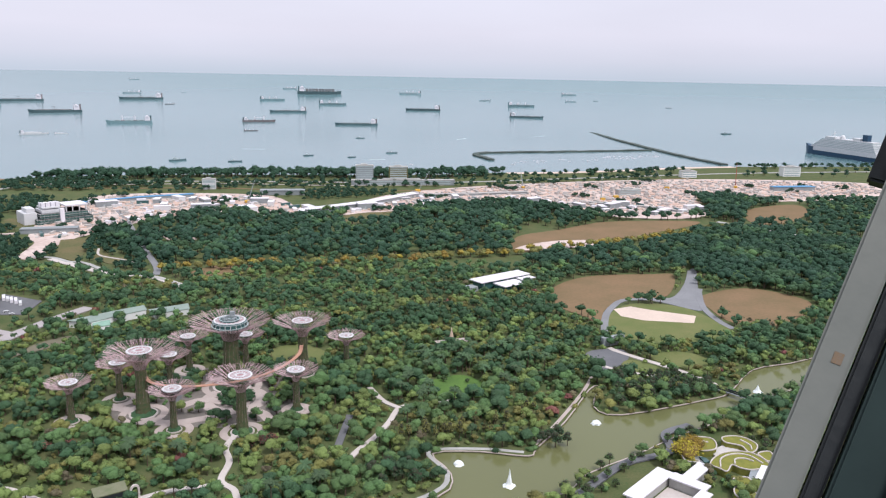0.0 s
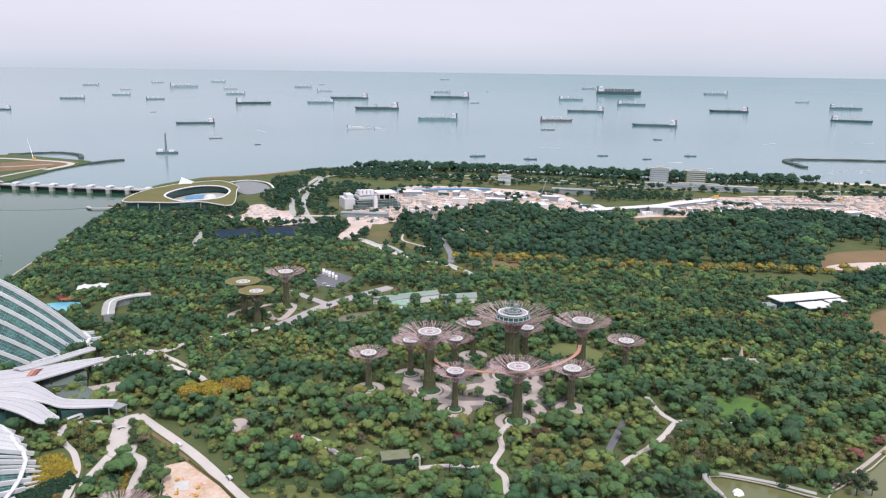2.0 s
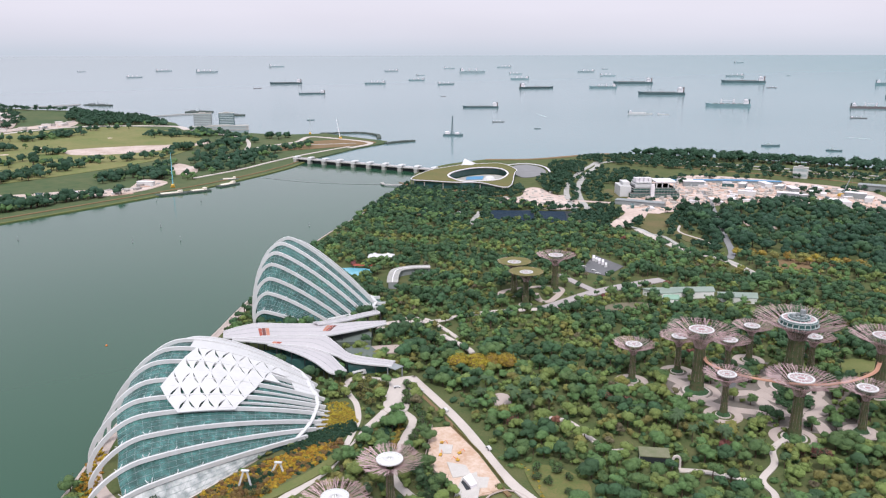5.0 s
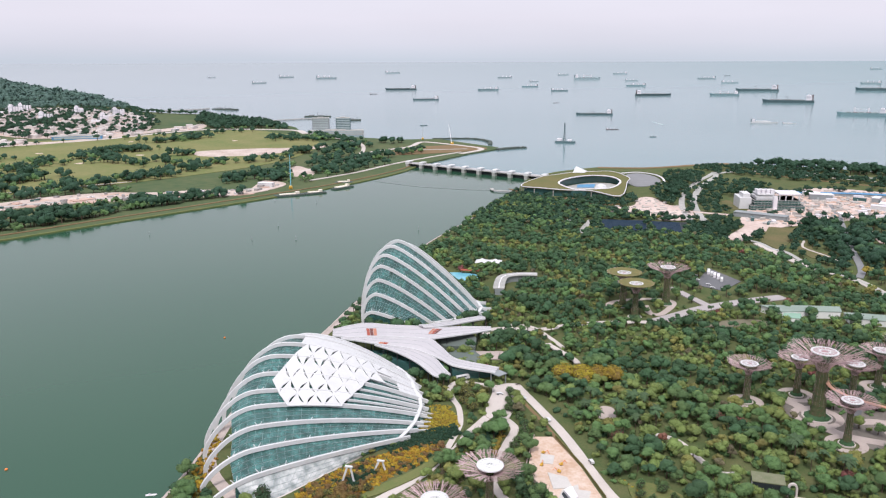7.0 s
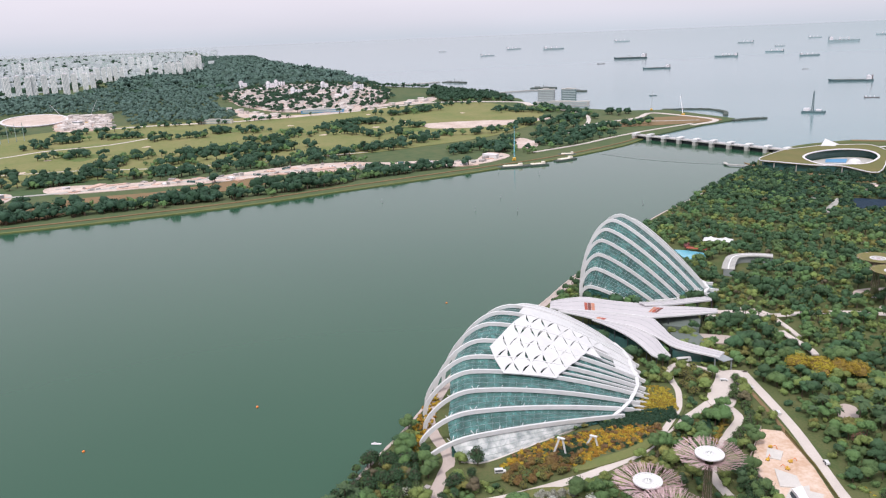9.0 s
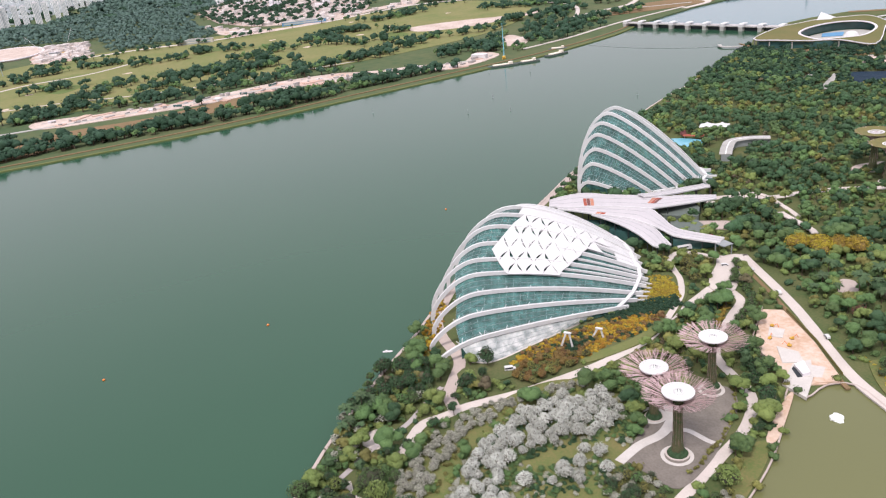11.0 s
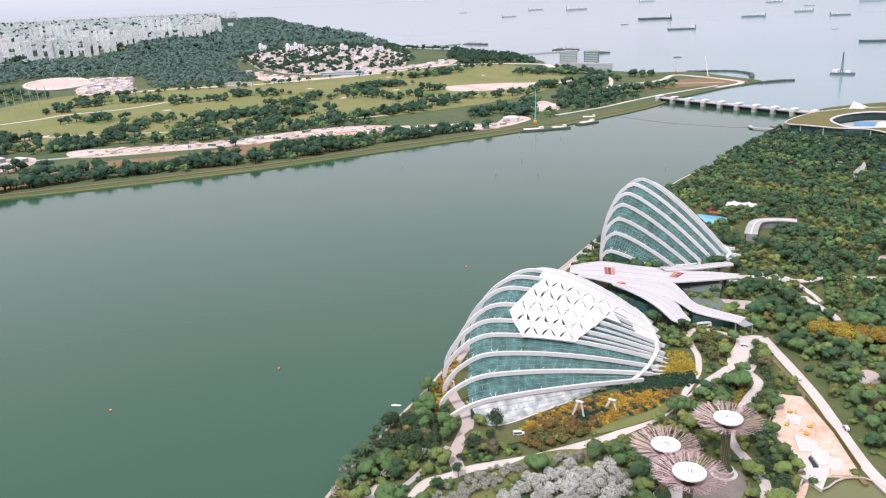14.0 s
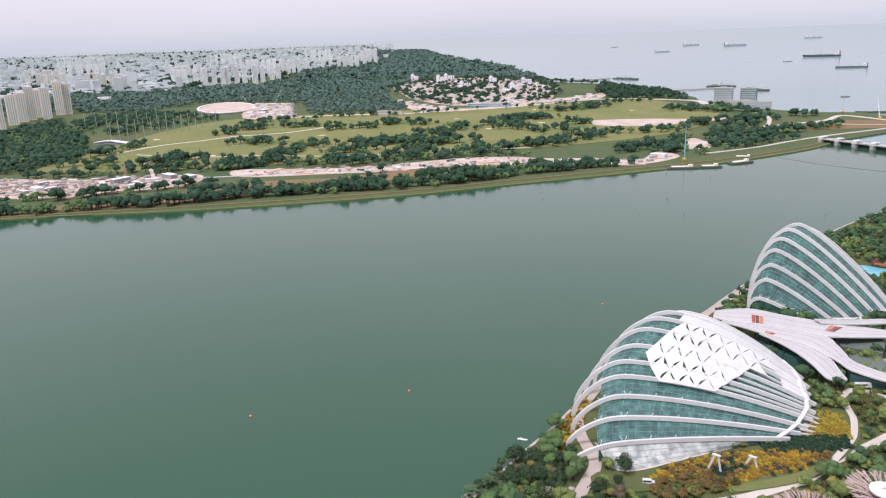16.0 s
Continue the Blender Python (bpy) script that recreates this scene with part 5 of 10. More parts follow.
path("garden_path", [(-198, 130), (-191, 129), (-181, 126), (-172, 123)], 1.8, M["path"], "narrow pale garden path", clear=0.3)
path("garden_path", [(-190, 74), (-185, 82), (-181, 89), (-175, 99), (-171, 109), (-168, 118)], 2.8, M["path"], "narrow pale garden path", clear=0.4)
path("promenade", [(-406, 374), (-396, 392), (-378, 410), (-371, 432), (-358, 458), (-342, 478), (-331, 492)], 6.5, M["path"], "pale garden promenade", clear=2.5)
path("promenade_bridge", [(-331, 492), (-328, 520), (-325, 548), (-317, 578), (-308, 604), (-298, 628)], 12.0, M["lilacpath"], "broad lilac-grey garden bridge deck", clear=4.0, top=0.9)
path("promenade_bridge", [(-378, 580), (-352, 568), (-328, 558)], 7.5, M["lilacpath"], "lilac-grey branch of the bridge deck", clear=3.0, top=0.88)
path("promenade", [(-396, 374), (-430, 352), (-452, 330)], 5.0, M["path"], "pale path to the greenhouse")
path("garden_path", [(-362, 520), (-347, 506), (-340, 512), (-352, 545), (-372, 535), (-385, 505), (-372, 486)], 5.5, M["pinkpath"], "pinkish round path between towers")
area("grove_court", [(-196, 420), (-192, 446), (-178, 478), (-150, 502), (-118, 502), (-98, 478), (-88, 448), (-94, 424), (-118, 408), (-150, 408), (-178, 410)], M["court"], "brown-grey paved court under the towers", "court", clear=False)
path("grove_ring", [(-126 + 17 * math.cos(k), 446 + 17 * math.sin(k)) for k in np.linspace(0, 2 * math.pi, 17)], 8, M["pinkpath"], "broad pinkish ring path round a planted island", clear=0.6)
for x, y, r_ in ((-174, 423, 12), (-110, 402, 10.5), (-211, 411, 8), (-149, 403, 8.5), (-196, 443, 8.5), (-169, 493, 8), (-133, 467, 17), (-85, 433, 7)):
    path("grove_ring", [(x + r_ * math.cos(k), y + r_ * math.sin(k)) for k in np.linspace(0, 2 * math.pi, 13)], 4.4, M["pinkpath"], "pinkish ring path round a tower", clear=0.6)
path("grove_path", [(-205, 432), (-186, 428), (-160, 412), (-138, 418), (-122, 430), (-118, 448)], 7, M["pinkpath"], "pinkish paved way among the towers")
path("grove_path", [(-158, 432), (-146, 444), (-128, 440), (-106, 428), (-98, 418)], 7, M["pinkpath"], "pinkish paved way among the towers")
path("grove_path", [(-160, 440), (-166, 462), (-168, 482)], 5, M["asphalt"], "grey paved way among the towers")
area("grove_lawn", [(-123, 535), (-104, 548), (-84, 535), (-78, 514), (-95, 505), (-114, 510)], M["lawn"], "bright round lawn", "lawn")
area("tower_court", [(-215, 168), (-223, 189), (-228, 205), (-219, 217), (-206, 211), (-194, 193), (-184, 175), (-179, 156), (-192, 152), (-203, 150)], M["court"], "brown-grey paved court under the towers", "court")
path("court_path", [(-203, 147), (-207, 160), (-208, 172), (-214, 182), (-222, 187)], 4.2, M["whitepath"], "white slab path in the court")
path("court_path", [(-209, 176), (-204, 182), (-195, 184), (-190, 186)], 2.4, M["whitepath"], "white slab path in the court")
for x, y, r_ in ((-194, 168, 5.6), (-220, 177, 5.2), (-221, 210, 5.0)):
    path("court_ring", [(x + r_ * math.cos(k), y + r_ * math.sin(k)) for k in np.linspace(0, 2 * math.pi, 15)], 1.5, M["whitepath"], "white kerb ring round a tower foot", clear=0)
area("lake_terrace", [(-171, 122), (-170, 128), (-154, 119), (-158, 112)], M["whitepath"], "white lakeside terrace slab", "terrace", round_it=False)
area("lake_lawn", [(-184, 194), (-181, 204), (-172, 191), (-163, 173), (-158, 162), (-165, 166), (-175, 180)], M["half_lawn"], "olive lawn at the lake edge", "lawn")
area("lake_sand", [(-199, 230), (-199, 235), (-181, 207), (-184, 204)], M["orange_earth"], "strip of bare orange earth at the lake", "ground")
area("silver_grove_floor", [(-262, 110), (-268, 150), (-255, 172), (-225, 172), (-200, 146), (-170, 118), (-192, 70), (-215, 62), (-238, 62), (-252, 85)], M["half_lawn"], "half-dry grass under silver-leaved trees", "lawn", clear=False)
area("glade", [(-201, 94), (-207, 102), (-197, 119), (-194, 128), (-186, 127), (-182, 124), (-188, 113), (-191, 100)], M["half_lawn"], "small olive-green glade", "lawn")
area("glade", [(-224, 115), (-222, 135), (-218, 150), (-210, 155), (-204, 149), (-215, 132), (-217, 117)], M["half_lawn"], "small olive-green glade", "lawn")
area("meadow", [(106, 663), (111, 719), (153, 765), (221, 779), (245, 776), (215, 697), (175, 685), (146, 648), (136, 608), (123, 630)], M["dry"], "dry brown meadow", "meadow")
area("meadow", [(248, 699), (305, 730), (345, 690), (318, 640), (280, 612), (249, 620), (243, 654)], M["dry"], "dry brown meadow", "meadow")
area("event_lawn", [(140, 594), (147, 632), (161, 657), (182, 671), (216, 664), (232, 637), (237, 592), (186, 563), (152, 568)], M["lawn"], "green event lawn", "lawn")
area("sand_strip", [(155, 652), (172, 661), (187, 652), (223, 636), (215, 616), (174, 621), (157, 632)], M["sand"], "pale sand strip on the lawn", "sand", round_it=False)
path("ring_road", [(134, 585), (135, 594), (144, 632), (156, 660), (171, 681), (196, 686), (221, 691), (247, 739), (269, 797)], 6.0, M["pale_road"], "pale grey park road round the lawn")
path("ring_road", [(255, 725), (248, 705), (238, 662), (238, 625), (243, 603)], 6.0, M["pale_road"], "pale grey park road round the lawn")
area("ring_fork", [(196, 684), (221, 689), (251, 750), (270, 802), (275, 797), (252, 719), (236, 658), (226, 655), (212, 669)], M["pale_road"], "grey paved fork of the park road", "road")
area("dark_plaza", [(108, 508), (111, 541), (136, 550), (141, 534), (127, 513)], M["asphalt"], "dark paved plaza", "plaza")
path("garden_path", [(130, 552), (134, 545), (147, 531), (163, 515), (176, 500), (187, 483)], 4.6, M["path"], "pale straight garden path")
path("garden_path", [(112, 520), (128, 505), (150, 497)], 3.6, M["path"], "pale garden path beside the plaza")
area("island_lawn", [(129, 511), (140, 527), (160, 509), (153, 498), (133, 496)], M["lawn"], "lawn beside the lake", "lawn")
area("island_lawn", [(154, 536), (184, 546), (199, 528), (184, 508), (168, 518)], M["lawn"], "olive lawn beside the path", "lawn")
area("round_bed", [(-7, 467), (-2, 484), (18, 492), (34, 473), (28, 457), (6, 454)], M["bright_grass"], "round green bed ringed by palms", "bed")
area("dry_field", [(98, 958), (160, 1010), (240, 1075), (373, 1090), (300, 1010), (191, 925), (94, 872)], M["dry"], "large dry brown field", "field")
area("pale_lot", [(100, 905), (150, 940), (215, 945), (190, 915), (96, 880)], M["clay"], "pale bare lot", "lot")
area("dry_field", [(449, 1088), (488, 1200), (585, 1262), (580, 1196), (504, 1093)], M["dry"], "dry brown field", "field")
area("far_meadow", [(-110, 1130), (-60, 1235), (-30, 1200), (-52, 1120)], M["dry_green"], "dry brown meadow", "meadow")
area("building_site", [(-520, 965), (-560, 1090), (-532, 1235), (-302, 1262), (-215, 1150), (-144, 1090), (-93, 1280), (126, 1440), (516, 1570), (860, 1560), (841, 1400), (560, 1290), (450, 1340), (400, 1140), (267, 1114), (112, 1222), (-60, 1135), (-200, 1065), (-330, 1095), (-400, 1010), (-440, 900), (-480, 880)], M["clay"], "wide building site of pale pinkish earth", "building site")
area("site_spur", [(-470, 868), (-500, 960), (-440, 960), (-440, 850), (-430, 800), (-452, 800)], M["clay"], "pale bare earth spur", "building site")
area("dry_lot", [(-450, 891), (-425, 905), (-405, 864), (-379, 784), (-417, 810)], M["dry_green"], "dry fenced lot", "lot", round_it=False)
area("dry_lot", [(-387, 857), (-357, 812), (-335, 812), (-318, 786), (-345, 780), (-372, 800)], M["dry_green"], "dry fenced lot", "lot", round_it=False)
area("dry_lot", [(-581, 1004), (-580, 1017), (-515, 982), (-548, 952)], M["dry_green"], "dry lot beside the plant building", "lot", round_it=False)
area("orange_patch", [(-343, 1133), (-348, 1185), (-306, 1188), (-289, 1138), (-311, 1109)], M["orange_earth"], "freshly dug orange earth on the building site", "building site", clear=False)
area("dry_lot", [(-141, 1079), (-92, 1118), (-67, 1055), (-128, 1020)], M["dry_green"], "dry field in the woods", "field")
area("dry_lot", [(-251, 755), (-220, 795), (-192, 778), (-234, 734)], M["dry"], "dry strip beside the road", "field")
EARTH = [(-674, 935), (-664, 955), (-615, 923), (-591, 925), (-538, 870), (-557, 828), (-629, 834), (-667, 819), (-678, 791), (-696, 803), (-662, 842), (-643, 879)]
for pts_ in ([(-619, 696), (-643, 745), (-636, 750), (-612, 700)], [(-581, 688), (-621, 757), (-612, 762), (-573, 692)]):
    area("paved_strip", pts_, M["concrete"], "pale paved strip among trees", "lot", round_it=False)
area("bare_ground", EARTH, M["clay"], "bare pinkish ground beside the dam centre", "building site")
area("bare_ground", [(-736, 767), (-748, 864), (-718, 890), (-651, 826), (-689, 786)], M["dry"], "dry slope before the dam centre", "ground", clear=False)
path("park_path", [(-387, 850), (-372, 818), (-340, 800), (-318, 784)], 2.6, M["path"], "narrow pale lot path", clear=0.8)
path("park_road", [(-415, 798), (-332, 743), (-287, 734), (-240, 700)], 9, M["path"], "pale road beside the woods")
path("back_road", [(-755, 1299), (-558, 1302), (-399, 1327), (-217, 1315), (-50, 1340), (200, 1440), (520, 1590)], 6, M["dry"], "brown track behind the site", clear=0.5)
path("back_road", [(-700, 1340), (-560, 1350), (-380, 1385), (-200, 1385), (20, 1420)], 4, M["path"], "pale track near the coast", clear=0.5)

path("site_road", [(-466, 1093), (-431, 1034), (-386, 948), (-335, 850), (-293, 772), (-282, 740)], 7.0, M["pale_road"], "pale grey site road")
path("site_path", [(-360, 958), (-325, 903)], 5.0, M["clay"], "pale spur off the building site")
path("site_path", [(-330, 966), (-296, 907)], 5.0, M["clay"], "pale spur off the building site")
path("site_road", [(-240, 700), (-282, 732), (-331, 749), (-373, 783), (-392, 787), (-414, 802), (-440, 806)], 5, M["concrete"], "pale road along the site")
path("coast_road", [(-500, 840), (-523, 866), (-570, 922), (-615, 987), (-659, 1069), (-697, 1158), (-714, 1206), (-735, 1260), (-700, 1330), (-560, 1390), (-300, 1420), (0, 1450), (300, 1560), (700, 1700), (1300, 1830)], 9, M["concrete"], "pale coast road", clear=2.5)
path("coast_road", [(-513, 832), (-537, 856), (-584, 912), (-630, 980), (-674, 1064), (-711, 1155), (-727, 1204), (-748, 1262)], 8, M["concrete"], "second lane of the pale coast road", clear=2.5)
path("coast_road", [(-690, 722), (-648, 800), (-600, 880), (-560, 905), (-515, 925), (-470, 960)], 9, M["clay"], "pale unpaved road")
path("park_road", [(400, 1090), (470, 1010), (560, 940), (700, 900)], 9, M["concrete"], "pale road through the trees")
path("beach", [(140, 1612), (266, 1642), (420, 1705), (563, 1772), (690, 1812)], 22, M["sand"], "narrow pale beach", clear=0)
path("beach", [(-925, 1150), (-860, 1215), (-822, 1320), (-792, 1385)], 14, M["dry"], "grassy shore bank", clear=0)
area("stage_site", [(-238, 252), (-262, 281), (-255, 289), (-224, 276), (-199, 262), (-197, 252), (-204, 240), (-218, 244)], M["orange_earth"], "orange earth of a lakeside building site", "building site", round_it=False)
keep_clear(outline=[(-369, 608), (-388, 666), (-340, 645), (-330, 600), (-350, 590)])
area("solar_field", [(-571, 721), (-609, 764), (-573, 812), (-525, 754)], M["dark"], "dark ground under solar panels", "lot", round_it=False)
area("solar_field", [(-517, 752), (-560, 808), (-529, 837), (-489, 769)], M["dark"], "dark ground under solar panels", "lot", round_it=False)
area("car_park", [(-369, 604), (-392, 664), (-347, 645), (-342, 606)], M["asphalt"], "grey car park", "car park", round_it=False)
area("clearing", [(-301, 511), (-296, 538), (-281, 556), (-268, 551), (-284, 528)], M["bare"], "grey-brown bare clearing with planting holes", "clearing")
area("entrance_plaza", [(-295, 278), (-305, 286), (-316, 301), (-324, 311), (-318, 323), (-304, 310), (-287, 288), (-289, 282)], M["path"], "pale paved entrance plaza", "plaza")
path("garden_path", [(-282, 237), (-296, 257), (-305, 266), (-316, 274), (-329, 280), (-341, 289), (-343, 299), (-332, 306), (-322, 312)], 3.4, M["path"], "narrow pale path round the flower beds", clear=0.6)
# winding paths through the near planting
for pts_ in ([(-113, 398), (-114, 382), (-108, 367), (-107, 348), (-98, 339), (-92, 324)], [(-224, 333), (-209, 337), (-191, 329), (-177, 324), (-170, 330)], [(-141, 330), (-132, 336), (-122, 340), (-109, 344)],
             [(-46, 372), (-42, 383), (-35, 397), (-28, 417), (-23, 437), (-12, 443), (8, 450)], [(-23, 437), (-34, 448), (-44, 468)], [(-405, 395), (-387, 408), (-362, 402), (-341, 394)]):
    path("garden_path", pts_, 3.4, M["path"], "pale winding garden path", clear=1.2)
path("garden_path", [(-54, 384), (-52, 426)], 4.0, M["asphalt"], "grey garden path among palms", clear=1.0)
area("grass_slope", [(-199, 283), (-188, 292), (-168, 290), (-158, 274), (-166, 264), (-178, 265), (-192, 274)], M["half_lawn"], "olive green grass slope beside the boardwalk", "lawn")
area("small_clearing", [(-262, 338), (-255, 342), (-244, 330), (-250, 323)], M["pinkpath"], "small pinkish paved clearing", "clearing")
area("round_plaza", [(-376, 338), (-371, 347), (-356, 362), (-349, 353), (-362, 337)], M["pinkpath"], "pinkish paved plaza behind the entrance roof", "plaza")
path("ramp_bridge", [(-350, 388), (-344, 386), (-320, 380), (-312, 376)], 4.2, M["path"], "pale railed ramp through the trees", clear=2.5, top=2.6)
area("small_lawn", [(-103, 329), (-98, 336), (-92, 330), (-96, 322)], M["bright_grass"], "small bright lawn beside the path", "lawn")
# formal beds before the low greenhouse
area("flower_bed", [(-300, 126), (-301, 190), (-304, 226), (-330, 262), (-318, 276), (-296, 262), (-280, 236), (-273, 205), (-279, 160), (-283, 128)], M["ground"], "planted slope before the greenhouse", "bed")
area("small_lawn", [(-275, 180), (-276, 209), (-281, 230), (-276, 229), (-270, 210), (-270, 180)], M["lawn"], "small clipped lawn", "lawn")
# far bank
area("golf_course", [(-1420, -440), (-1600, -400), (-1990, -300), (-2200, -120), (-2190, 287), (-2150, 820), (-2100, 1020), (-1690, 1000), (-1420, 760), (-1330, 500), (-1320, 200), (-1330, -100), (-1360, -300)], M["golf"], "yellow-green golf course", "golf course", clear=False)
STRIP_A = [(-1343, -472), (-1297, -358), (-1276, -253), (-1268, -154), (-1179, -159), (-1152, -276), (-1147, -342), (-1181, -419)]
STRIP_B = [(-1289, -97), (-1254, 11), (-1232, 119), (-1258, 257), (-1240, 355), (-1201, 400), (-1160, 492), (-1120, 528), (-1191, 594), (-1129, 603), (-1087, 500), (-1150, 384), (-1161, 327), (-1190, 246), (-1179, 139), (-1189, 61), (-1217, -83)]
area("dry_bank", [(-1091, -300), (-1110, -149), (-1163, -60), (-1150, 59), (-1183, 193), (-1119, 193), (-1083, 55), (-1073, -39), (-1039, -126), (-1045, -300)], M["dry"], "dry brown bank", "bank", clear=False)
area("sand_works", STRIP_A, M["pale_clay"], "strip of pale bare earthworks", "earthworks")
area("sand_works", STRIP_B, M["pale_clay"], "strip of pale bare earthworks", "earthworks")
area("sand_flat", [(-1682, 680), (-1655, 797), (-1605, 885), (-1595, 969), (-1554, 905), (-1532, 754), (-1586, 656)], M["pale_clay"], "pale bare flat on the golf course", "sand")
area("point_sand", [(-1262, 676), (-1319, 729), (-1243, 720), (-1194, 690), (-1205, 655)], M["pale_clay"], "bare pinkish earth on the point", "sand")
area("point_sand", [(-1350, 960), (-1420, 1090), (-1400, 1200), (-1300, 1215), (-1290, 1120)], M["dry"], "dry ground on the point", "ground", clear=False)
for pts_, w_, mat_ in (([(-1402, 933), (-1426, 1009), (-1444, 1099), (-1507, 1186), (-1433, 1204), (-1330, 1205), (-1285, 1180), (-1262, 1100)], 13, "path"), ([(-1250, 700), (-1300, 800), (-1402, 933), (-1600, 1060), (-1800, 1080)], 9, "path"),
                       ([(-1143, 657), (-1172, 770), (-1210, 860), (-1245, 960), (-1285, 1120)], 7, "path"), ([(-1430, 1050), (-1370, 1090), (-1320, 1170)], 9, "concrete")):
    path("point_road", pts_, w_, M[mat_], "pale road over the point", clear=1)
path("expressway", [(-2155, -60), (-2155, -23), (-2148, 123), (-2093, 283), (-2100, 435), (-2110, 601), (-2190, 800), (-2200, 946), (-2031, 1106), (-1900, 1085)], 20, M["path"], "pale expressway", clear=2)
path("course_road", [(-1600, -340), (-1686, -271), (-1728, -194), (-1775, -126), (-1794, -7), (-1900, 120)], 10, M["path"], "pale road across the golf course", clear=1)
path("course_track", [(-1505, -302), (-1400, -290), (-1311, -273)], 6, M["dry"], "brown track", clear=1)
path("course_track", [(-1468, -275), (-1370, -245), (-1274, -224)], 6, M["path"], "pale track", clear=1)
path("course_track", [(-1560, -300), (-1480, -200), (-1440, -60), (-1380, 60), (-1340, 240), (-1330, 420)], 5, M["path"], "pale course track", clear=1)
path("works_road", [(-1300, -440), (-1235, -150), (-1215, 60), (-1210, 230), (-1175, 380), (-1120, 560)], 8, M["concrete"], "grey works road", clear=0)
path("shore_track", [(-1044, -500), (-1010, -126), (-1008, 124), (-1030, 284), (-1052, 459), (-1080, 650), (-1140, 830), (-1205, 940)], 4, M["dry"], "brown track along the far bank", clear=0)
g_b = random.Random(77)
for x, y in ((-1560, -230), (-1620, -120), (-1700, 60), (-1590, 120), (-1480, -150), (-1640, 420), (-1600, 520), (-1880, 400), (-1900, 560), (-1760, 660), (-1700, 560), (-1850, 850), (-2000, 640), (-1960, -80), (-1800, -300)):
    area("bunker", [(x + g_b.uniform(5, 11) * math.cos(k), y + g_b.uniform(5, 11) * math.sin(k)) for k in np.linspace(0, 5.4, 7)], M["sand"], "pale sand bunker", "bunker", clear=False)
for x, y, a_, b_ in ((-1620, -60, 60, 30), (-1760, 380, 70, 34), (-1600, 600, 60, 30), (-1900, 250, 80, 36), (-1980, 760, 70, 36), (-1440, -210, 40, 20)):
    area("fairway", [(x + a_ * g_b.uniform(0.7, 1.1) * math.cos(k), y + b_ * g_b.uniform(0.7, 1.2) * math.sin(k)) for k in np.linspace(0, 5.6, 9)], M["fairway"], "smooth green fairway", "fairway", clear=False)
FAR_WORKS = [(-3233, 432), (-3600, 640), (-3620, 930), (-3118, 1000), (-2783, 966), (-2418, 839), (-2270, 760), (-2220, 640), (-2260, 470), (-2600, 400), (-2900, 410)]
FAR_SITE = [(-2560, 345), (-2270, 400), (-2130, 494), (-2232, 692), (-2388, 986), (-2230, 914), (-2228, 794), (-2130, 621), (-2110, 358)]
ROUND_SITE = [(-2667, -124), (-2639, 3), (-2193, -5), (-2180, 33), (-2140, -41), (-2220, -134)]
far_area("far_works", FAR_WORKS, M["pale_clay"], "pale pinkish reclamation works", "earthworks")
far_area("far_works", FAR_SITE, M["pale_clay"], "pale earthworks beside the expressway", "earthworks")
far_area("far_works", ROUND_SITE, M["pale_clay"], "pale earthworks beside the round works", "earthworks")
far_area("town_ground", [(-3750, -1500), (-3850, -800), (-4000, -420), (-4700, -150), (-5400, 50), (-6000, 400), (-7000, 640), (-9500, 900), (-14000, 1400), (-24000, 2600), (-24000, -8500), (-9000, -8500), (-5000, -3500)], M["streets"], "pale streets and roofs of the distant town", "ground", round_it=False)

# ------------------------------------------------------------------ ships and boats
def hull(l, b, d, sheer=0.0):
    """A ship's hull: pointed bow towards +x, rounded stern, keel below the water."""
    v, f, n = [], [], 12
    for i in range(n + 1):
        s = i / n
        x = -l / 2 + l * s
        w = b / 2 * (0.82 + 0.18 * min(1, s / 0.12)) if s < 0.78 else b / 2 * math.sqrt(max(0.0, 1 - ((s - 0.78) / 0.22) ** 2)) + 0.02
        top = d + sheer * max(0, (s - 0.88) / 0.12)
        rake = (l * 0.02 if i == n else 0)
        v += [(x + rake, -w, top), (x, -w * 0.93, -2), (x, w * 0.93, -2), (x + rake, w, top)]
    for i in range(n):
        a, c = i * 4, i * 4 + 4
        f += [(a, c, c + 1, a + 1), (a + 1, c + 1, c + 2, a + 2), (a + 2, c + 2, c + 3, a + 3), (a + 3, c + 3, c, a)]
    f += [(0, 1, 2, 3), (n * 4 + 3, n * 4 + 2, n * 4 + 1, n * 4)]
    return v, f


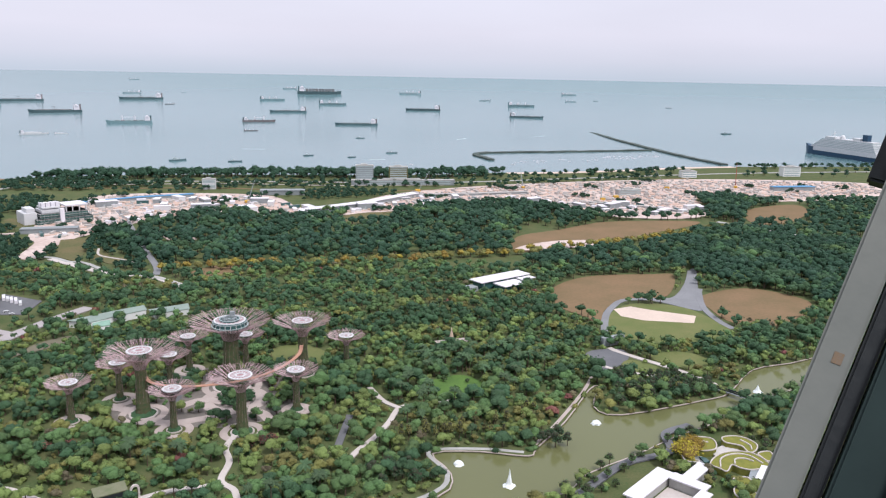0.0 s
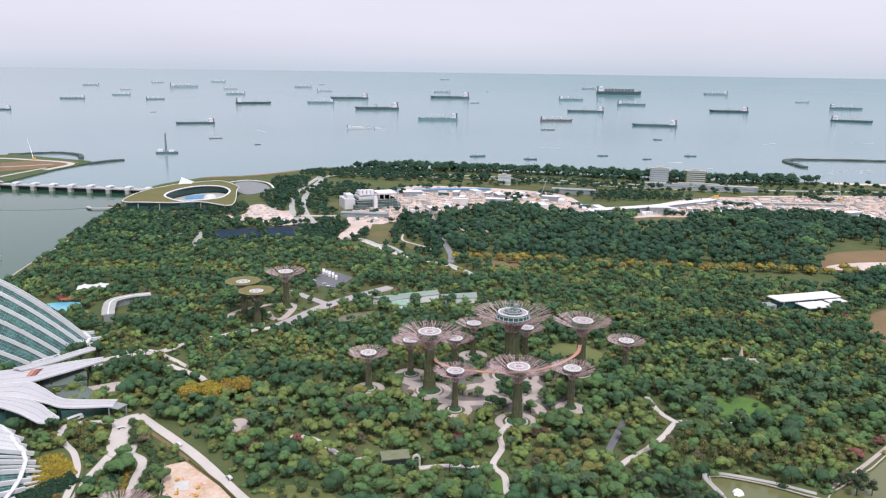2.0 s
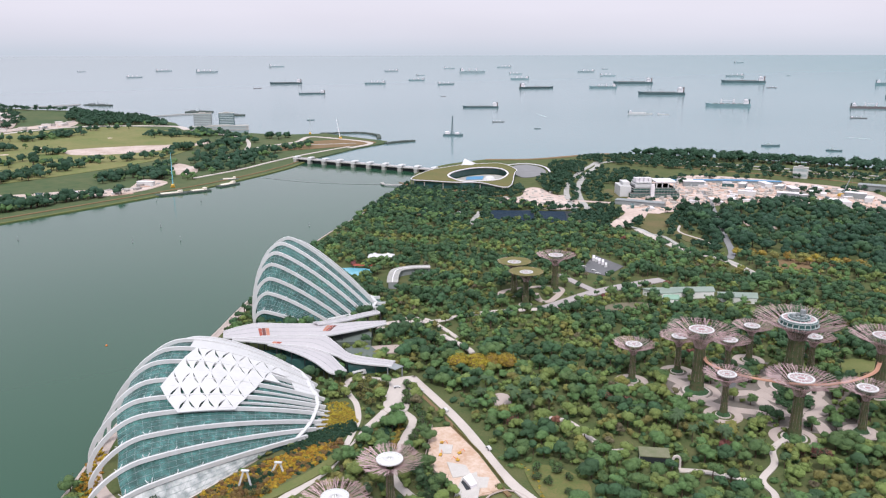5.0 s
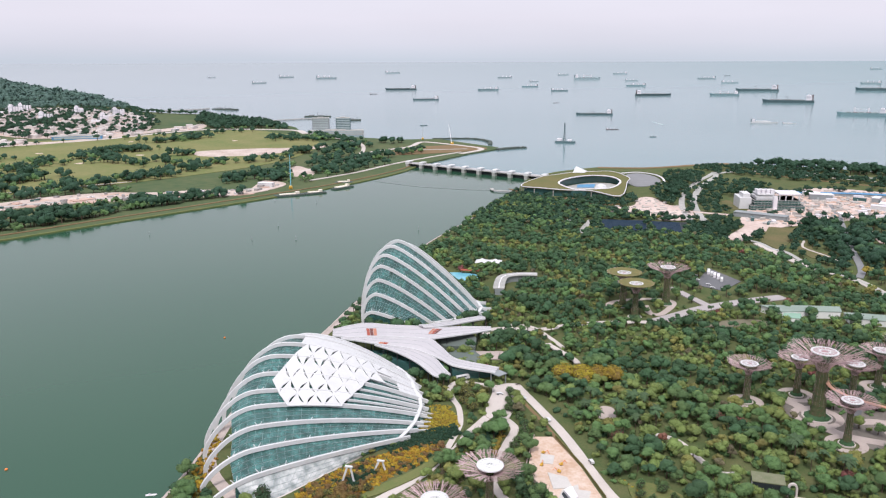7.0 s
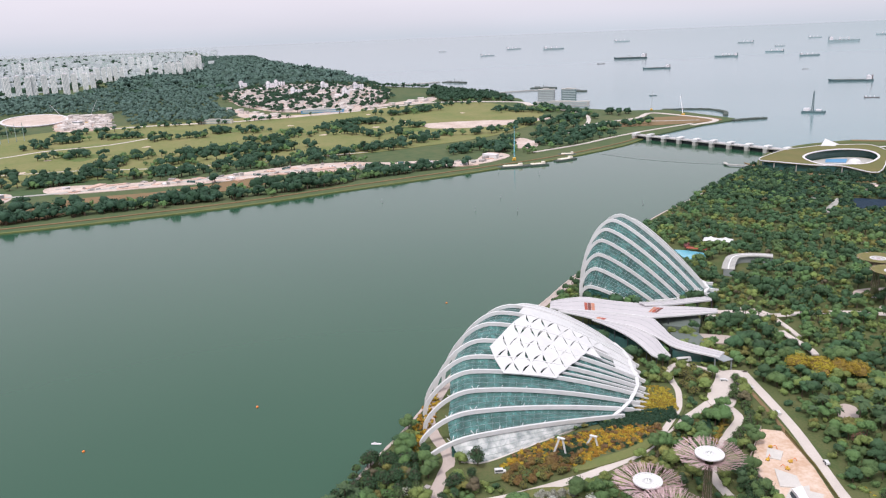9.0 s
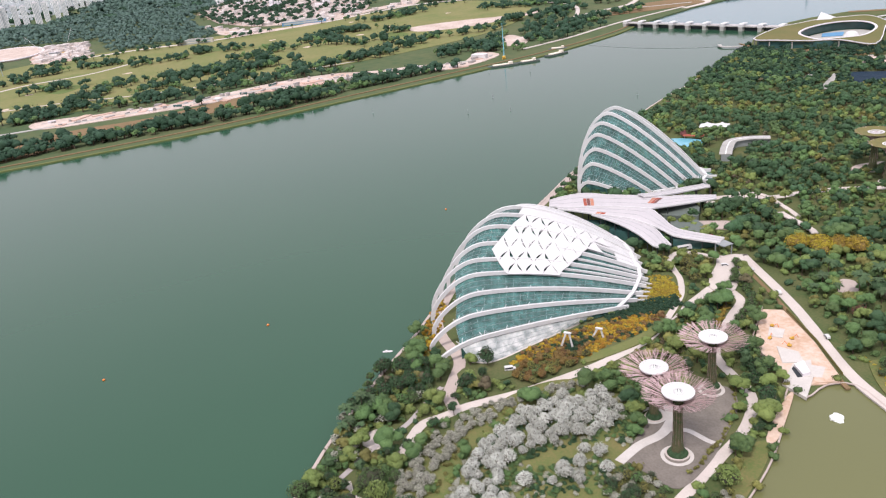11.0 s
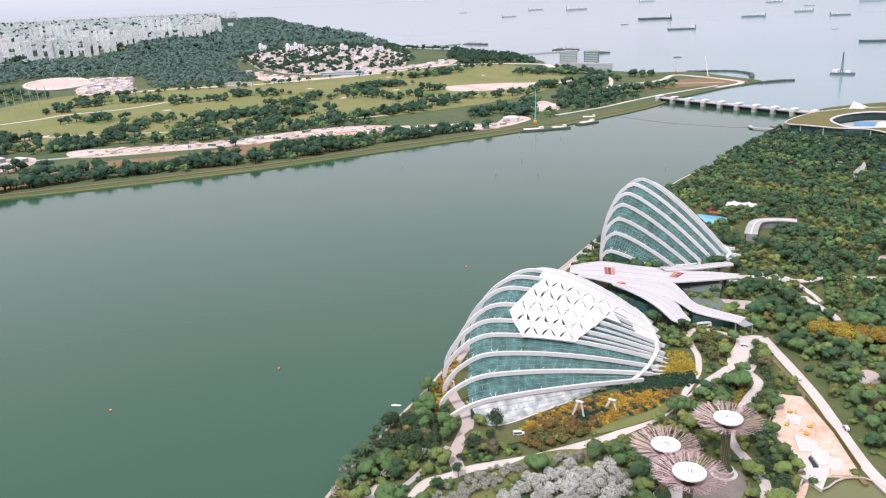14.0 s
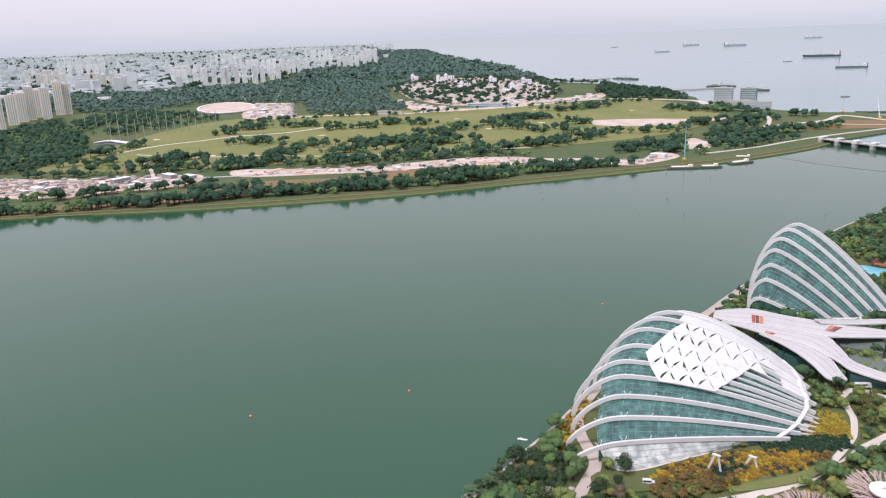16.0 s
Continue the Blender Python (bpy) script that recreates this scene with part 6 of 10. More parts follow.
def ship(kind, label):
    """A 200 m long ship of a kind."""
    s = thing("cargo_ship", label, "ship", group="ships at anchor")
    paint = {"tanker": "hull_dark", "bulker": "hull_blue", "boxship": "hull_dark", "coaster": "hull_red", "white": "white", "faded": "hull_hazed"}[kind]
    d = {"tanker": 11, "bulker": 13, "boxship": 13, "coaster": 12, "white": 10, "faded": 12}[kind]
    part("hull", hull(200, 32, d, 4), M[paint], s)
    part("deck", boxes((-92, -14, d - 0.2, 80, 14, d + 0.3)), M["deck"], s)
    hi = d + (22 if kind != "coaster" else 16)
    part("bridge", boxes((-90, -14, d, -68, 14, hi - 6), (-86, -16, hi - 6, -70, 16, hi), (-82, -9, hi, -74, 9, hi + 3), bevel=0.4), M["whiteroof"], s, "white bridge house")
    part("funnel", prism([(-97, -4), (-91, -4), (-91, 4), (-97, 4)], d, hi + 4), M["hull_red" if kind == "tanker" else "hull_dark"], s)
    mast = boxes((-78.5, -0.6, hi + 3, -77.5, 0.6, hi + 11), (84, -0.6, d + 3, 85, 0.6, d + 16))
    part("mast", mast, M["greyroof"], s)
    if kind == "tanker":
        pipes = boxes((-60, -1.5, d, 76, 1.5, d + 2.5), (-6, -12, d, 0, 12, d + 3), (10, -12, d, 14, 12, d + 3))
        part("deck_pipes", pipes, M["hull_red"], s)
        part("crane", boxes((2, -1, d, 4, 1, d + 15), (3, -1, d + 13, 16, 1, d + 15)), M["greyroof"], s)
    if kind in ("bulker", "coaster", "faded"):
        for i in range(5):
            x = -52 + i * 27
            part("hatch", boxes((x - 8.5, -10, d, x + 8.5, 10, d + 3), bevel=0.3), M["hull_red" if i % 2 else "deck"], s)
        for x, way in ((-24, 1), (32, -1)):
            c = boxes((x - 2.2, -2.2, d, x + 2.2, 2.2, d + 24), (x - 3, -3, d + 20, x + 3, 3, d + 23))
            add_box(c, min(x, x + 42 * way), -0.8, d + 17, max(x, x + 42 * way), 0.8, d + 18.6)
            part("crane", c, M["whiteroof"], s)
    if kind == "boxship":
        g = random.Random(3)
        for i in range(9):
            x = -56 + i * 15
            rows = [(x - 6.2, -14 + j * 5.6, d, x + 6.2, -9 + j * 5.6, d + g.choice((8, 10.5, 13))) for j in range(5)]
            part("freight_boxes", boxes(*rows), M["boxes"], s)
    if kind == "white":
        part("upper_house", boxes((-66, -13, d, 50, 13, d + 6), (-60, -11, d + 6, 30, 11, d + 11), bevel=0.5), M["white"], s)
    return s


def berth(proto, rows, first):
    """Sets a ship at each (x, y, length, heading from broadside, which way the bow points)."""
    for i, (x, y, l, skew, bow) in enumerate(rows):
        X, Y, Z, k = draw_in(x, y)
        side = math.degrees(math.atan2(Y, X)) - 90 + skew + (0 if bow > 0 else 180)
        c = l * k / 228
        m = pose(X, Y, Z - 2.2, 0, 0, side) @ Matrix.Diagonal((c, c, c * 0.92, 1))
        if first and i == 0:
            proto.matrix_basis = m
        else:
            copy_thing(proto, m)


TANKER = ship("tanker", "dark-hulled tanker with a white bridge at anchor")
berth(TANKER, [(-1780, 3590, 251, 5, -1), (-2070, 5380, 331, 4, -1), (-340, 3090, 195, 3, -1), (-110, 4480, 231, 4, -1), (420, 3890, 196, -6, 1), (-790, 4000, 216, 5, -1), (-1860, 2280, 156, 4, -1), (-3140, 2500, 154, 6, -1), (-4330, 3230, 247, 3, -1), (-2640, 3740, 229, 8, 1), (-2560, 4740, 297, 4, -1)], True)
BULKER = ship("bulker", "grey-blue bulk carrier with deck cranes at anchor")
berth(BULKER, [(-1190, 2960, 184, 4, -1), (-710, 5040, 255, 3, 1), (540, 5370, 262, 3, 1), (-2380, 4050, 228, 5, -1), (-3860, 3610, 202, 4, -1), (-3430, 3840, 159, 5, 1), (-3650, 4950, 208, 4, -1), (-1230, 5650, 255, 4, 1), (-4100, 4260, 174, 4, -1)], True)
BOXSHIP = ship("boxship", "long container ship stacked with faded boxes")
berth(BOXSHIP, [(-1190, 7550, 470, 2, 1)], True)
COASTER = ship("coaster", "small rust-brown cargo ship with deck cranes")
berth(COASTER, [(-750, 3180, 149, 5, 1), (-660, 2680, 86, 6, 1), (-1630, 4670, 102, 14, -1), (-3900, 2700, 84, 6, 1), (1620, 5590, 77, 3, 1), (-2490, 2770, 49, 8, 1), (-1429, 1835, 66, 6, 1)], True)
# far ships: the haze is put into the hull colour
HAZED = ship("faded", "cargo ship with far haze in its grey-blue colour")
berth(HAZED, [(-5310, 6360, 301, 2, 1), (-3580, 6160, 223, 3, 1), (-4500, 7290, 290, 2, -1), (-2680, 6760, 246, 3, -1), (-6470, 3240, 208, 5, 1), (1470, 9140, 278, 4, 1), (-6360, 6200, 256, 2, -1), (-8450, 4590, 289, 3, 1), (-340, 8240, 371, 2, -1), (-7570, 4610, 366, 4, 1), (-6810, 8860, 321, 2, -1), (-4560, 6110, 201, 3, 1), (-9870, 7200, 367, 2, 1), (-6230, 15860, 320, 2, 1), (-1870, 9600, 281, 2, -1), (-2390, 7240, 67, 5, 1), (350, 6450, 154, 5, -1), (1080, 6590, 150, 3, 1), (1350, 6890, 79, 6, 1), (-5010, 5260, 136, 4, 1), (-5090, 8690, 126, 3, 1), (-8950, 3870, 146, 4, 1), (-6900, 7790, 235, 3, 1)], True)
WHITE = ship("white", "white research ship at anchor")
berth(WHITE, [(-1252, 2378, 92, 5, 1), (-1187, 2414, 112, 4, 1)], True)


def small_boat(label, paint):
    b = thing("motor_boat", label, "boat", group="small boats")
    part("hull", hull(20, 5, 1.6, 0.6), M[paint], b)
    part("cabin", boxes((-6, -1.6, 1.4, 0.5, 1.6, 2.8), (-4.6, -1.2, 2.8, -1.8, 1.2, 4.0), bevel=0.15), M["whiteroof" if paint != "hull_dark" else "recess"], b)
    part("mast", boxes((-3.1, -0.1, 4.0, -2.9, 0.1, 6.4)), M["greyroof"], b)
    return b


TUG = small_boat("small dark workboat with a pale cabin", "hull_dark")
CRAFT = small_boat("small white motor boat", "whiteroof")
berth_rows = [(-260, 2460, 36), (-330, 1910, 24), (-600, 1750, 36), (-470, 1750, 29), (-130, 2010, 27), (-220, 1890, 20), (-1220, 1740, 16), (-1910, 1510, 22), (1090, 2970, 37)]
for i, (x, y, l) in enumerate(berth_rows):
    X, Y, Z, k = draw_in(x, y)
    m = pose(X, Y, Z - 2.2, 0, 0, math.degrees(math.atan2(Y, X)) - 90 + 10 * (i % 3)) @ Matrix.Diagonal((l * k / 26,) * 3 + (1,))
    if i == 0:
        TUG.matrix_basis = m
    else:
        copy_thing(TUG, m)
CRAFT.matrix_basis = pose(-341, 102, -1.4, 0, 0, 60) @ Matrix.Diagonal((0.26, 0.26, 0.26, 1))
g = random.Random(5)
for i in range(44):
    s = g.uniform(0.06, 0.95)
    x, y = 135 + 460 * s + g.uniform(-10, 10), 1885 + 280 * s + g.uniform(-60, 10) - 60
    k = g.uniform(1.0, 2.2)
    copy_thing(CRAFT, pose(x, y, -2.2, 0, 0, g.uniform(-25, 25)) @ Matrix.Diagonal((k, k, k, 1)))
copy_thing(CRAFT, pose(-70, 1760, -2.2, 0, 0, -5) @ Matrix.Diagonal((1.8, 1.8, 1.8, 1)))
# wakes behind the running boats
for (x, y, l, a) in ((-1480, 2130, 110, -38), (-290, 3600, 90, 30), (60, 2500, 70, 60), (-160, 1850, 50, 20), (330, 2680, 90, 40), (-500, 2050, 60, 5)):
    X, Y, Z, k = draw_in(x, y)
    w = thing("boat_wake", "thin pale wake on the sea", "wake", X, Y, Z - 2.1, a)
    part("foam_line", prism([(-l * k / 2, -0.8), (l * k / 2, -2.5 * k), (l * k / 2, 2.5 * k), (-l * k / 2, 0.8)], 0, 0.15), M["wake"], w)


# breakwaters of dumped rock
def breakwater(points, wide):
    g = random.Random(len(points) + int(wide))
    line = smooth(points, 14)
    v, f = sweep([(p.x, p.y, -1.4) for p in line], wide, 5.5)
    v = [(x + g.uniform(-1, 1), y + g.uniform(-1, 1), z + g.uniform(-0.7, 0.7)) for x, y, z in v]
    return setting("breakwater", (v, f), M["rock"], "dark rock breakwater in the sea", "breakwater")


breakwater([(122, 1880), (103, 2040), (350, 2130), (603, 2225)], 16)
breakwater([(549, 3000), (590, 2500), (640, 2100), (690, 1870)], 18)

# crane barge
barge = thing("crane_barge", "crane barge with a tall lattice tower", "barge", -1280, 1460, -2.2, 30)
part("hull", boxes((-24, -9, -1, 24, 9, 4), bevel=0.5), M["hull_dark"], barge)
part("cabin", boxes((-20, -6, 4, -8, 6, 10), (6, -5, 4, 16, 5, 8), bevel=0.2), M["whiteroof"], barge)
tow = ([], [])
for dx, dy in ((-2, -2), (2, -2), (2, 2), (-2, 2)):
    sweep([(dx - 2, dy, 4), (dx * 0.3 - 2, dy * 0.3, 48)], 0.7, 0.7, data=tow)
for z in range(8, 46, 5):
    w = 2 * (1 - (z - 4) / 60)
    sweep([(-w - 2, -w, z), (w - 2, w, z + 4)], 0.4, 0.4, data=tow)
    sweep([(w - 2, -w, z), (-w - 2, w, z + 4)], 0.4, 0.4, data=tow)
part("tower", tow, M["hull_dark"], barge, "dark lattice tower")

# white passenger liner
X, Y, Z, k = 1108, 2130, 0, 1
liner = thing("cruise_ship", "large white cruise ship with a navy hull at its berth", "ship", X, Y, Z - 2.2, 103)
liner.scale = (1.0, 1.0, 1.2)
part("hull", hull(290, 36, 17, 6), M["navy"], liner, "navy blue hull")
part("hull_band", boxes((-142, -18.2, 10, 96, 18.2, 18.5)), M["white"], liner)
for j in range(6):
    z = 18.5 + 3.4 * j
    part("deck_tier", boxes((-138 + 3 * j, -17.5 + 0.3 * j, z, 108 - 7 * j, 17.5 - 0.3 * j, z + 2.3), bevel=0.3), M["white"], liner, "white deck tier" if not j else "")
    part("balconies", boxes((-136 + 3 * j, -17.0 + 0.3 * j, z + 2.2, 104 - 7 * j, 17.0 - 0.3 * j, z + 3.45)), M["recess"], liner)
part("upper_deck", boxes((-118, -12, 39, 40, 12, 42), (20, -14, 39, 58, 14, 45), (-70, -8, 42, -40, 8, 47), bevel=0.5), M["white"], liner)
part("funnel", prism([(-92, -6), (-74, -6), (-70, 0), (-74, 6), (-92, 6)], 42, 56), M["navy"], liner, "navy funnel")
part("dome", lathe([(7, 42), (6.5, 46), (4, 49.5), (0.3, 51)], 16), M["white"], liner).location = (5, 0, 0)
part("mast", boxes((38, -0.6, 45, 39.2, 0.6, 58), (36, -4, 52, 41, 4, 53)), M["white"], liner)

# buoys in the channel
BUOY = thing("buoy", "small orange float on the water", "buoy", -404, -37, -1.3, group="channel buoys")
part("float", lathe([(0.2, -0.2), (0.75, 0.05), (0.75, 0.5), (0.3, 0.85), (0.05, 0.95)], 12), M["orange"], BUOY)
MARK = thing("marker_post", "slim channel marker post", "marker", -800, 380, -1.3, group="channel markers")
part("post", lathe([(0.7, -0.3), (0.7, 0.8), (0.16, 1.0), (0.14, 4.2), (0.5, 4.3), (0.05, 5.2)], 8), M["greyroof"], MARK)

# ------------------------------------------------------------------ dam with its gate bridge
dam = thing("tidal_dam", "long low dam bridge with white gate houses", "dam")
d0, d1 = Vector((-1186, 897, 0)), Vector((-880, 964, 0))
way = (d1 - d0).normalized()
turn = math.atan2(way.y, way.x)
span = (d1 - d0).length
frame_m = Matrix.Translation(d0) @ Matrix.Rotation(turn, 4, "Z")
bm = bmesh.new()
add_box(bm, 0, -5, 4.6, span, 5, 6.0, frame_m)
part("bridge_deck", bm, M["concrete"], dam)
bm = bmesh.new()
for y in (-5.2, 4.9):
    add_box(bm, 0, y, 6.0, span, y + 0.3, 7.1, frame_m)
part("parapet", bm, M["whiteroof"], dam)
bm = bmesh.new()
add_box(bm, 0, -1.5, -3, span, 1.5, 4.0, frame_m)
part("gate", bm, M["dark"], dam, "dark steel flood gates")
for i in range(10):
    x = 6 + i * (span - 12) / 9
    bm = bmesh.new()
    add_box(bm, x - 3.2, -9, -3, x + 3.2, 9, 5.0, frame_m)
    part("pier", bm, M["concrete"], dam, "concrete pier" if not i else "")
    bm = bmesh.new()
    add_box(bm, x - 4.2, -9, 4.5, x + 4.2, -4.8, 9.6, frame_m, bevel=0.5)
    add_box(bm, x - 4.2, -6, 8.8, x + 4.2, 6, 10.4, frame_m, bevel=0.5)
    part("gate_house", bm, M["white"], dam, "white gate house" if not i else "")


# ------------------------------------------------------------------ round building with a sloping green roof
def slope(x):
    return 5.0 + max(0.0, -x - 672) * 0.042


visitor = thing("visitor_centre", "ring-shaped building with a sloping grass roof", "building")
outer = [(p.x, p.y) for p in smooth([(-816, 833), (-848, 909), (-850, 948), (-849, 995), (-836, 1025), (-816, 1057), (-763, 1030), (-743, 999), (-679, 899), (-728, 893), (-753, 866), (-787, 844)], 4, True)]
inner = [(p.x, p.y) for p in smooth([(-789, 891), (-749, 879), (-737, 900), (-725, 932), (-738, 971), (-756, 997), (-781, 1013), (-802, 1009), (-816, 985), (-817, 948), (-808, 915)], 5, True)]
bm = bmesh.new()
ed = []
for loop in (outer, inner):
    vs = [bm.verts.new((x, y, slope(x) + 2)) for x, y in loop]
    ed += [bm.edges.new((vs[i], vs[(i + 1) % len(vs)])) for i in range(len(vs))]
bmesh.ops.triangle_fill(bm, edges=ed, use_beauty=True)
bmesh.ops.recalc_face_normals(bm, faces=bm.faces)
top = bm.faces[:]
ext = bmesh.ops.extrude_face_region(bm, geom=top)
for vv in ext["geom"]:
    if isinstance(vv, bmesh.types.BMVert):
        vv.co.z -= 1.6
bmesh.ops.recalc_face_normals(bm, faces=bm.faces)
part("green_roof", bm, M["grassroof"], visitor, "sloping dry grass roof")
for loop, w in ((outer, 1.0), (inner, 2.8)):
    part("roof_rim", sweep([(x, y, slope(x) + 2.0) for x, y in loop], w, 1.2, closed=True), M["whiteroof"], visitor, "pale roof rim")
for loop, k in ((outer, 0.96), (inner, 1.10)):
    cx, cy = sum(q[0] for q in inner) / len(inner), sum(q[1] for q in inner) / len(inner)
    v, f = [], []
    for x, y in loop:
        px_, py_ = cx + (x - cx) * k, cy + (y - cy) * k
        v += [(px_, py_, -0.3), (px_, py_, slope(px_) + 0.7)]
    n = len(loop)
    for i in range(n):
        j = (i + 1) % n
        f.append((2 * i, 2 * j, 2 * j + 1, 2 * i + 1))
    part("glass_wall", (v, f), M["teal"], visitor, "dark glazed wall")
part("courtyard", prism(inner, 0, 0.5), M["concrete"], visitor, "pale paved round courtyard")
part("play_tent", lathe([(10, 0.5), (9.5, 5), (7, 9), (3, 11), (0.2, 11.4)], 18), M["white"], visitor, "white domed tent in the courtyard").location = (-752, 945, 0)
part("play_area", prism([(-812, 960), (-796, 940), (-778, 960), (-796, 985)], 0.4, 1.4), M["bluepaint"], visitor, "blue play area")
part("roof_sail", ([(-842, 980, 13), (-826, 1000, 12.6), (-838, 1022, 13), (-866, 1018, 21), (-842, 980, 12.4), (-826, 1000, 12), (-838, 1022, 12.4), (-866, 1018, 20)], [(0, 1, 2, 3), (7, 6, 5, 4), (0, 4, 5, 1), (1, 5, 6, 2), (2, 6, 7, 3), (3, 7, 4, 0)]), M["white"], visitor, "white folded roof sail")
part("roof_edge_stair", sweep([(-776, 1032, 10.2), (-762, 1020, 9.6), (-738, 985, 8.4), (-682, 902, 6.4)], 2.4, 0.8), M["whiteroof"], visitor, "white strip down the roof edge")
for x, y in outer[::3]:
    if y < 930:
        part("column", lathe([(0.8, -0.3), (0.7, slope(x) + 1)], 8), M["concrete"], visitor).location = (-790 + (x + 790) * 0.985, 950 + (y - 950) * 0.985, 0)
keep_clear(outline=[(-768 + (x + 768) * 1.06, 945 + (y - 945) * 1.06) for x, y in outer])
area("forecourt", [(-779, 1046), (-800, 1080), (-830, 1112), (-826, 1143), (-787, 1133), (-745, 1092), (-731, 1045), (-742, 1020)], M["pale_road"], "grey curved forecourt", "court")
path("curved_ramp", [(-842, 1112), (-828, 1146), (-783, 1138), (-738, 1092), (-722, 1052)], 3.4, M["whiteroof"], "white curved court wall", top=2.6)
area("dam_lawn", [(-860, 850), (-780, 830), (-690, 840), (-660, 880), (-690, 850), (-760, 842), (-815, 846)], M["dry"], "grassy slope beside the dam", "lawn")
path("jetty", [(-838, 838), (-862, 822), (-880, 832)], 5, M["concrete"], "small concrete jetty", top=1.0)

# solar panels in rows
for ox, oy, n, ln in ((-571, 723, 9, 52), (-517, 755, 10, 30)):
    arr = thing("solar_array", "dark blue solar panels in close rows", "solar panels", ox, oy, 0, 37)
    for i in range(n):
        bm = bmesh.new()
        y0 = i * 6.2
        add_box(bm, 0 - 4, y0, 1.2, ln, y0 + 5.4, 1.4, Matrix.Rotation(0.02, 4, "X"))
        part("solar_panel", bm, M["solar"], arr)
    part("rack", boxes(*[(x, 0, 0, x + 0.4, n * 6.2, 1.15) for x in range(0, ln, 8)]), M["greyroof"], arr)

# ------------------------------------------------------------------ unfinished plant building
plant_b = thing("plant_building", "white and green stepped building under scaffolding", "building", -512, 1016, 0, 43)
plant_b.scale = (0.72, 0.72, 0.78)
part("base", boxes((-48, -38, 0, 48, 30, 9), (-40, -30, 9, 42, 26, 17), bevel=0.3), M["net"], plant_b, "green netted lower floors")
for z in (4.5, 9, 13, 17):
    part("floor_slab", boxes((-49, -39, z - 0.5, 49, 31, z)) if z < 10 else boxes((-41.5, -31, z - 0.5, 43, 27, z)), M["concrete"], plant_b)
part("side_block", boxes((-66, -24, 0, -44, 22, 20), (-60, -20, 20, -46, 10, 27), bevel=0.4), M["white"], plant_b, "white rounded side block")
part("upper_frame", boxes((-36, -24, 17, -2, 14, 22.5), (-34, -22, 24.5, -4, 12, 27), bevel=0.2), M["white"], plant_b, "white upper storey")
for x0 in (-34, -26, -17, -9):
    part("roof_box", boxes((x0, -18, 27, x0 + 6.4, -10, 34), (x0, -6, 27, x0 + 6.4, 2, 33), bevel=0.2), M["whiteroof"], plant_b, "white boxes on the roof" if x0 == -34 else "")
part("roof_slab", boxes((4, -26, 26, 44, 16, 28.5), bevel=0.2), M["whiteroof"], plant_b, "white roof slab on columns")
for x0 in (6, 17, 29, 41):
    for y0 in (-24, 13):
        part("column", boxes((x0 - 0.9, y0 - 0.9, 17, x0 + 0.9, y0 + 0.9, 26)), M["white"], plant_b)
scaff = ([], [])
for x0 in range(-48, 49, 6):
    sweep([(x0, -38.6, 0), (x0, -38.6, 19)], 0.35, 0.35, data=scaff)
for z0 in (3, 7, 11, 15, 19):
    sweep([(-48, -38.8, z0), (48, -38.8, z0)], 0.3, 0.3, data=scaff)
part("scaffold", scaff, M["mullion"], plant_b, "thin grey scaffold tubes")
part("shaft", boxes((-10, -44, 0, -3, -37, 26), bevel=0.2), M["whiteroof"], plant_b, "white lift shaft")
keep_clear(outline=[(-565, 1000), (-520, 940), (-440, 1010), (-500, 1120)])


# ------------------------------------------------------------------ plain buildings
def slab_block(name, label, x, y, w, d, h, rz, wall, floors=8, bays=9):
    b = thing(name, label, "building", *draw_in(x, y)[:3], rz)
    k = draw_in(x, y)[3]
    w, d, h = w * k, d * k, h * k
    part("wall", boxes((-w / 2, -d / 2, -2, w / 2, d / 2, h)), M[wall], b)
    for i in range(floors):
        z = h * (i + 0.35) / floors
        bm = bmesh.new()
        for s in (-1, 1):
            add_box(bm, -w / 2 + w * 0.04, s * d / 2 - 0.25, z, w / 2 - w * 0.04, s * d / 2 + 0.25, z + h / floors * 0.5)
        part("window_band", bm, M["recess"], b)
    part("roof", boxes((-w / 2 - 0.4, -d / 2 - 0.4, h, w / 2 + 0.4, d / 2 + 0.4, h + 0.9), (-w / 5, -d / 4, h + 0.9, w / 6, d / 4, h + 3.2)), M["concrete"], b)
    return b


slab_block("office_block", "grey concrete office slab by the coast", -142, 1418, 32, 16, 34, 8, "greyroof", 9)
slab_block("office_block", "grey-green office slab by the coast", -80, 1424, 34, 16, 32, 8, "grassroof", 9)
slab_block("low_block", "long low grey block between the offices", -70, 1412, 190, 14, 9, 8, "greyroof", 2)
slab_block("low_block", "low pale pavilion by the beach", 517, 1605, 32, 16, 13, 10, "facade", 3)
slab_block("low_block", "pale office block near the coast", 754, 1658, 40, 18, 20, 10, "facade", 5)
slab_block("low_block", "white twin silo block by road", -400, 1318, 22, 12, 17, 10, "white", 2)
slab_block("low_block", "grey site office with flat roof", 330, 1342, 44, 14, 9, 20, "concrete", 3)
slab_block("office_block", "grey waterside office slab on the far bank", -1884, 1124, 46, 24, 42, 55, "greyroof", 9)
slab_block("office_block", "dark glazed waterside office slab on the far bank", -1850, 1176, 40, 24, 42, 55, "hull_dark", 9)
slab_block("low_block", "low podium of the waterside offices", -1845, 1150, 150, 34, 9, 55, "concrete", 2)
slab_block("low_block", "long shed with blue roof", -2170, 560, 120, 40, 9, 70, "bluepaint", 1)
slab_block("low_block", "long pale site shed", -2080, 250, 90, 14, 10, 65, "sandstone", 2)

# long white roofs across the building site
def long_shed(line, wide, high, mat, label):
    s = thing("long_shed", label, "shed")
    part("roof", sweep([(x, y, high) for x, y in line], wide, 0.8), M[mat], s)
    part("wall", sweep([(x, y, high / 2 - 0.6) for x, y in line], wide * 0.9, high), M["greyroof"], s)


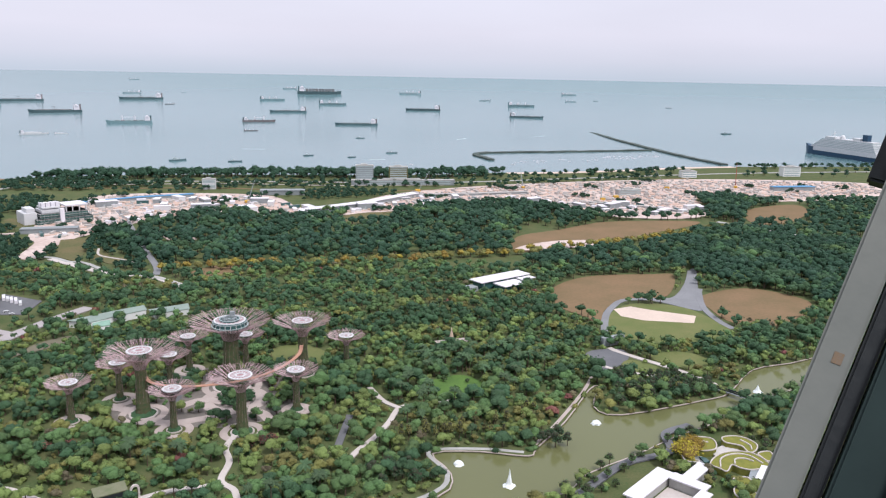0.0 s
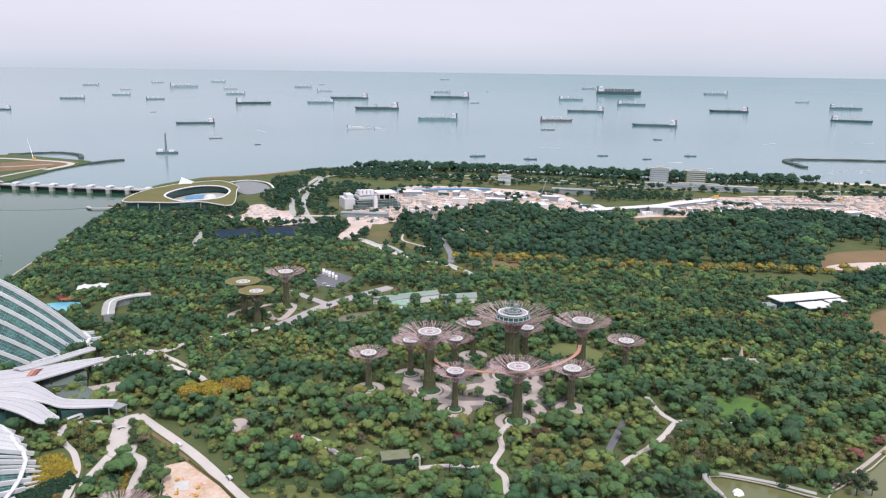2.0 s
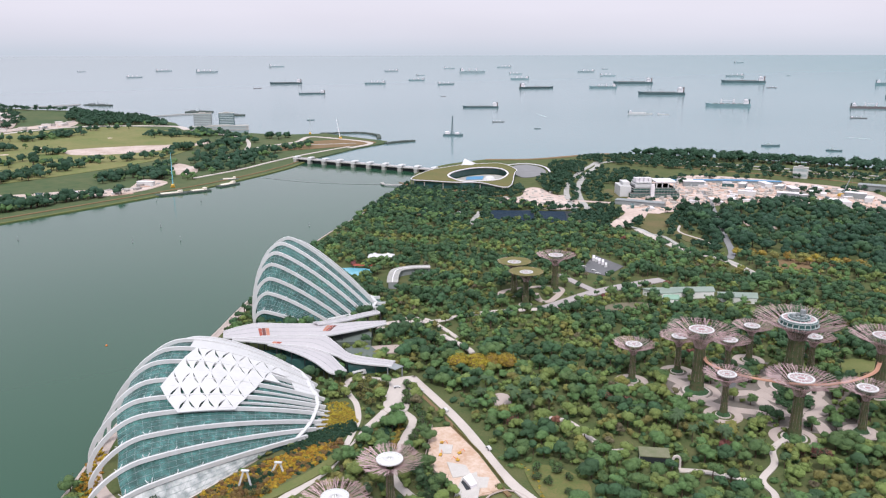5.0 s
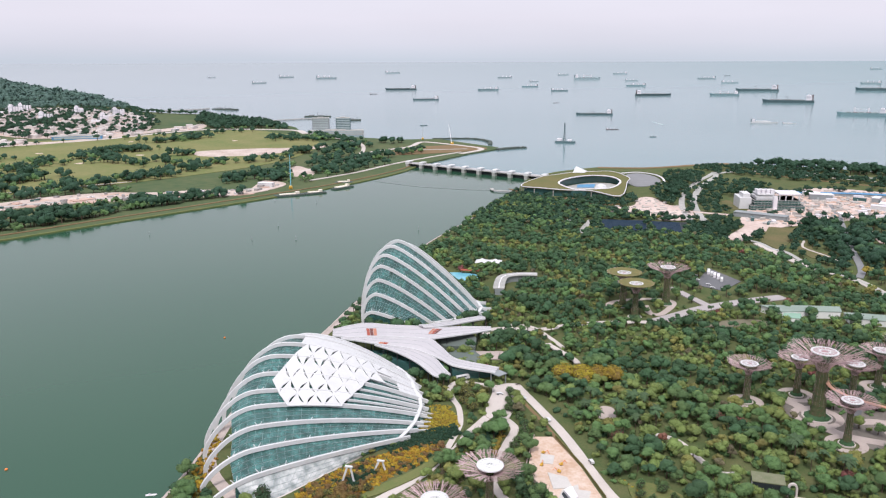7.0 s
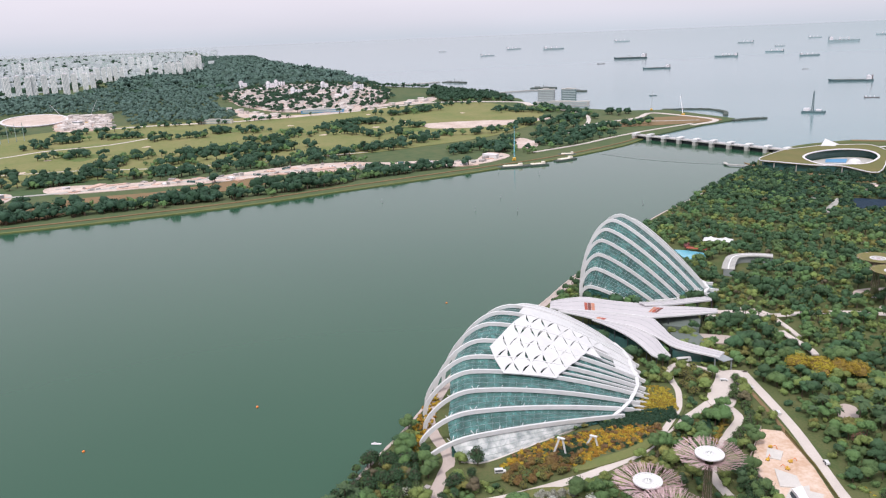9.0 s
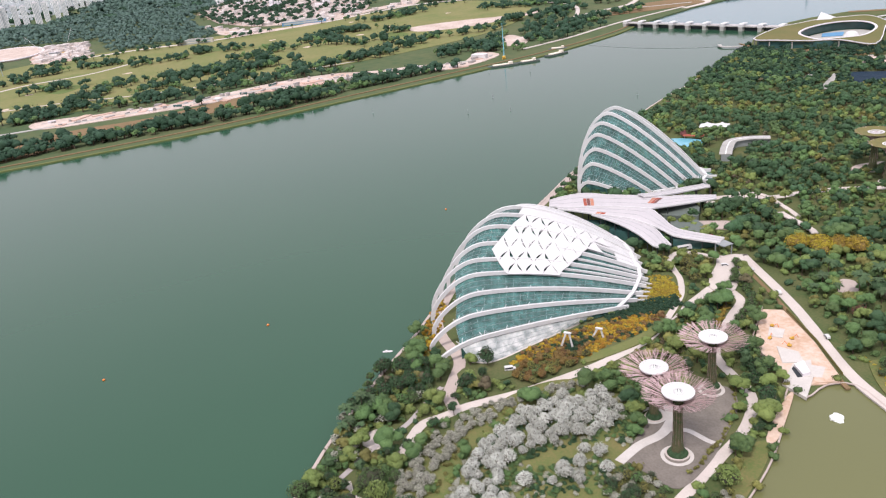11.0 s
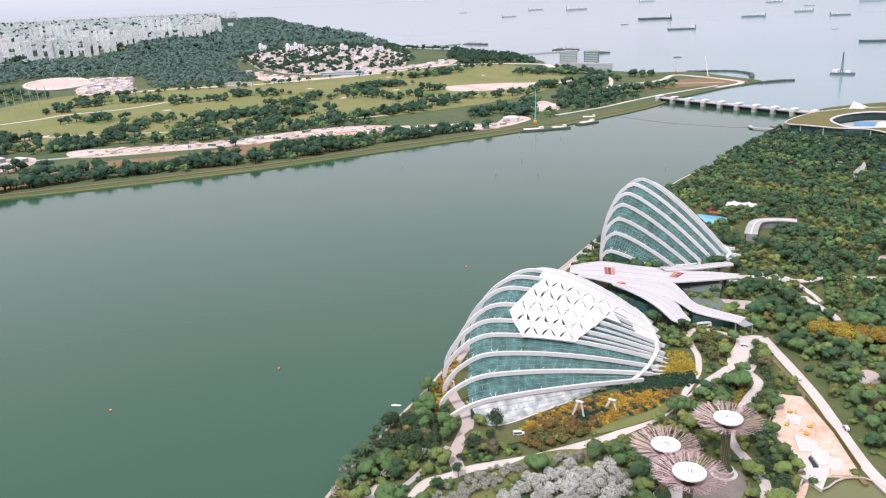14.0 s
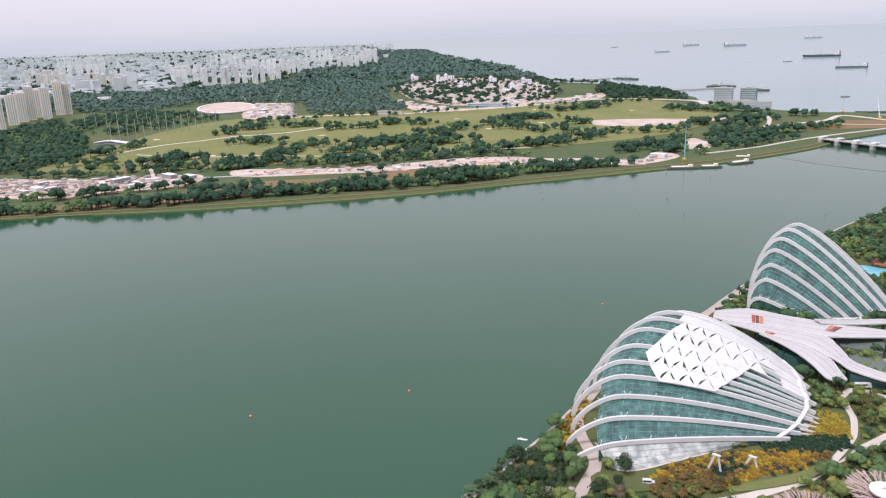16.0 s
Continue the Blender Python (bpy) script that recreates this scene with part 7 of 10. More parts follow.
long_shed([(-195, 1095), (-120, 1165), (-42, 1272)], 16, 7, "whiteroof", "long white site shed roof")
long_shed([(-42, 1272), (60, 1300), (150, 1330)], 9, 4, "concrete", "long grey hoarding along the site")
long_shed([(-300, 1265), (-228, 1276)], 18, 8, "greyroof", "long grey-roofed site shed")
long_shed([(-452, 942), (-515, 925)], 14, 6, "greyroof", "long grey-roofed site shed")
long_shed([(618, 1424), (702, 1440)], 16, 8, "bluepaint", "long blue-roofed site shed")
long_shed([(240, 1238), (330, 1200), (390, 1150)], 8, 3, "concrete", "grey trench wall across the site")
long_shed([(-540, 1130), (-470, 1190), (-400, 1230)], 10, 5, "bluepaint", "pale blue hoarding beside the site")

# site cabins, stacks and machines
CABIN = []
for i, (mat, lab, s) in enumerate((("whiteroof", "white site cabin", (12, 5, 3.2)), ("greyroof", "grey site cabin", (14, 6, 4)), ("concrete", "stack of grey concrete parts", (10, 4, 2.4)), ("orange_earth", "stack of rust-brown site timber", (9, 5, 2.2)), ("teal", "dark green stored container", (12, 3, 3)), ("white", "bright white site cabin", (16, 7, 4.4)))):
    c = thing("site_cabin", lab + " on the building site", "site cabin", group="site cabins")
    w, d, h = s
    part("body", boxes((-w / 2, -d / 2, 0, w / 2, d / 2, h), bevel=0.15), M[mat], c)
    part("roof", boxes((-w / 2 - 0.2, -d / 2 - 0.2, h, w / 2 + 0.2, d / 2 + 0.2, h + 0.35)), M["whiteroof" if i in (0, 1, 5) else mat], c)
    part("door", boxes((-w / 6, -d / 2 - 0.06, 0.1, -w / 6 + 1, -d / 2 + 0.02, 2.1)), M["recess"], c)
    CABIN.append([c, False])
g = random.Random(17)
SITE = [(-520, 965), (-545, 1090), (-520, 1225), (-310, 1250), (-215, 1140), (-150, 1090), (-93, 1275), (126, 1430), (516, 1560), (850, 1550), (831, 1405), (560, 1300), (455, 1345), (395, 1150), (267, 1124), (112, 1230), (-60, 1145), (-200, 1075), (-330, 1105), (-400, 1020), (-440, 910), (-480, 890)]
pts_site = np.concatenate([strew(SITE, 21, 0.5, 44)])
pts_east = np.concatenate([strew(STRIP_A, 13, 0.5, 45), strew(STRIP_B, 16, 0.5, 48)[::2]])
pts_far = np.concatenate([strew(FAR_WORKS, 30, 0.5, 46), strew(FAR_SITE, 30, 0.5, 49)[::2], strew(ROUND_SITE, 24, 0.5, 47)])
near_first = pts_site[np.argsort(np.hypot(pts_site[:, 0], pts_site[:, 1]))]
for x, y in np.concatenate([near_first[:230:1], pts_east[::5], pts_far[::9]]):
    if -570 < x < -435 and 945 < y < 1115:
        continue
    slot = CABIN[g.randrange(6)]
    X, Y, Z, k = draw_in(float(x), float(y))
    s = g.uniform(0.6, 1.5) * k
    m = pose(X, Y, Z + 0.3, 0, 0, g.choice((12, 40, 100, 130)) + g.uniform(-8, 8)) @ Matrix.Diagonal((s, s, s, 1))
    if slot[1]:
        copy_thing(slot[0], m)
    else:
        slot[0].matrix_basis, slot[1] = m, True


def box_heap(name, label, spots, w, d, h, seed, mat):
    """Many small boxes, past counting, as one mesh."""
    gq = np.random.default_rng(seed)
    v, f = [], []
    for x, y in spots:
        X, Y, Z, k = draw_in(float(x), float(y))
        a_, ww, dd_, hh_ = gq.uniform(0, 3.14), gq.uniform(*w) * k / 2, gq.uniform(*d) * k / 2, gq.uniform(*h) * k
        c, s_ = math.cos(a_), math.sin(a_)
        b0 = len(v)
        for z in (0, hh_):
            for sx, sy in ((-1, -1), (1, -1), (1, 1), (-1, 1)):
                v.append((X + sx * ww * c - sy * dd_ * s_, Y + sx * ww * s_ + sy * dd_ * c, Z + z))
        f += [(b0 + 4, b0 + 5, b0 + 6, b0 + 7), (b0, b0 + 1, b0 + 5, b0 + 4), (b0 + 1, b0 + 2, b0 + 6, b0 + 5), (b0 + 2, b0 + 3, b0 + 7, b0 + 6), (b0 + 3, b0, b0 + 4, b0 + 7)]
    return tagged(new(name, mesh_of(name, (v, f), mat)), label, "site clutter", kind="stuff")


M["clutter"] = foliage("mixed_site_materials", (0.07, 0.085, 0.09), (0.66, 0.59, 0.56), 0.03, relief=0.0)
M["works_mix"] = foliage("white_and_pink_works_blocks", (0.34, 0.27, 0.25), (0.76, 0.73, 0.72), 0.02, relief=0.0)
M["spoil"] = foliage("heaps_of_pinkish_earth", (0.34, 0.20, 0.15), (0.70, 0.54, 0.46), 0.01, relief=0.0)
box_heap("site_clutter", "scattered grey and white site materials", strew(SITE, 13, 0.5, 51), (2, 11), (1.5, 5), (0.8, 4.5), 52, M["clutter"])
box_heap("site_clutter", "scattered materials beside the dam centre", strew(EARTH, 13, 0.5, 43), (2, 9), (1.5, 4), (0.8, 2.6), 59, M["clutter"])
box_heap("site_clutter", "low heaps of pinkish earth and timber", strew(SITE, 19, 0.5, 53), (8, 26), (3, 12), (0.6, 1.8), 54, M["spoil"])
box_heap("site_clutter", "scattered materials on the far earthworks", pts_east, (3, 14), (2, 7), (1, 5), 55, M["clutter"])
box_heap("site_clutter", "white and pinkish works blocks on the far earthworks", pts_far, (8, 34), (6, 16), (2, 9), 56, M["works_mix"])
box_heap("site_clutter", "dark stacks and machines on the far earthworks", pts_far[1::3] + 14, (6, 20), (4, 10), (3, 9), 57, M["clutter"])
box_heap("site_clutter", "low heaps of earth on the far earthworks", np.concatenate([pts_far[::2] + (9, -12), pts_east[::3] + 5]), (10, 36), (6, 18), (0.8, 2.4), 58, M["spoil"])


def mixing_plant(x, y, rz):
    X, Y, Z, k = draw_in(x, y)
    c = thing("mixing_plant", "white concrete-mixing plant with silos", "plant", X, Y, Z, rz)
    part("tower", boxes((-7, -6, 0, 7, 6, 30), (-4, -4, 30, 4, 4, 34), bevel=0.4), M["whiteroof"], c)
    part("window_band", boxes((-7.2, -6.2, 9, 7.2, 6.2, 10.5), (-7.2, -6.2, 20, 7.2, 6.2, 21.5)), M["recess"], c)
    for q in range(3):
        vv, ff = lathe([(0.6, 5), (4, 10), (4, 23), (3.4, 24.5), (0.6, 25)], 12)
        part("silo", ([(a_ + 13 + q * 9.5, b_, c_) for a_, b_, c_ in vv], ff), M["whiteroof"], c)
    part("conveyor", sweep([(-42, 0, 2), (-6, 0, 26)], 3, 3), M["greyroof"], c)
    part("shed", boxes((-34, -24, -1, 24, -11, 9), bevel=0.3), M["whiteroof"], c)


for x, y, rz in ((-3150, 820, 20), (-3420, 650, 50), (-3500, 700, 80), (-3580, 560, 30), (-2960, 900, 100), (-2700, 780, 10), (-2900, 640, 60)):
    mixing_plant(x, y, rz)


def crawler_crane(x, y, reach, rz, mat="greyroof", lean=55):
    X, Y, Z, k = draw_in(x, y)
    c = thing("site_crane", "lattice crane on the building site", "crane", X, Y, Z, rz)
    part("base", boxes((-4, -3, 0, 4, 3, 1.6), (-5, -2.4, 1.6, 3.5, 2.4, 4.6), bevel=0.2), M["yellow"], c)
    boom = ([], [])
    tip = Vector((reach * math.cos(radians(lean)), 0, reach * math.sin(radians(lean)) + 3))
    for o in ((0, 0.7, 0), (0, -0.7, 0), (0.8, 0, 1)):
        sweep([Vector((2, 0, 3)) + Vector(o), tip], 0.35, 0.35, data=boom)
    n = 9
    for i in range(n):
        p, q = Vector((2, 0, 3)).lerp(tip, i / n), Vector((2, 0, 3)).lerp(tip, (i + 1) / n)
        wv = 0.7 * (1 - i / n)
        sweep([p + Vector((0, wv, 0)), q + Vector((0, -wv, 0))], 0.2, 0.2, data=boom)
    sweep([tip, tip - Vector((0, 0, reach * 0.5))], 0.15, 0.15, data=boom)
    part("boom", boom, M[mat], c, "thin lattice boom")


for row_ in ((300, 1300, 40, 20), (270, 1270, 44, 200, "recess", 86), (560, 1450, 46, 80, "red", 80), (420, 1420, 36, 150), (-40, 1330, 40, 30), (-300, 1180, 38, 70), (-1090, 590, 55, 150, "pool", 62), (-2380, -60, 70, 100, "whiteroof", 60), (-2250, -90, 80, 250, "whiteroof", 50),
             (-1560, 1230, 60, 140, "greyroof", 45), (-1420, 1210, 50, 160, "whiteroof", 60), (150, 1390, 40, 100)):
    crawler_crane(*row_)

# ------------------------------------------------------------------ garden buildings
hall = thing("event_hall", "low white hall with folded roof sheets", "hall", 62, 730, 0, 38)
part("roof", boxes((-34, -8, 7.4, 30, 10, 8.2), (-20, -26, 5.6, 8, -9, 6.3), (10, -18, 6.2, 28, -9, 6.9)), M["whiteroof"], hall, "white flat roof sheets")
part("wall", boxes((-31, -6, 0, 27, 8, 7.4), (-18, -24, 0, 6, -8, 5.6), (12, -16, 0, 26, -9, 6.2)), M["teal"], hall)
part("annex", boxes((-56, -6, 0, -36, 4, 4.5), bevel=0.1), M["greyroof"], hall, "grey annex")
for x in (-30, -15, 0, 15, 28):
    part("column", lathe([(0.25, 0), (0.25, 7.4)], 8), M["white"], hall).location = (x, -7.4, 0)
keep_clear(outline=[(20, 700), (60, 690), (98, 738), (95, 770), (40, 745)])

tent = thing("white_tent", "white peaked fabric canopy over the trees", "tent", -537, 505, 0, 42)
v, f = [], []
for i in range(13):
    for j in range(5):
        x, y = -13 + 26 * i / 12, -7 + 14 * j / 4
        v.append((x, y, 5.2 + 2.6 * abs(math.sin(math.pi * i / 6)) * (1 - abs(y) / 9) + (0.8 if i in (3, 9) else 0)))
for i in range(12):
    for j in range(4):
        a_ = i * 5 + j
        f.append((a_, a_ + 5, a_ + 6, a_ + 1))
part("fabric", (v, f), M["white"], tent)
for x in (-12, 0, 12):
    for y in (-6.5, 6.5):
        part("pole", lathe([(0.15, 0), (0.12, 5.6)], 6), M["white"], tent).location = (x, y, 0)
keep_clear(outline=[(-552, 490), (-540, 488), (-520, 510), (-530, 524), (-545, 515)])
area("water_play", [(-546, 452), (-534, 470), (-515, 474), (-508, 458), (-522, 446)], M["pool"], "blue water-play pool", "pool")
play = thing("play_roof", "red and white play shelter roof", "shelter", -530, 474, 0, 40)
part("roof", boxes((-9, -3, 3.4, 9, 3, 3.8), bevel=0.1), M["red"], play)
part("post", boxes((-8, -0.2, 0, -7.6, 0.2, 3.4), (7.6, -0.2, 0, 8, 0.2, 3.4)), M["white"], play)
roof_c = thing("curved_roof", "pale grey curved sheet roof among trees", "shelter")
cl = smooth([(-462, 447, 6), (-476, 462, 6), (-487, 478, 6), (-483, 494, 6), (-472, 506, 6)], 6)
part("roof", sweep(cl, 10, 0.6), M["concrete"], roof_c)
part("ridge", sweep([p + Vector((0, 0, 0.35)) for p in cl], 0.9, 0.2), M["whiteroof"], roof_c)
for k in range(1, len(cl) - 1):
    d = (cl[k + 1] - cl[k - 1]).normalized()
    w = Vector((-d.y, d.x, 0)) * 4.8
    part("roof_seam", sweep([cl[k] - w + Vector((0, 0, 0.34)), cl[k] + w + Vector((0, 0, 0.34))], 0.2, 0.1), M["greyroof"], roof_c)
part("wall", sweep([p - Vector((0, 0, 3.2)) for p in cl], 7, 5.6), M["greyroof"], roof_c)
keep_clear(line=[(p.x, p.y) for p in cl], width=11)


def flat_house(label, outline, h, mat, wall="facade"):
    b = thing("garden_house", label, "building")
    part("wall", prism(outline, 0, h - 0.5), M[wall], b)
    cx, cy = sum(p[0] for p in outline) / len(outline), sum(p[1] for p in outline) / len(outline)
    part("roof", prism([(cx + (x - cx) * 1.04, cy + (y - cy) * 1.04) for x, y in outline], h - 0.5, h), M[mat], b)
    keep_clear(outline=[(cx + (x - cx) * 1.25, cy + (y - cy) * 1.25) for x, y in outline])
    return b


flat_house("long low house with a grey-green roof among trees", [(-291, 577), (-268, 602), (-249, 620), (-242, 608), (-258, 592), (-272, 574)], 6.0, "sageroof")
flat_house("low house with a pale green awning roof", [(-272, 577), (-262, 584), (-256, 573), (-267, 565)], 4.6, "awning")
flat_house("low house with a teal-grey roof among trees", [(-241, 612), (-215, 631), (-209, 616), (-232, 602)], 5.0, "sageroof")
shelter = flat_house("small garden shelter with a mossy roof", [(-164, 332), (-152, 340), (-147, 332), (-159, 324)], 4.2, "moss", "dark")
for x, y in ((-160, 325), (-154, 329), (-148, 333)):
    part("column", lathe([(0.3, 0), (0.3, 3.8)], 8), M["concrete"], shelter).location = (x + 0.6, y - 0.8, 0)
portal = thing("stone_portal", "pale arched stone portal beside the path", "portal", -143, 331, 0, 35)
part("pier", boxes((-2.2, -0.7, 0, -1.3, 0.7, 5.0), bevel=0.1), M["path"], portal)
part("pier", boxes((1.3, -0.7, 0, 2.2, 0.7, 5.0), bevel=0.1), M["path"], portal)
part("arch", sweep([(1.75 * math.cos(k), 0, 5.0 + 1.9 * math.sin(k)) for k in np.linspace(0, math.pi, 9)], 1.2, 0.9), M["path"], portal)


def vehicle(name, label, l, w, h, mat, glass_from=0.45):
    t = thing(name, label, "vehicle", group=name + "s")
    part("body", boxes((-l / 2, -w / 2, 0.35, l / 2, w / 2, h * 0.55), (-l / 2, -w / 2 + 0.05, h * 0.5, l / 2 - l * (0.04 if h > 2.4 else 0.25), w / 2 - 0.05, h), bevel=0.12), M[mat], t)
    part("window", boxes((-l / 2 + 0.25, -w / 2 - 0.02, h * 0.55, l / 2 - l * 0.28, w / 2 + 0.02, h * 0.85)), M["dark"], t)
    for x in (-l * 0.32, l * 0.32):
        for y in (-w / 2, w / 2):
            wh = part("wheel", lathe([(0.05, -0.15), (0.42, -0.15), (0.42, 0.15), (0.05, 0.15)], 10), M["gasket"], t)
            wh.matrix_basis = pose(x, y, 0.42, 90, 0, 0)
    return t


BUS = vehicle("coach", "parked coach with dark windows", 12, 2.6, 3.3, "whiteroof")
VAN = vehicle("van", "small white van parked beside path", 5.4, 2.0, 2.3, "white")
CAR = vehicle("car", "small white parked car", 4.4, 1.8, 1.5, "white")
WBUS = vehicle("minibus", "white minibus by the entrance", 9, 2.5, 3.0, "white")
BUS.matrix_basis = pose(-367, 640, 0.2, 0, 0, 120)
VAN.matrix_basis = pose(-286, 145, 0.3, 0, 0, 70)
CAR.matrix_basis = pose(-313, 305, 0.3, 0, 0, 60)
WBUS.matrix_basis = pose(-345, 303, 0.3, 0, 0, 75)
for i, (x, y) in enumerate(((-372, 642), (-377, 645), (-382, 648), (-360, 634))):
    copy_thing((BUS, WBUS)[i % 2], pose(x, y, 0.2, 0, 0, 120))
for x, y, a_ in ((-390, 333, 30), (-386, 337, 30), (-383, 341, 30), (-375, 618, 40), (-360, 612, 40), (-352, 606, 40), (-345, 612, 40), (-384, 630, 40), (-300, 312, 20), (-270, 302, 150), (-224, 284, 150)):
    copy_thing(CAR, pose(x, y, 0.3, 0, 0, a_))

# tall white A-frames by the low greenhouse
for x, y, hh in ((-287, 178, 9.5), (-286, 196, 6.5)):
    fr = thing("garden_arch", "slanting white steel garden arch", "arch", x, y, 0, 35)
    part("leg", sweep([(-3, -1, 0), (0, 0, hh)], 0.6, 0.9), M["white"], fr)
    part("leg", sweep([(3, 1, 0), (1.4, 0.4, hh)], 0.6, 0.9), M["white"], fr)
    part("crossbar", boxes((-1.2, -0.5, hh - 0.4, 2.6, 0.9, hh + 0.3), bevel=0.1), M["white"], fr)

# lakeside stage and machines
stage = thing("lakeside_stage", "pale lakeside stage deck with a dark slot", "stage", -206, 247, 0)
part("deck", prism([(-1, -10), (-10, 6), (-8, 15), (3, 4), (12, -10)], -0.6, 0.9), M["whitepath"], stage, "pale concrete deck")
part("roof_slab", prism([(-8, 4.5), (-7.5, 10), (0.5, 5), (0, 1)], 0.9, 2.4), M["whiteroof"], stage, "low white roof slab")
part("opening", prism([(-7.2, 2.4), (-8, 4.4), (0, 0.9), (-1, -1.0)], 0.9, 1.15), M["dark"], stage, "dark open slot")
area("stage_apron", [(-219, 270), (-195, 258), (-200, 248)], M["orange_earth"], "pale orange earth corner at the lake", "ground", round_it=False, clear=False)
for x, y, a_ in ((-246, 272, 20), (-238, 262, 110), (-228, 264, 200), (-232, 270, 70)):
    ex = thing("excavator", "small excavator on bare earth", "machine", x, y, 0.2, a_)
    ex.scale = (0.62, 0.62, 0.62)
    part("tracks", boxes((-1.6, -1.3, 0, 1.6, -0.7, 0.8), (-1.6, 0.7, 0, 1.6, 1.3, 0.8), bevel=0.1), M["gasket"], ex)
    part("cab", boxes((-1.5, -1.1, 0.8, 1.3, 1.1, 2.0), (-0.1, -1.0, 2.0, 1.2, 0.1, 3.0), bevel=0.1), M["yellow"], ex)
    part("arm", sweep([(1.2, 0.4, 1.8), (3.6, 0.4, 3.8), (5.2, 0.4, 1.2)], 0.35, 0.4), M["orange"], ex)
for pts_ in ([(-231, 259), (-222, 263), (-214, 258), (-219, 250)], [(-214, 256), (-206, 262), (-201, 254), (-208, 247)], [(-246, 270), (-240, 274), (-235, 267), (-240, 263)]):
    area("concrete_slab", pts_, M["whitepath"], "pale fresh concrete slab on the site", "slab", round_it=False, clear=False)
hoard = thing("site_hoarding", "pinkish low hoarding along the building site", "hoarding")
part("board", sweep([(-262, 282, 1.0), (-240, 252, 1.0), (-218, 244, 1.0)], 0.2, 1.8), M["pinkpath"], hoard)
part("board", sweep([(-254, 290, 1.0), (-224, 277, 1.0), (-198, 263, 1.0)], 0.2, 1.8), M["gold"], hoard)

# terraced round planting and white roofs beyond the lake
M["terrace"] = stone("yellow_green_planting", (0.23, 0.215, 0.05), (0.14, 0.155, 0.04), 0.3, 0.95, 0.6, fine=6, spec=0.1)
terr = thing("terraced_garden_roof", "curved stepped green roof terraces with white edges", "green roof", 160, 385, 0)


def on_roof(points, z=None):
    return [(p[0] - 160, p[1] - 385) if z is None else (p[0] - 160, p[1] - 385, z) for p in points]


CRESCENTS = ([(132, 378), (137, 390), (146, 398), (154, 397), (155, 391), (152, 384), (145, 382), (138, 383), (136, 374), (139, 370), (136, 369), (132, 371)],
             [(161, 398), (169, 400), (175, 396), (177, 389), (173, 382), (169, 381), (168, 388), (162, 391), (160, 393)],
             [(144, 368), (152, 378), (162, 382), (171, 380), (175, 371), (174, 366), (164, 362), (158, 364), (155, 367), (150, 360), (147, 363)],
             [(174, 380), (181, 382), (180, 375), (176, 371), (174, 375)], [(151, 353), (158, 354), (158, 347), (149, 346)], [(148, 344), (156, 345), (155, 336), (146, 335)])
for i, o in enumerate(CRESCENTS):
    o = smooth(o, 4, closed=True)
    part("terrace", prism(on_roof(o), 0, 3.7 + 0.2 * (i % 2)), M["terrace"], terr, "yellow-green planted terrace" if not i else "")
    part("terrace_edge", sweep(on_roof(o, 3.9 + 0.2 * (i % 2)), 0.6, 0.5, closed=True), M["path"], terr, "pale stone edge" if not i else "")
for o, z in (([(133, 376), (137, 387), (145, 393), (151, 392)], 3.9), ([(148, 364), (152, 374), (161, 379), (168, 377), (172, 369)], 3.9), ([(157, 368), (159, 373), (164, 374), (168, 371)], 3.9), ([(170, 395), (173, 389), (172, 384)], 4.1)):
    part("terrace_step", sweep(on_roof(smooth(o, 5), z), 0.7, 0.7), M["path"], terr, "pale curved step between two terraces")
part("terrace_court", prism(on_roof([(155, 390), (160, 394), (169, 388), (169, 381), (162, 382), (152, 380), (151, 383)]), 0, 1.4), M["whitepath"], terr, "white paved court")
part("terrace_pool", prism(on_roof([(138, 382), (144, 381), (146, 372), (140, 370), (137, 375)]), 0, 1.0), M["greyroof"], terr, "grey paved hollow")
part("skylight", prism(on_roof([(142, 379), (145, 378), (146, 374), (143, 373)]), 0.9, 1.9), M["teal"], terr)
part("house_roof", prism(on_roof([(159, 349), (170, 366), (175, 364), (164, 347)]), 0, 4.6), M["whiteroof"], terr, "white sloping house roof")
part("house_wall", prism(on_roof([(159, 355), (164, 364), (169, 365), (166, 359), (159, 351)]), 0, 3.6), M["greyroof"], terr, "grey rounded house front")
keep_clear(outline=[(132, 380), (138, 405), (172, 414), (192, 395), (188, 365), (165, 345), (148, 358)])
LAKE_ROOF = thing("white_roofed_house", "low house with broad white flat roofs and a court", "building", 106, 348, 0, 48)
part("roof", boxes((-22, -7, 5.2, 14, 2, 5.9), (8, -26, 5.2, 15, -7, 5.9), (-2, -30, 5.2, 8, -24, 5.9), (15, -18, 5.2, 34, -11, 5.9)), M["whiteroof"], LAKE_ROOF, "white flat roofs round a court")
part("wall", boxes((-20, -6, 0, 13, 1, 5.2), (9, -25, 0, 14, -7, 5.2), (-1, -29, 0, 8, -25, 5.2), (15, -17, 0, 32, -12, 5.2)), M["concrete"], LAKE_ROOF)
part("court", boxes((-22, -24, -0.3, 8, -7, 0.35)), M["path"], LAKE_ROOF, "pale paved court")
keep_clear(outline=[(78, 330), (92, 362), (112, 372), (126, 356), (146, 345), (130, 318), (95, 316)])
path("lakeside_road", [(70, 340), (100, 372), (128, 386), (132, 408), (150, 420)], 5, M["asphalt"], "grey lakeside road")
fb_ = thing("foot_bridge", "dark railed footbridge across the lake", "bridge", kind="")
part("deck", sweep([(178, 480, 1.2), (191, 467, 1.6), (205, 452, 1.2)], 3.2, 0.5), M["greyroof"], fb_)
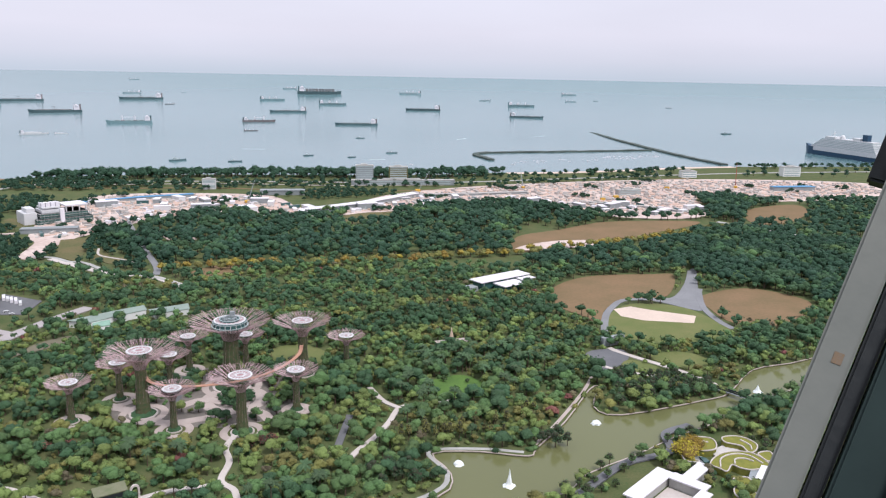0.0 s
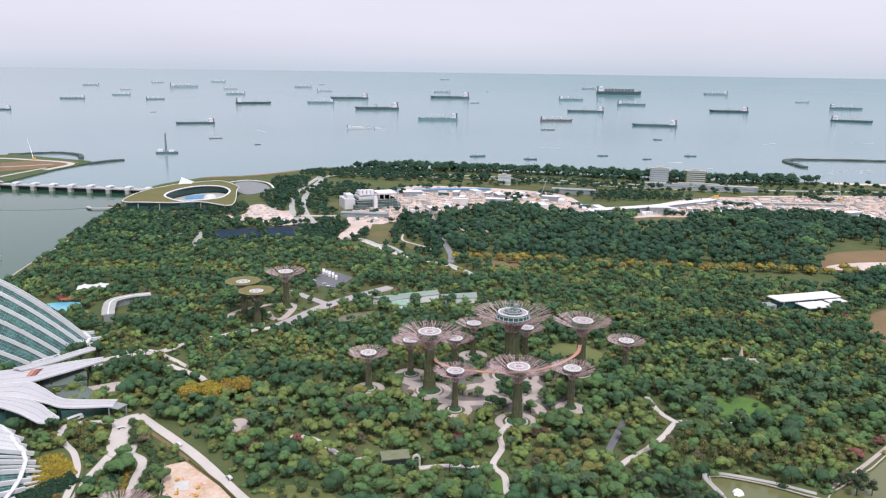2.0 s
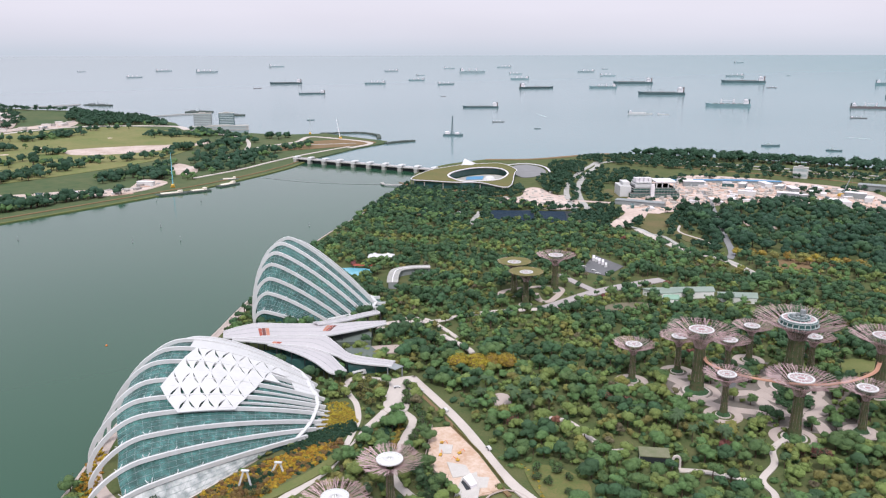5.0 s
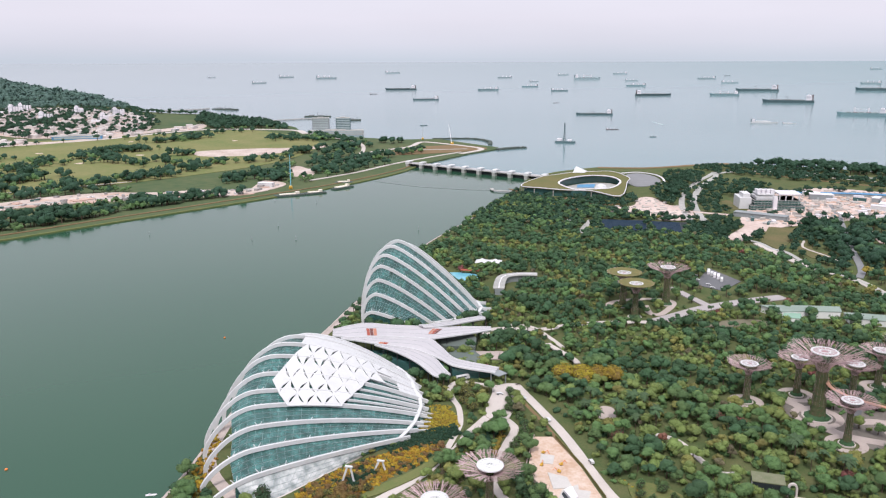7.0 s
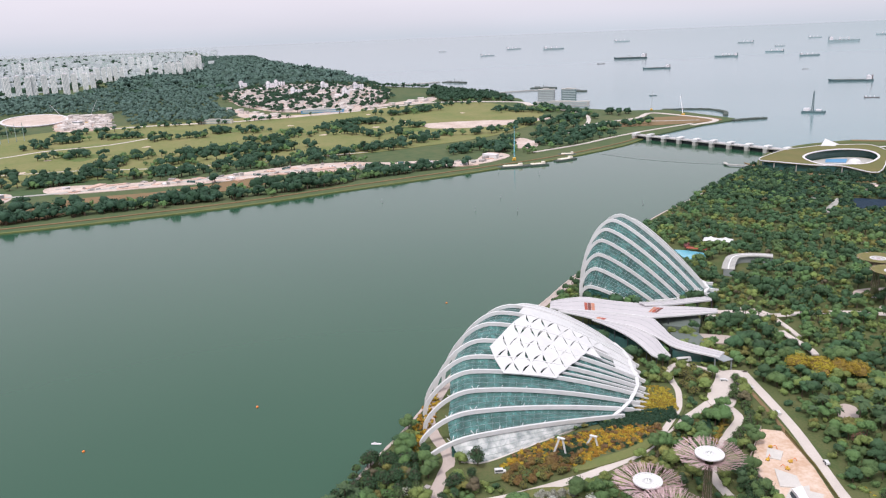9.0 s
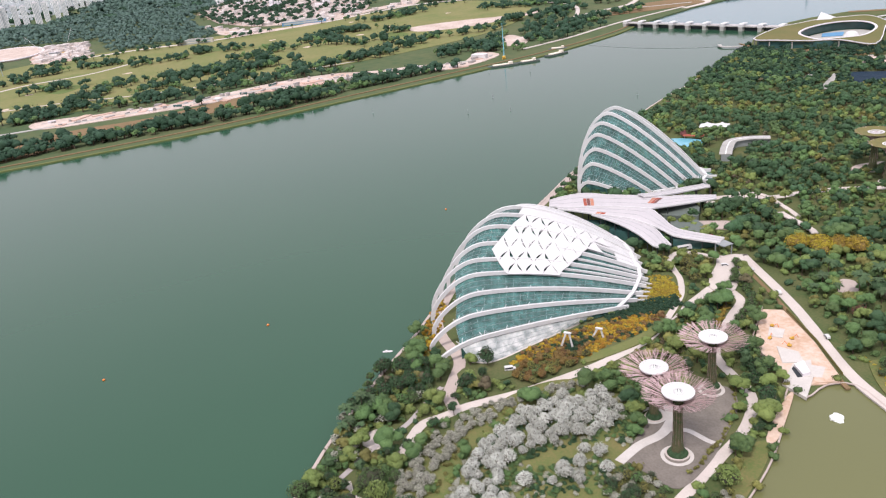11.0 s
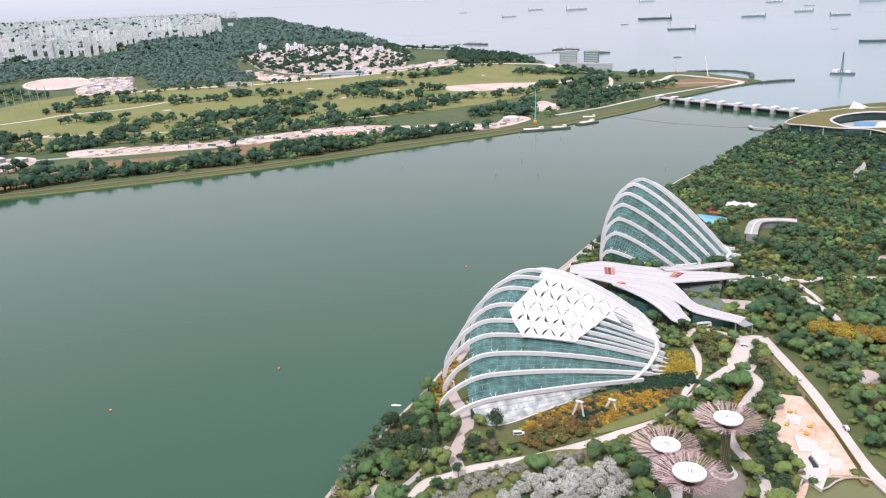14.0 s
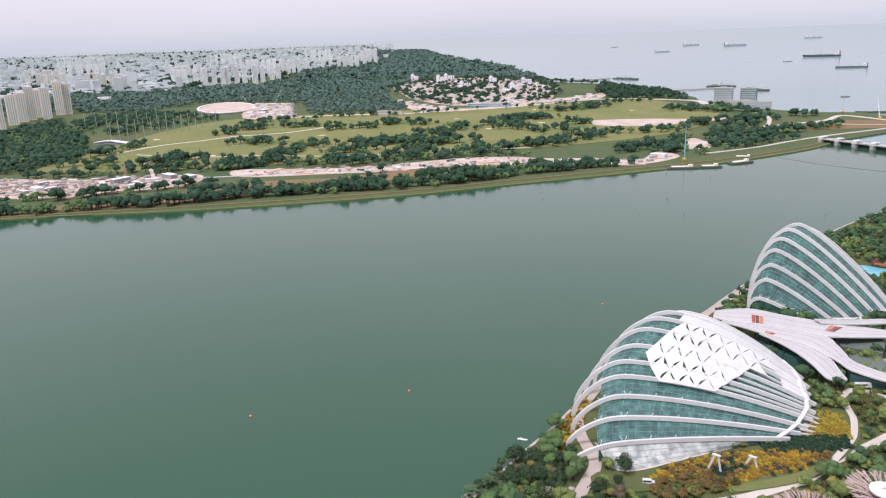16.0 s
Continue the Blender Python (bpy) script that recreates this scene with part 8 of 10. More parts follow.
for o in (-1.4, 1.4):
    part("railing", sweep([(178 + o * 0.7, 480 + o * 0.7, 2.3), (191 + o * 0.7, 467 + o * 0.7, 2.7), (205 + o * 0.7, 452 + o * 0.7, 2.3)], 0.15, 0.9), M["dark"], fb_)
pav = thing("garden_pavilion", "brown timber pavilion among palms", "pavilion", 10, 548, 0, 20)
part("roof", boxes((-12, -4, 4.4, 12, 4, 4.9), bevel=0.1), M["pinkpath"], pav)
part("column", boxes(*[(x, -3.4, 0, x + 0.5, -2.9, 4.4) for x in (-11, -5.5, 0, 5.5, 10.5)]), M["trunk"], pav)
part("spire", lathe([(2.2, 4.9), (1.4, 9), (0.5, 13), (0.1, 16)], 8), M["orange_earth"], pav)
wall_g = thing("garden_wall_block", "grey concrete block wall by the plaza", "wall", 134, 560, 0, 25)
part("block", boxes((-10, -2, 0, 10, 2, 7), bevel=0.2), M["greyroof"], wall_g)

# fountains
for x, y, hh in ((95, 423, 2.2), (12, 371, 2.0), (37, 350, 9.3), (212, 475, 5.0), (-179, 237, 2.2)):
    fo = thing("fountain", "white water jet on the lake", "fountain", x, y, -0.9)
    v, f = lathe([(3.2, 0.0), (2.6, 0.5), (1.6, min(hh, 2.0) * 0.7), (0.5, hh * 0.75), (0.1, hh)] if hh > 3 else [(3.0, 0.0), (2.6, 0.9), (1.8, 1.7), (0.6, hh), (0.05, hh + 0.1)], 14)
    q = random.Random(int(x))
    v = [(a_ * q.uniform(0.75, 1.2), b_ * q.uniform(0.75, 1.2), c_ * q.uniform(0.8, 1.1)) for a_, b_, c_ in v]
    part("spray", (v, f), M["foam"], fo)

# ------------------------------------------------------------------ far bank: towers and town
def tower_proto(label, wall, h):
    t = thing("apartment_tower", label, "apartment tower", group="apartment towers")
    part("wall", boxes((-13, -9, -4, 13, 9, h)), M[wall], t)
    for x in (-8.6, -3.0, 3.0, 8.6):
        part("balcony_strip", boxes((x - 1.2, -9.3, 3, x + 1.2, 9.3, h - 3)), M["recess"], t, "grey balcony strip" if x < -8 else "")
    part("roof", boxes((-13.4, -9.4, h, 13.4, 9.4, h + 1), (-5, -4, h + 1, 4, 4, h + 4.5)), M["whiteroof"], t)
    return t


TW = [[tower_proto("tall white apartment tower with balcony strips", "facade", 96), False], [tower_proto("beige apartment tower with balcony strips", "sandstone", 72), False]]
g = random.Random(23)


def towers(slot, x, y, width, face, hk, n=None):
    n = n or max(1, round(width / 38))
    for i in range(n):
        o = (i - (n - 1) / 2) * width / n
        px_, py_ = x + o * math.cos(radians(face)), y + o * math.sin(radians(face))
        X, Y, Z, k = draw_in(px_ + g.uniform(-12, 12), py_ + g.uniform(-12, 12))
        m = pose(X, Y, Z, 0, 0, face + g.uniform(-4, 4)) @ Matrix.Diagonal((k, k, k * hk * g.uniform(0.93, 1.05), 1))
        if slot[1]:
            copy_thing(slot[0], m)
        else:
            slot[0].matrix_basis, slot[1] = m, True


for x, y, w, hk in ((-3850, -275, 250, 1.1), (-4215, -90, 105, 1.0), (-5200, 40, 185, 1.0), (-5150, 336, 240, 1.0), (-5420, 450, 150, 1.05), (-5800, 600, 120, 1.4), (-6300, 640, 140, 1.3), (-4350, -530, 190, 0.85), (-6200, -1490, 330, 1.0), (-7300, -1700, 300, 1.15), (-6900, 700, 120, 1.2), (-6000, -200, 220, 0.9),
                    (-5600, -700, 200, 0.8), (-8200, -600, 300, 1.1), (-7600, 300, 260, 1.2), (-9000, -2200, 400, 1.2)):
    towers(TW[0], x, y, w, math.degrees(math.atan2(y, x)) + 90, hk)
for x, y, w, hk in ((-2389, -777, 34, 1.1), (-2464, -773, 50, 1.05), (-2522, -748, 60, 1.2), (-2673, -720, 60, 1.25), (-2600, -790, 60, 1.0), (-2260, -765, 30, 1.15), (-5073, -660, 120, 0.9), (-4300, -935, 190, 0.9), (-4700, -1300, 160, 0.9), (-5300, -1500, 200, 1.0)):
    towers(TW[1], x, y, w, math.degrees(math.atan2(y, x)) + 90, hk)

# town of low blocks out to the horizon, past counting
g = np.random.default_rng(33)
v, f, tint = [], [], []
n = 5200
az = np.radians(g.uniform(82.5, 125, n))
dist_t = np.exp(g.uniform(np.log(3600), np.log(30000), n))
for a_, d_ in zip(az, dist_t):
    x, y = -math.sin(a_) * d_, math.cos(a_) * d_
    if d_ < 4600 and a_ < math.radians(97):
        continue
    if x > -6400 and y > 60 + (-x - 5400) * 0.3:
        continue
    X, Y, Z, k = draw_in(x, y)
    big = g.uniform() < 0.05
    w, dp, h = g.uniform(18, 70) * k, g.uniform(14, 36) * k, (g.uniform(40, 75) if big else g.uniform(8, 26)) * k
    t = math.degrees(a_) + g.choice((0, 90)) + g.uniform(-10, 10)
    c, s = math.cos(radians(t)), math.sin(radians(t))
    b0 = len(v)
    for z in (-3, h):
        for sx, sy in ((-1, -1), (1, -1), (1, 1), (-1, 1)):
            v.append((X + sx * w / 2 * c - sy * dp / 2 * s, Y + sx * w / 2 * s + sy * dp / 2 * c, Z + z))
    f += [(b0 + 4, b0 + 5, b0 + 6, b0 + 7), (b0, b0 + 1, b0 + 5, b0 + 4), (b0 + 1, b0 + 2, b0 + 6, b0 + 5), (b0 + 2, b0 + 3, b0 + 7, b0 + 6), (b0 + 3, b0, b0 + 4, b0 + 7)]
M["town"] = foliage("pale_town_blocks", (0.28, 0.34, 0.36), (0.76, 0.76, 0.77), 0.0, relief=0.0)
tagged(new("town_blocks", mesh_of("town_blocks", (v, f), M["town"])), "pale low town blocks out to the horizon", "town", kind="stuff")
tp = np.stack([-np.sin(az) * dist_t, np.cos(az) * dist_t], 1)[::2] + g.normal(scale=40, size=(len(az[::2]), 2))
# the round white works and the practice poles behind the golf course
oval_w = thing("round_works", "wide round white works platform", "building site", *draw_in(-2590, -205)[:3], 5)
oval_w.scale = (1.75, 0.75, 1.0)
part("platform", lathe([(120, 0), (120, 3), (112, 3.4), (108, 1.5), (0.5, 1.6)], 40, cap=False), M["pale_clay"], oval_w)
part("rim", sweep([(118 * math.cos(t), 118 * math.sin(t), 3.4) for t in np.linspace(0, 2 * math.pi, 41)[:-1]], 7, 2, closed=True), M["whiteroof"], oval_w, "white round rim")
POLE = thing("net_pole", "tall thin pale practice-net pole", "pole", -1828, -399, 0, group="net poles")
part("pole", lathe([(0.85, 0), (0.6, 42)], 6), M["mullion"], POLE)
for i in range(1, 15):
    copy_thing(POLE, pose(-1828 - 14.5 * i, -399 + 15 * i, 0))
for i in range(9):
    copy_thing(POLE, pose(-2121 - 19 * i, -521 + 22 * i, 0))
clubhouse = thing("clubhouse", "curved white clubhouse roof", "building", -1745, -385, 0, 60)
part("roof", sweep(smooth([(-40, 0, 6), (-10, 10, 9), (25, 6, 7), (60, 0, 5)], 6), 16, 1.0), M["whiteroof"], clubhouse)
part("wall", sweep(smooth([(-38, 0, 2.5), (-10, 10, 4), (25, 6, 3), (58, 0, 2.2)], 6), 12, 5), M["greyroof"], clubhouse)
wh = draw_in(-3150, -690)
villa = thing("white_villa", "white stepped building in the woods", "building", wh[0], wh[1], wh[2], 80)
part("wall", boxes((-40, -14, -2, 40, 14, 14), (-24, -10, 14, 20, 10, 22), bevel=0.3), M["white"], villa)
part("window_band", boxes((-38, -14.4, 4, 38, 14.4, 6), (-38, -14.4, 9, 38, 14.4, 11)), M["recess"], villa)
# barges at the far bank
for x, y, l, a_ in ((-1040, 560, 46, 75), (-1032, 600, 34, 80), (-1048, 660, 40, 100), (-1090, 690, 30, 60)):
    bg = thing("work_barge", "flat work barge at the far bank", "barge", x, y, -1.3, a_)
    part("hull", boxes((-l / 2, -6, -0.6, l / 2, 6, 2.2), bevel=0.4), M["rock"], bg)
    part("load", boxes((-l / 3, -4, 2.2, l / 5, 4, 3.4), (l / 5, -3, 2.2, l / 3, 3, 5.6), bevel=0.2), M["sandstone"], bg)
breakwater([(-1275, 1220), (-1272, 1262), (-1262, 1300)], 12)
breakwater([(-1560, 1262), (-1500, 1340), (-1420, 1330), (-1360, 1280)], 10)
for pts_, w_ in (([(-2395, 1230), (-2395, 1300), (-2393, 1373), (-2342, 1435)], 10), ([(-3170, 1150), (-3165, 1240), (-3158, 1296), (-3187, 1373)], 12)):
    line_ = [draw_in(*q)[:3] for q in [((pts_[i][0] * (4 - j) + pts_[i + 1][0] * j) / 4, (pts_[i][1] * (4 - j) + pts_[i + 1][1] * j) / 4) for i in range(3) for j in range(4)]]
    setting("jetty", sweep([(x, y, z + 0.5) for x, y, z in line_], w_, 3.0), M["concrete"], "long low pale jetty in the sea", "jetty")
for x, y, l, a_ in ((-2460, 1456, 95, 49), (-2242, 1446, 85, 52), (-3090, 1386, 120, 30)):
    X, Y, Z, k = draw_in(x, y)
    isl = thing("mooring_platform", "dark working platform at the end of a jetty", "platform", X, Y, Z - 2.2, a_)
    part("deck", boxes((-l * k / 2, -9, -1, l * k / 2, 9, 4.5), bevel=0.5), M["rock"], isl)
    part("stores", boxes((-l * k / 3, -5, 4.5, -l * k / 8, 5, 9), (0, -5, 4.5, l * k / 4, 4, 8), bevel=0.3), M["greyroof"], isl)
    part("mast", boxes((-1, -0.8, 4.5, 0.6, 0.8, 17), (l * k / 3, -0.6, 4.5, l * k / 3 + 1.2, 0.6, 14)), M["greyroof"], isl)
boom = thing("floating_boom", "thin line of floats across the channel", "floating boom")
part("float_line", sweep(smooth([(-1075, 740, -1.1), (-985, 760, -1.1), (-905, 800, -1.1), (-868, 838, -1.1)], 8), 0.9, 0.5), M["greyroof"], boom)
for x, y in ((-905, 300), (-850, 440), (-770, 420), (-960, 560), (-1010, 520), (-720, 560)):
    copy_thing(MARK, pose(x, y, -1.3))
copy_thing(BUOY, pose(-412, 54, -1.3))
copy_thing(BUOY, pose(-520, 220, -1.3))

# ------------------------------------------------------------------ woods and planting
GARDEN = [(-225, 10), (-240, 18), (-345, 122), (-475, 280), (-590, 434), (-716, 640), (-805, 790), (-640, 850), (-560, 830), (-470, 780), (-300, 745), (-120, 800), (40, 800), (250, 800), (420, 720), (430, 560),
          (330, 430), (210, 330), (60, 260), (-60, 180), (-130, 60)]
g_pts = clear_of(strew(GARDEN, 8.2, seed=3, on=MAIN), 0.8)
dist = np.hypot(g_pts[:, 0], g_pts[:, 1])
keep = np.random.default_rng(5).uniform(size=len(g_pts)) < 0.93
silver = [(-203, 66), (-221, 80), (-236, 96), (-249, 117), (-255, 129), (-255, 148), (-243, 174), (-229, 172), (-214, 160), (-204, 150), (-197, 150), (-190, 132), (-178, 122), (-168, 119), (-160, 113), (-185, 78), (-193, 70)]
silver_main = [(-203, 69), (-221, 83), (-233, 97), (-247, 117), (-253, 129), (-253, 148), (-242, 173), (-229, 170), (-220, 158), (-223, 143), (-225, 133), (-227, 120), (-222, 111), (-215, 99), (-204, 98), (-192, 99), (-189, 91), (-193, 83)]
sage_band = [(-237, 64), (-248, 77), (-262, 97), (-266, 112), (-268, 129), (-266, 151), (-258, 170), (-251, 170), (-257, 150), (-259, 133), (-254, 117), (-245, 95), (-230, 78), (-217, 64), (-229, 63)]
low_r = [(-192, 131), (-199, 147), (-188, 153), (-180, 150), (-176, 158), (-171, 154), (-169, 162), (-173, 169), (-163, 173), (-155, 161), (-154, 145), (-152, 126), (-165, 126), (-176, 129)]
slope = [(-268, 140), (-268, 180), (-272, 212), (-284, 240), (-304, 270), (-322, 262), (-308, 215), (-300, 180), (-298, 150), (-284, 138)]
glade = sage_band
keep &= ~inside(g_pts[:, 0], g_pts[:, 1], low_r) & ~inside(g_pts[:, 0], g_pts[:, 1], slope)
keep &= ~inside(g_pts[:, 0], g_pts[:, 1], silver) & ~inside(g_pts[:, 0], g_pts[:, 1], glade)
g_pts = g_pts[keep]
near_d = np.hypot(g_pts[:, 0], g_pts[:, 1])
kind_no = patchy(g_pts, 60.0, 2) ** np.clip(0.85 + (near_d - 370) / 125, 0.85, 3.3)
KINDS = [("leaf_deep", 0.0, 0.13, "dense dark green garden trees", (6, 13), (3.4, 7.8)), ("leaf_mid", 0.13, 0.50, "green garden trees of mixed height", (5, 12), (3.0, 7.0)),
         ("leaf_light", 0.50, 0.80, "yellow-green garden trees", (4, 10), (2.6, 6.4)), ("leaf_olive", 0.80, 0.925, "olive flowering garden trees", (5, 8), (3.2, 5.2)),
         ("leaf_brown", 0.925, 0.96, "thin brownish trees", (5, 9), (2.6, 4.2)), ("leaf_palm", 0.96, 0.99, "dark palms and cycads", (7, 11), (2.6, 3.8)), ("leaf_red", 0.99, 1.01, "dull red bushy trees", (4, 7), (3.0, 4.6))]
near_trees = []
for i, (mat, lo, hi, lab, h, r) in enumerate(KINDS):
    mine = g_pts[(kind_no >= lo) & (kind_no < hi)]
    dd = np.hypot(mine[:, 0], mine[:, 1])
    for band, (d0, d1, leaves, lobes, leaf) in enumerate(((0, 300, 0, 0, 0), (300, 500, 96, 5, 0.36), (500, 1500, 22, 4, 0.8))):
        sel = mine[(dd >= d0) & (dd < d1)]
        if band == 0:
            near_trees += [(p[0], p[1], mat) for p in sel]
            continue
        wood("garden_trees", lab, sel, M[mat], h, r, lobes, leaves, leaf, 100 + i * 5 + band)
# undergrowth that closes the gaps between the crowns
u_pts = clear_of(strew(GARDEN, 7.0, seed=9, on=MAIN), 0.2)
u_pts = u_pts[np.hypot(u_pts[:, 0], u_pts[:, 1]) < 640]
u_near = clear_of(strew(GARDEN, 3.9, seed=10, on=MAIN), 0.0)
u_near = u_near[(np.hypot(u_near[:, 0], u_near[:, 1]) < 310) & ~inside(u_near[:, 0], u_near[:, 1], glade) & ~inside(u_near[:, 0], u_near[:, 1], silver)]
u_near = u_near[~inside(u_near[:, 0], u_near[:, 1], low_r) & ~inside(u_near[:, 0], u_near[:, 1], slope)]
u_pts = np.concatenate([u_pts[np.hypot(u_pts[:, 0], u_pts[:, 1]) >= 310], u_near])
u_kind = patchy(u_pts, 50.0, 8)
for i, (mat, lo, hi) in enumerate((("leaf_mid", 0, 0.45), ("leaf_light", 0.45, 0.85), ("leaf_deep", 0.85, 0.93), ("leaf_olive", 0.93, 1.01))):
    sel = u_pts[(u_kind >= lo) & (u_kind < hi)]
    wood("shrubs", "low green shrubs and undergrowth", sel, M[mat], (1.6, 3.6), (2.6, 4.8), 2, 14, 0.5, 300 + i, base=0.05, trunk=False)


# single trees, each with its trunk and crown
def tree_kinds(mat, h, r, lobes, leaves, leaf, seed, label, name="tree", flat=0.8, base=0.34, core=0.84, inner="shaded_twigs"):
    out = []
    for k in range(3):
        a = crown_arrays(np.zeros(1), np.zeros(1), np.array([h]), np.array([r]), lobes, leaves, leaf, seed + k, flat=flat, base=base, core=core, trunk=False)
        # the second material gives the core its painted inner shade
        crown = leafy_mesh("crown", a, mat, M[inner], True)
        t = thing(name, label, "tree")
        limb = lathe([(r * 0.085, -0.2), (r * 0.06, h * 0.25), (r * 0.045, h * 0.5), (0.04, h * 0.8)], 7)
        gg = random.Random(seed + k)
        for q in range(5):
            a0 = q * 1.256 + gg.uniform(-0.3, 0.3)
            sweep([(0, 0, h * 0.34), (math.cos(a0) * r * 0.3, math.sin(a0) * r * 0.3, h * 0.5), (math.cos(a0) * r * 0.55, math.sin(a0) * r * 0.55, h * 0.62)], r * 0.05, r * 0.05, 5, data=limb)
        part("trunk", limb, M["trunk"], t)
        part("crown", crown, None, t)
        out.append(t)
    return out


def plant(protos, spots, seed, size=(0.62, 1.38), used=None):
    g = random.Random(seed)
    used = used if used is not None else {}
    for x, y in spots:
        p = g.choice(protos)
        s = g.uniform(*size)
        m = pose(x, y, 0, 0, 0, g.uniform(0, 360)) @ Matrix.Diagonal((s, s, s * g.uniform(0.9, 1.1), 1))
        if p not in used:
            used[p] = 1
            p.matrix_basis = m
        else:
            copy_thing(p, m)
    for p in protos:
        if p not in used:
            for c in list(p.children):
                bpy.data.objects.remove(c)
            bpy.data.objects.remove(p)


near_trees.sort(key=lambda q: math.hypot(q[0], q[1]))
for mat, lo, hi, lab, h, r in KINDS:
    rest = np.array([(x, y) for x, y, m in near_trees[205:] if m == mat])
    wood("garden_trees", lab, rest.reshape(-1, 2), M[mat], h, r, 9, 200, 0.32, 480)
near_trees = near_trees[:205]
LABELS = {"leaf_deep": "dark green broad-crowned garden tree", "leaf_mid": "mid green round-crowned garden tree", "leaf_light": "light yellow-green leafy garden tree", "leaf_olive": "small olive flowering garden tree",
          "leaf_brown": "thin brownish half-bare garden tree", "leaf_palm": "dark green tufted garden tree", "leaf_red": "low dull red bushy tree"}
for i, (mat, lo, hi, lab, h, r) in enumerate(KINDS):
    spots = [(x, y) for x, y, m in near_trees if m == mat]
    if spots:
        plant(tree_kinds(M[mat], sum(h) / 2 * 0.85, sum(r) / 2 * 0.85, 10, 800, 0.30, 500 + 10 * i, LABELS[mat]), spots, 40 + i)
# the silver grove
s_pts = strew(silver_main, 5.0, 0.28, 21)
s_pts = np.concatenate([s_pts, [(-211, 126), (-209, 133), (-210, 143), (-201, 140), (-201, 127), (-206, 118), (-211, 109), (-215, 139), (-206, 124)]])


def off_ways(p, gap):
    """Points at least gap from the edge of every path."""
    keep = np.ones(len(p), bool)
    for line, wd in KEEP_LINE:
        keep &= off_line(p[:, 0], p[:, 1], line) > wd + gap
    return p[keep]


s_pts = off_ways(s_pts, 0.2)
plant(tree_kinds(M["leaf_silver"], 6.0, 3.3, 13, 1350, 0.23, 700, "silver-grey round-crowned tree on grass", "silver_tree", flat=1.0, base=0.2, core=0.74, inner="pale_shaded_twigs"), [tuple(p) for p in s_pts], 60, (0.75, 1.2))
f_pts = off_ways(strew(silver, 2.5, 0.45, 43), 0.1)
for gl in ([(-201, 94), (-207, 102), (-197, 119), (-194, 128), (-186, 127), (-182, 124), (-188, 113), (-191, 100)], [(-224, 115), (-222, 135), (-218, 150), (-210, 155), (-204, 149), (-215, 132), (-217, 117)]):
    f_pts = f_pts[~inside(f_pts[:, 0], f_pts[:, 1], gl)]
fq = patchy(f_pts, 14.0, 44)
for mat, lo, hi in (("leaf_mid", 0, 0.42), ("leaf_sage", 0.42, 0.72), ("leaf_deep", 0.72, 1.01)):
    wood("shrubs", "low mixed undershrubs in the silver grove", f_pts[(fq >= lo) & (fq < hi)], M[mat], (0.9, 2.2), (1.3, 2.4), 3, 60, 0.24, 330 + int(lo * 10), base=0.02, trunk=False)
b_pts = off_ways(strew(sage_band, 3.7, 0.36, 22), 0.0)
plant(tree_kinds(M["leaf_sage"], 4.4, 2.9, 9, 640, 0.22, 720, "grey-green clipped shrub beside the garden path", "sage_shrub", flat=0.9, base=0.1, inner="pale_shaded_twigs"), [tuple(p) for p in b_pts], 62, (0.7, 1.25))

# shrubs between the grove and the lake
l_pts = off_ways(np.concatenate([strew(low_r, 3.0, 0.4, 23), strew([(-190, 88), (-182, 122), (-189, 112), (-193, 100), (-203, 92), (-196, 74)], 3.6, 0.4, 39), strew([(-180, 94), (-170, 117), (-186, 124), (-184, 112)], 3.4, 0.4, 40), strew([(-200, 150), (-198, 132), (-188, 128), (-190, 145)], 3.6, 0.4, 41), strew([(-204, 92), (-196, 72), (-206, 68), (-212, 90)], 4.0, 0.4, 42)]), 0.3)
lk = patchy(l_pts, 9.0, 24)
for mat, lo, hi, h_, r_, lab in (("leaf_sage", 0, 0.34, 3.4, 2.4, "grey-green rounded garden shrub"), ("leaf_mid", 0.34, 0.60, 3.8, 2.6, "mid green rounded garden shrub"), ("leaf_olive", 0.60, 0.88, 3.4, 2.4, "olive rounded garden shrub"), ("leaf_deep", 0.88, 1.01, 5.2, 3.4, "dark green bushy garden tree")):
    plant(tree_kinds(M[mat], h_, r_, 7, 320, 0.24, 760 + int(lo * 100), lab, "garden_shrub", flat=0.9, base=0.1, inner="pale_shaded_twigs" if mat == "leaf_sage" else "shaded_twigs"), [tuple(p) for p in l_pts[(lk >= lo) & (lk < hi)]], 63, (0.7, 1.25))
plant(tree_kinds(M["leaf_olive"], 3.6, 2.3, 6, 420, 0.24, 792, "olive clipped dome shrub beside the path", "garden_shrub", flat=0.9, base=0.05), [tuple(p) for p in np.concatenate([along([(-194, 76), (-186, 92), (-178, 108)], 3.8, 0.5, 49), along([(-182, 78), (-176, 90), (-170, 102)], 3.8, 0.5, 50)])], 77, (0.85, 1.15))
edge = np.concatenate([along([(-218, 219), (-205, 209), (-195, 193), (-187, 177), (-183, 164)], 2.2, 0.35, 25), along([(-193, 70), (-183, 88), (-172, 110)], 2.4, 0.8, 26), along([(-214, 69), (-234, 84), (-248, 104)], 2.6, 0.7, 28)])
wood("shrubs", "clipped olive shrubs along the garden paths", edge, M["leaf_olive"], (1.2, 2.2), (1.0, 1.7), 4, 70, 0.22, 323, base=0.02, trunk=False)
